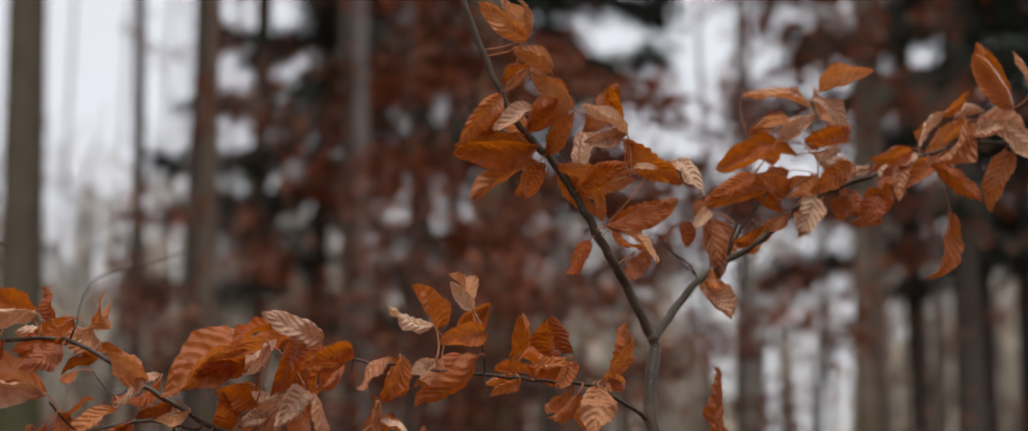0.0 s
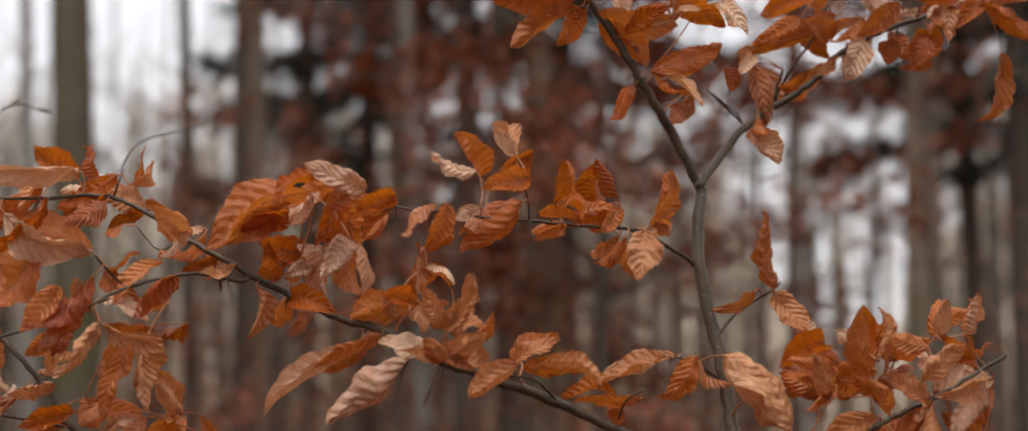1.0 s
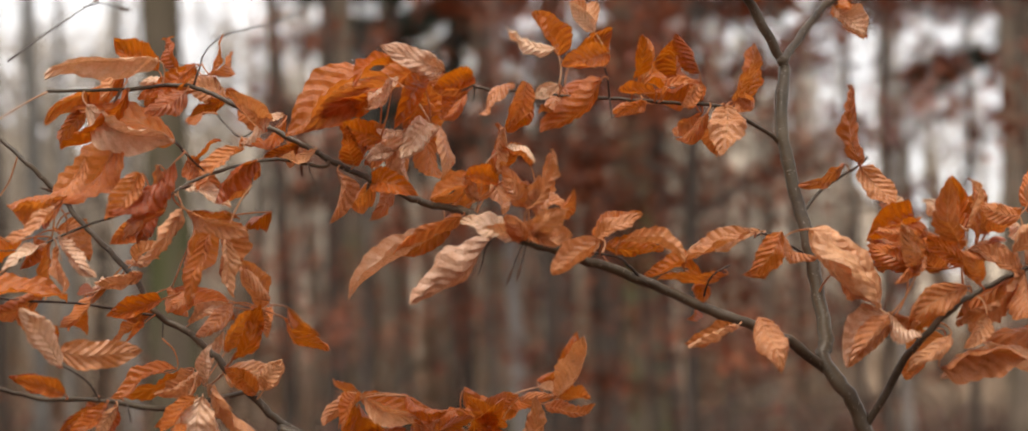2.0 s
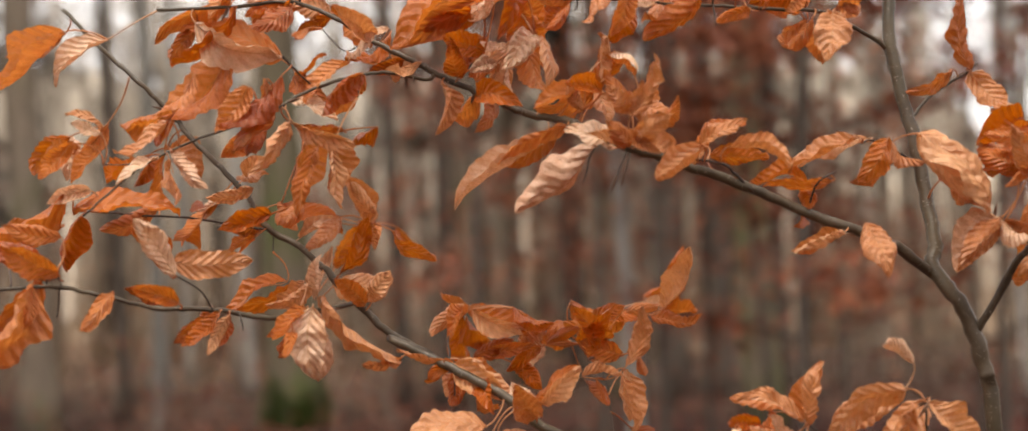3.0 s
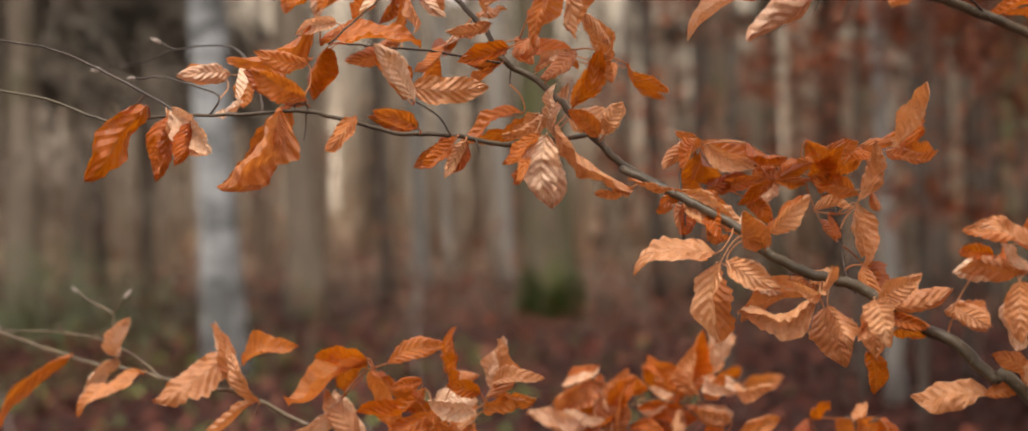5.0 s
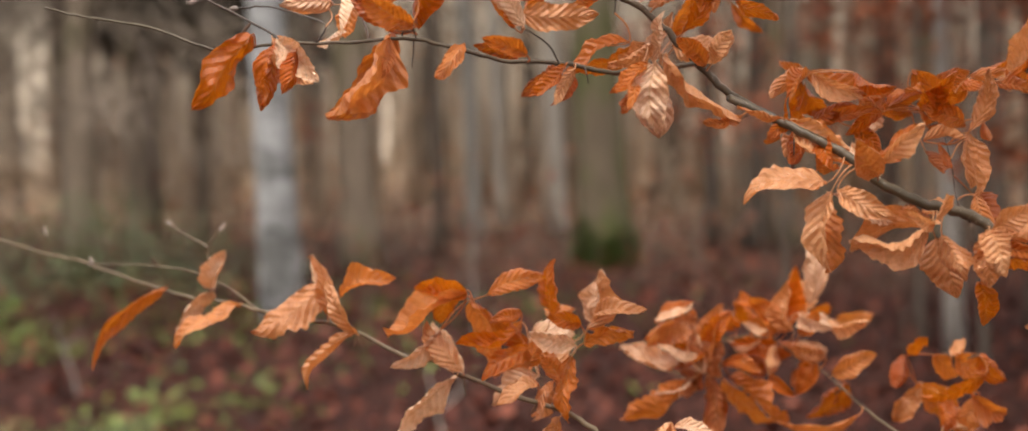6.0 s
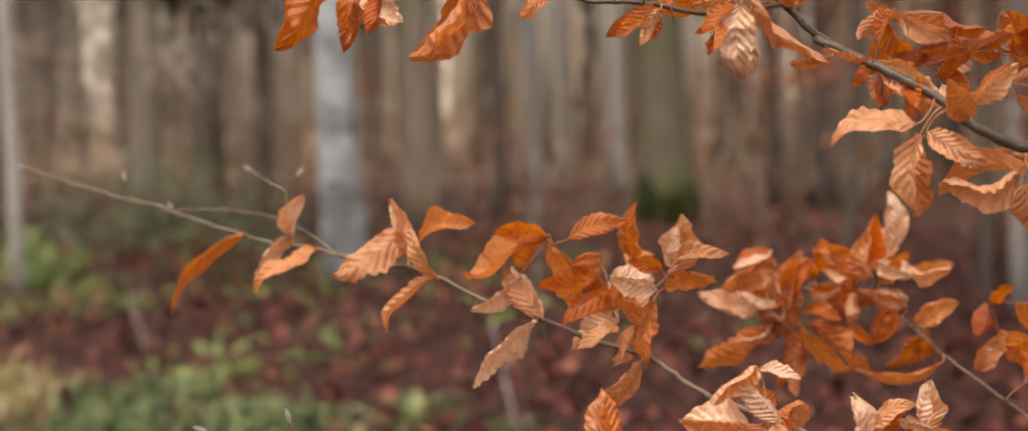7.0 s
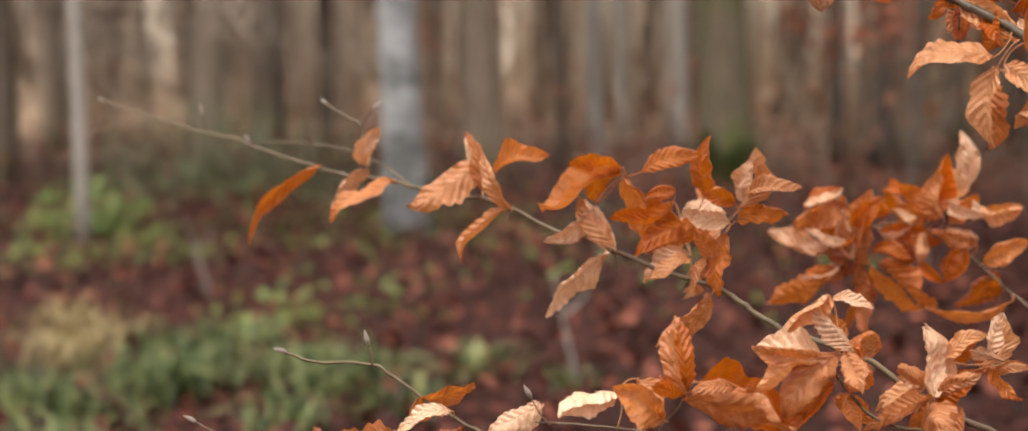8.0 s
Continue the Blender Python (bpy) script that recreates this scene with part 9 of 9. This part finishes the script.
leaf(b, (0.089, 2.030, 0.981), (0.107, 2.023, 1.000), (0.137, 2.055, 1.006), 0.021, 53, 0.09, 28, 3, 936)
leaf(b, (-0.142, 2.122, 1.046), (-0.134, 2.141, 1.041), (-0.073, 2.149, 0.993), 0.052, -56, 0.15, 9, 1, 335)
leaf(b, (-0.120, 2.142, 1.104), (-0.119, 2.157, 1.127), (-0.093, 2.122, 1.130), 0.02, 49, 0.1, 26, 1, 330)
leaf(b, (-0.003, 2.092, 1.045), (0.010, 2.151, 1.034), (-0.038, 2.149, 0.997), 0.041, 43, 0.07, -9, 0, 935)
leaf(b, (-0.075, 2.157, 1.097), (-0.060, 2.183, 1.108), (-0.012, 2.189, 1.163), 0.045, 41, 0.14, -9, 2, 125)
leaf(b, (0.084, 2.093, 1.046), (0.070, 2.080, 1.079), (0.061, 2.054, 1.045), 0.029, 13, 0.12, -38, 0, 187)
leaf(b, (0.070, 2.080, 1.079), (0.075, 2.074, 1.079), (0.096, 2.041, 1.102), 0.028, -28, 0.07, -38, 1, 875)
leaf(b, (0.075, 2.074, 1.079), (0.102, 2.082, 1.079), (0.147, 2.097, 1.062), 0.031, -36, 0.12, 17, 1, 311)
leaf(b, (0.102, 2.082, 1.079), (0.120, 2.068, 1.080), (0.162, 2.051, 1.068), 0.035, -15, 0.12, 24, 1, 741)
bud(b, (0.120, 2.068, 1.080), (-0.44, 0.67, 0.14), 0.015, True)
leaf(b, (0.120, 2.068, 1.080), (0.122, 2.046, 1.082), (0.135, 2.082, 1.098), 0.020, 41, -0.11, -13, 2, 546)
bud(b, (0.122, 2.046, 1.082), (0.09, 0.31, -1.13), 0.015, True)
leaf(b, (0.122, 2.046, 1.082), (0.149, 2.042, 1.084), (0.178, 2.067, 1.053), 0.031, -16, 0.15, 26, 1, 750)
bud(b, (0.149, 2.042, 1.084), (-1.19, -0.13, -0.34), 0.015, True)
leaf(b, (0.149, 2.042, 1.084), (0.153, 2.010, 1.067), (0.086, 2.015, 1.043), 0.035, 46, 0.10, 27, 1, 72)
leaf(b, (0.153, 2.010, 1.067), (0.139, 2.020, 1.045), (0.177, 2.042, 1.020), 0.037, -11, 0.11, 35, 1, 951)
leaf(b, (0.139, 2.020, 1.045), (0.149, 2.053, 1.037), (0.123, 2.055, 0.995), 0.036, 11, 0.07, 26, 1, 664)
leaf(b, (0.070, 2.080, 1.079), (0.084, 2.093, 1.046), (0.136, 2.098, 0.997), 0.047, -45, -0.09, 10, 1, 802)
leaf(b, (0.084, 2.093, 1.046), (0.089, 2.058, 1.046), (0.060, 2.070, 1.007), 0.032, -18, 0.09, 17, 2, 463)
leaf(b, (0.089, 2.058, 1.046), (0.108, 2.044, 1.041), (0.115, 2.026, 1.000), 0.029, -13, 0.10, -22, 1, 401)
leaf(b, (-0.119, 2.157, 1.127), (-0.122, 2.193, 1.127), (-0.089, 2.198, 1.053), 0.039, -49, -0.1, 8, 1, 670)
bud(b, (-0.152, 2.100, 1.088), (-1.06, 0.26, -0.36), 0.015, True)
leaf(b, (-0.152, 2.100, 1.088), (-0.155, 2.097, 1.055), (-0.196, 2.120, 1.037), 0.031, 20, 0.13, 31, 1, 492)
leaf(b, (-0.155, 2.097, 1.055), (-0.179, 2.116, 1.061), (-0.164, 2.107, 1.126), 0.045, -38, -0.1, 34, 1, 828)
leaf(b, (-0.155, 2.097, 1.055), (-0.187, 2.101, 1.061), (-0.133, 2.107, 1.084), 0.036, 26, 0.13, 36, 1, 778)
leaf(b, (-0.155, 2.097, 1.055), (-0.183, 2.107, 1.062), (-0.249, 2.106, 1.083), 0.03, -45, 0.04, 14, 2, 67)
leaf(b, (-0.179, 2.116, 1.061), (-0.181, 2.121, 1.059), (-0.156, 2.093, 1.035), 0.033, -19, 0.15, -35, 0, 859)
leaf(b, (-0.155, 2.097, 1.055), (-0.149, 2.108, 1.051), (-0.157, 2.111, 0.971), 0.038, 42, 0.15, -25, 0, 119)
leaf(b, (-0.149, 2.108, 1.051), (-0.142, 2.122, 1.046), (-0.137, 2.115, 1.127), 0.049, 45, 0.12, 30, 2, 77)
leaf(b, (-0.152, 2.100, 1.088), (-0.165, 2.111, 1.102), (-0.222, 2.114, 1.090), 0.036, -29, 0.06, 35, 1, 535)
leaf(b, (-0.165, 2.111, 1.102), (-0.208, 2.108, 1.110), (-0.166, 2.119, 1.135), 0.025, 43, 0.11, 30, 1, 716)
leaf(b, (-0.013, 2.374, 1.087), (-0.038, 2.385, 1.096), (-0.017, 2.349, 1.112), 0.027, -48, 0.06, -16, 0, 260)
leaf(b, (-0.060, 2.183, 1.108), (-0.013, 2.374, 1.087), (0.038, 2.372, 1.098), 0.032, -21, 0.12, 25, 1, 888)
b = branch(sapling_low, 'twig', [(-0.612, 1.880, 1.145), (-0.608, 1.880, 1.145), (-0.650, 1.920, 1.161), (-0.700, 1.950, 1.178), (-0.768, 1.980, 1.186), (-0.875, 2.040, 1.185)], 0.0012, 0.0009)
bud(b, (-0.875, 2.040, 1.185), (-0.45, -0.20, 0.90), 0.011, True)
bud(b, (-0.875, 2.040, 1.185), (-0.45, -0.20, 0.90), 0.011, False)
bud(b, (-0.875, 2.040, 1.185), (-0.45, -0.20, 0.90), 0.010, True)
bud(b, (-0.768, 1.980, 1.186), (-0.45, -0.20, 0.90), 0.012, True)
bud(b, (-0.875, 2.040, 1.185), (-0.45, -0.20, 0.90), 0.008, True)
bud(b, (-0.875, 2.040, 1.185), (-0.87, 0.49, -0.01))
b = branch(sapling_low, 'twig', [(-0.680, 1.938, 1.171), (-0.682, 1.940, 1.175), (-0.692, 1.950, 1.198), (-0.693, 1.950, 1.209), (-0.723, 1.960, 1.223), (-0.743, 1.970, 1.233)], 0.0015, 0.0011)
leaf(b, (-0.680, 1.938, 1.171), (-0.675, 1.920, 1.162), (-0.710, 1.896, 1.121), 0.031, 58, -0.16, 23, 3, 27)
leaf(b, (-0.680, 1.938, 1.171), (-0.680, 1.924, 1.164), (-0.659, 1.919, 1.207), 0.028, 5, 0.14, 18, 3, 101)
bud(b, (-0.743, 1.970, 1.233), (-0.82, 0.41, 0.41))
b = branch(sapling_low, 'twig', [(-0.692, 1.950, 1.209), (-0.686, 1.950, 1.218), (-0.678, 1.950, 1.227)], 0.0013, 0.0010)
bud(b, (-0.678, 1.950, 1.227), (0.66, 0.00, 0.75))
b = branch(sapling_low, 'twig', [(-0.947, 2.076, 1.194), (-0.952, 2.080, 1.195), (-0.955, 2.080, 1.206), (-0.957, 2.080, 1.218)], 0.0012, 0.0007)
bud(b, (-0.957, 2.080, 1.218), (-0.16, 0.00, 0.99))
b = branch(sapling_low, 'twig', [(-0.363, 1.800, 1.087), (-0.361, 1.800, 1.077), (-0.360, 1.800, 1.066)], 0.0008, 0.0005)
leaf(b, (-0.363, 1.800, 1.087), (-0.360, 1.787, 1.093), (-0.394, 1.778, 1.144), 0.032, -36, -0.10, -31, 2, 619)
leaf(b, (-0.363, 1.800, 1.087), (-0.370, 1.831, 1.085), (-0.403, 1.832, 1.136), 0.037, -42, -0.12, 33, 3, 788)
b = branch(sapling_low, 'twig', [(-0.768, 1.980, 1.186), (-0.762, 1.980, 1.184), (-0.768, 1.980, 1.190), (-0.772, 1.980, 1.198)], 0.0008, 0.0005)
b = branch(sapling_low, 'branch', [(0.417, 1.773, 0.600), (0.209, 1.646, 0.756), (0.000, 1.580, 0.912), (-0.132, 1.550, 0.927), (-0.267, 1.530, 0.940), (-0.379, 1.520, 0.941), (-0.414, 1.520, 0.954), (-0.438, 1.520, 0.966), (-0.468, 1.520, 0.982), (-0.498, 1.520, 1.001), (-0.518, 1.520, 1.011), (-0.576, 1.530, 1.010), (-0.604, 1.530, 1.017)], 0.0020, 0.0013)
bud(b, (-0.604, 1.530, 1.017), (-0.97, 0.00, 0.24))
leaf(b, (-0.444, 1.520, 0.969), (-0.442, 1.509, 0.976), (-0.488, 1.498, 0.956), 0.023, -51, 0.12, -12, 3, 940)
leaf(b, (-0.474, 1.520, 0.986), (-0.482, 1.518, 0.967), (-0.425, 1.523, 0.999), 0.032, -40, -0.12, 32, 0, 37)
leaf(b, (-0.438, 1.520, 0.966), (-0.442, 1.539, 0.955), (-0.489, 1.562, 0.939), 0.026, 54, 0.06, 28, 1, 610)
leaf(b, (-0.482, 1.518, 0.967), (-0.497, 1.524, 0.950), (-0.573, 1.517, 0.951), 0.037, 56, 0.14, -28, 0, 436)
b = branch(sapling_low, 'twig', [(-0.518, 1.520, 1.011), (-0.518, 1.520, 1.019), (-0.521, 1.520, 1.029)], 0.0011, 0.0007)
bud(b, (-0.521, 1.520, 1.029), (-0.29, 0.00, 0.96))
b = branch(sapling_low, 'twig', [(-0.267, 1.530, 0.940), (-0.267, 1.530, 0.960), (-0.312, 1.530, 0.965), (-0.351, 1.525, 0.967), (-0.370, 1.520, 0.968)], 0.0012, 0.0007)
leaf(b, (-0.300, 1.530, 0.964), (-0.298, 1.521, 0.996), (-0.338, 1.477, 0.982), 0.028, 59, -0.16, 20, 3, 697)
leaf(b, (-0.298, 1.521, 0.996), (-0.286, 1.550, 1.004), (-0.263, 1.525, 0.974), 0.028, 48, 0.09, 14, 2, 242)
b = branch(sapling_low, 'twig', [(-0.359, 1.523, 0.967), (-0.357, 1.520, 0.967), (-0.365, 1.520, 0.975), (-0.372, 1.515, 0.990)], 0.0010, 0.0005)
bud(b, (-0.372, 1.515, 0.990), (-0.40, -0.29, 0.87))
leaf(b, (-0.366, 1.519, 0.978), (-0.367, 1.533, 0.981), (-0.416, 1.532, 0.950), 0.037, -49, 0.09, 17, 3, 964)
b = branch(sapling_low, 'twig', [(-0.267, 1.530, 0.955), (-0.261, 1.530, 0.968), (-0.244, 1.525, 0.990), (-0.234, 1.520, 1.009)], 0.0014, 0.0006)
leaf(b, (-0.257, 1.529, 0.973), (-0.258, 1.515, 0.977), (-0.297, 1.498, 1.006), 0.041, -5, 0.09, 40, 1, 623)
leaf(b, (-0.241, 1.524, 0.995), (-0.245, 1.536, 0.993), (-0.261, 1.499, 1.008), 0.025, 1, 0.06, -17, 1, 660)
leaf(b, (-0.242, 1.524, 0.993), (-0.239, 1.516, 0.994), (-0.150, 1.524, 0.969), 0.050, -34, -0.14, 18, 2, 734)
leaf(b, (-0.240, 1.523, 0.997), (-0.239, 1.516, 1.000), (-0.247, 1.525, 1.062), 0.033, 53, 0.12, 27, 2, 771)
leaf(b, (-0.234, 1.520, 1.009), (-0.200, 1.528, 1.004), (-0.232, 1.487, 1.005), 0.020, -40, 0.16, 19, 2, 956)
leaf(b, (-0.240, 1.523, 0.998), (-0.240, 1.553, 0.990), (-0.190, 1.544, 1.004), 0.024, 51, -0.1, -27, 2, 710)
leaf(b, (-0.242, 1.524, 0.994), (-0.247, 1.564, 0.993), (-0.257, 1.571, 1.057), 0.032, -48, 0.12, 28, 1, 755)
leaf(b, (-0.247, 1.564, 0.993), (-0.249, 1.573, 0.989), (-0.266, 1.538, 1.000), 0.026, 43, -0.11, -35, 0, 308)
leaf(b, (-0.247, 1.564, 0.993), (-0.248, 1.572, 0.983), (-0.159, 1.572, 0.960), 0.061, 55, 0.05, 8, 1, 529)
b = branch(sapling_low, 'twig', [(-0.625, 1.550, 0.902), (-0.659, 1.540, 0.926), (-0.679, 1.530, 0.942), (-0.695, 1.530, 0.949)], 0.0010, 0.0007)
bud(b, (-0.695, 1.530, 0.949), (-0.92, 0.00, 0.40))
b = branch(sapling_low, 'branch', [(0.410, 1.768, 0.660), (0.221, 1.684, 0.792), (0.031, 1.600, 0.925), (-0.011, 1.600, 0.945), (-0.044, 1.600, 0.960), (-0.071, 1.600, 0.964), (-0.093, 1.600, 0.972), (-0.107, 1.600, 0.985), (-0.117, 1.590, 0.999), (-0.126, 1.580, 1.016)], 0.0018, 0.0010)
leaf(b, (-0.126, 1.580, 1.016), (-0.134, 1.570, 1.025), (-0.189, 1.549, 1.035), 0.032, -1, 0.09, 40, 2, 142)
leaf(b, (-0.126, 1.580, 1.016), (-0.136, 1.563, 1.024), (-0.184, 1.544, 1.001), 0.030, -55, 0.06, 23, 2, 179)
leaf(b, (-0.126, 1.580, 1.016), (-0.108, 1.578, 1.031), (-0.140, 1.566, 1.068), 0.026, -49, 0.08, -33, 3, 216)
leaf(b, (-0.126, 1.580, 1.016), (-0.121, 1.573, 1.029), (-0.164, 1.558, 0.973), 0.038, -7, 0.15, 24, 2, 253)
leaf(b, (-0.126, 1.580, 1.016), (-0.113, 1.569, 1.030), (-0.098, 1.530, 1.006), 0.035, -5, -0.07, 38, 2, 290)
leaf(b, (-0.108, 1.578, 1.031), (-0.096, 1.600, 1.022), (-0.091, 1.590, 1.044), 0.023, -5, -0.15, -30, 2, 327)
leaf(b, (-0.048, 1.600, 0.961), (-0.041, 1.592, 0.992), (-0.052, 1.597, 1.051), 0.032, -50, -0.05, 30, 3, 364)
leaf(b, (-0.048, 1.600, 0.961), (-0.039, 1.598, 0.993), (-0.003, 1.588, 1.015), 0.022, -11, 0.10, 21, 2, 401)
leaf(b, (-0.051, 1.600, 0.962), (-0.047, 1.589, 0.993), (-0.081, 1.569, 0.975), 0.022, -41, 0.09, 39, 2, 438)
leaf(b, (-0.051, 1.600, 0.962), (-0.044, 1.594, 0.989), (-0.026, 1.555, 0.968), 0.035, 5, 0.14, -18, 2, 475)
leaf(b, (-0.045, 1.615, 0.997), (-0.040, 1.625, 1.021), (0.001, 1.615, 1.044), 0.026, 44, 0.14, 23, 2, 512)
leaf(b, (0.003, 1.617, 1.016), (0.015, 1.625, 1.020), (-0.013, 1.591, 1.033), 0.017, -4, -0.14, -29, 3, 549)
leaf(b, (-0.040, 1.625, 1.021), (0.008, 1.627, 1.019), (0.014, 1.619, 1.058), 0.021, 41, -0.07, -35, 2, 586)
leaf(b, (-0.121, 1.573, 1.029), (-0.125, 1.582, 1.075), (-0.091, 1.570, 1.069), 0.018, 52, 0.11, 17, 3, 808)
leaf(b, (-0.121, 1.573, 1.029), (-0.128, 1.578, 1.078), (-0.161, 1.556, 1.048), 0.025, 31, -0.16, 36, 2, 845)
leaf(b, (-0.111, 1.597, 0.990), (-0.114, 1.587, 0.987), (-0.100, 1.549, 0.970), 0.019, 1, -0.17, 36, 1, 882)
leaf(b, (-0.044, 1.594, 0.989), (-0.045, 1.615, 0.997), (-0.071, 1.582, 1.018), 0.023, 5, 0.11, -39, 2, 919)
leaf(b, (-0.039, 1.598, 0.993), (0.003, 1.617, 1.016), (0.030, 1.599, 0.992), 0.021, -39, 0.07, 31, 1, 993)
leaf(b, (-0.121, 1.586, 1.006), (-0.127, 1.612, 0.998), (-0.166, 1.602, 0.949), 0.039, -28, -0.07, 35, 1, 297)
leaf(b, (-0.126, 1.580, 1.016), (-0.140, 1.615, 1.011), (-0.194, 1.621, 0.988), 0.026, -43, 0.07, -18, 1, 482)
leaf(b, (-0.126, 1.580, 1.016), (-0.135, 1.599, 1.018), (-0.196, 1.611, 1.024), 0.04, -35, 0.11, 29, 3, 623)
bud(b, (-0.111, 1.596, 0.991), (0.91, 0.35, -1.01), 0.015, True)
leaf(b, (-0.111, 1.596, 0.991), (-0.127, 1.630, 0.980), (-0.096, 1.656, 0.956), 0.029, 29, -0.08, -13, 1, 480)
leaf(b, (-0.126, 1.580, 1.016), (-0.122, 1.615, 1.029), (-0.140, 1.588, 1.064), 0.023, -47, 0.11, 23, 2, 445)
leaf(b, (-0.135, 1.599, 1.018), (-0.116, 1.604, 1.027), (-0.109, 1.632, 0.987), 0.03, 30, 0.11, 24, 1, 960)
leaf(b, (-0.116, 1.604, 1.027), (-0.118, 1.618, 1.026), (-0.091, 1.648, 1.034), 0.026, 45, 0.13, -20, 1, 66)
leaf(b, (-0.049, 1.600, 0.961), (-0.045, 1.630, 0.984), (-0.051, 1.619, 1.051), 0.032, -37, 0.13, 38, 3, 87)
leaf(b, (-0.051, 1.618, 0.983), (-0.042, 1.629, 0.985), (-0.002, 1.616, 1.012), 0.031, 45, 0.05, 9, 1, 826)
leaf(b, (-0.041, 1.596, 0.991), (-0.036, 1.629, 0.985), (-0.025, 1.602, 0.954), 0.031, 19, 0.04, 19, 1, 293)
leaf(b, (-0.041, 1.596, 0.991), (-0.051, 1.618, 0.983), (-0.100, 1.607, 0.955), 0.028, -54, 0.14, 28, 2, 293)
leaf(b, (-0.045, 1.630, 0.984), (-0.055, 1.645, 0.997), (-0.073, 1.609, 1.006), 0.027, -29, 0.13, 40, 3, 652)
leaf(b, (-0.055, 1.645, 0.997), (-0.041, 1.661, 1.015), (-0.007, 1.638, 1.041), 0.023, -42, 0.14, 30, 0, 638)
leaf(b, (0.003, 1.654, 1.002), (0.006, 1.663, 1.014), (0.012, 1.642, 1.059), 0.034, 56, 0.1, -13, 3, 500)
leaf(b, (0.003, 1.617, 1.016), (0.003, 1.654, 1.002), (0.036, 1.625, 1.016), 0.02, 26, 0.08, -35, 2, 844)
leaf(b, (0.003, 1.617, 1.016), (0.006, 1.623, 1.019), (-0.014, 1.659, 1.023), 0.02, -40, -0.15, -12, 2, 22)
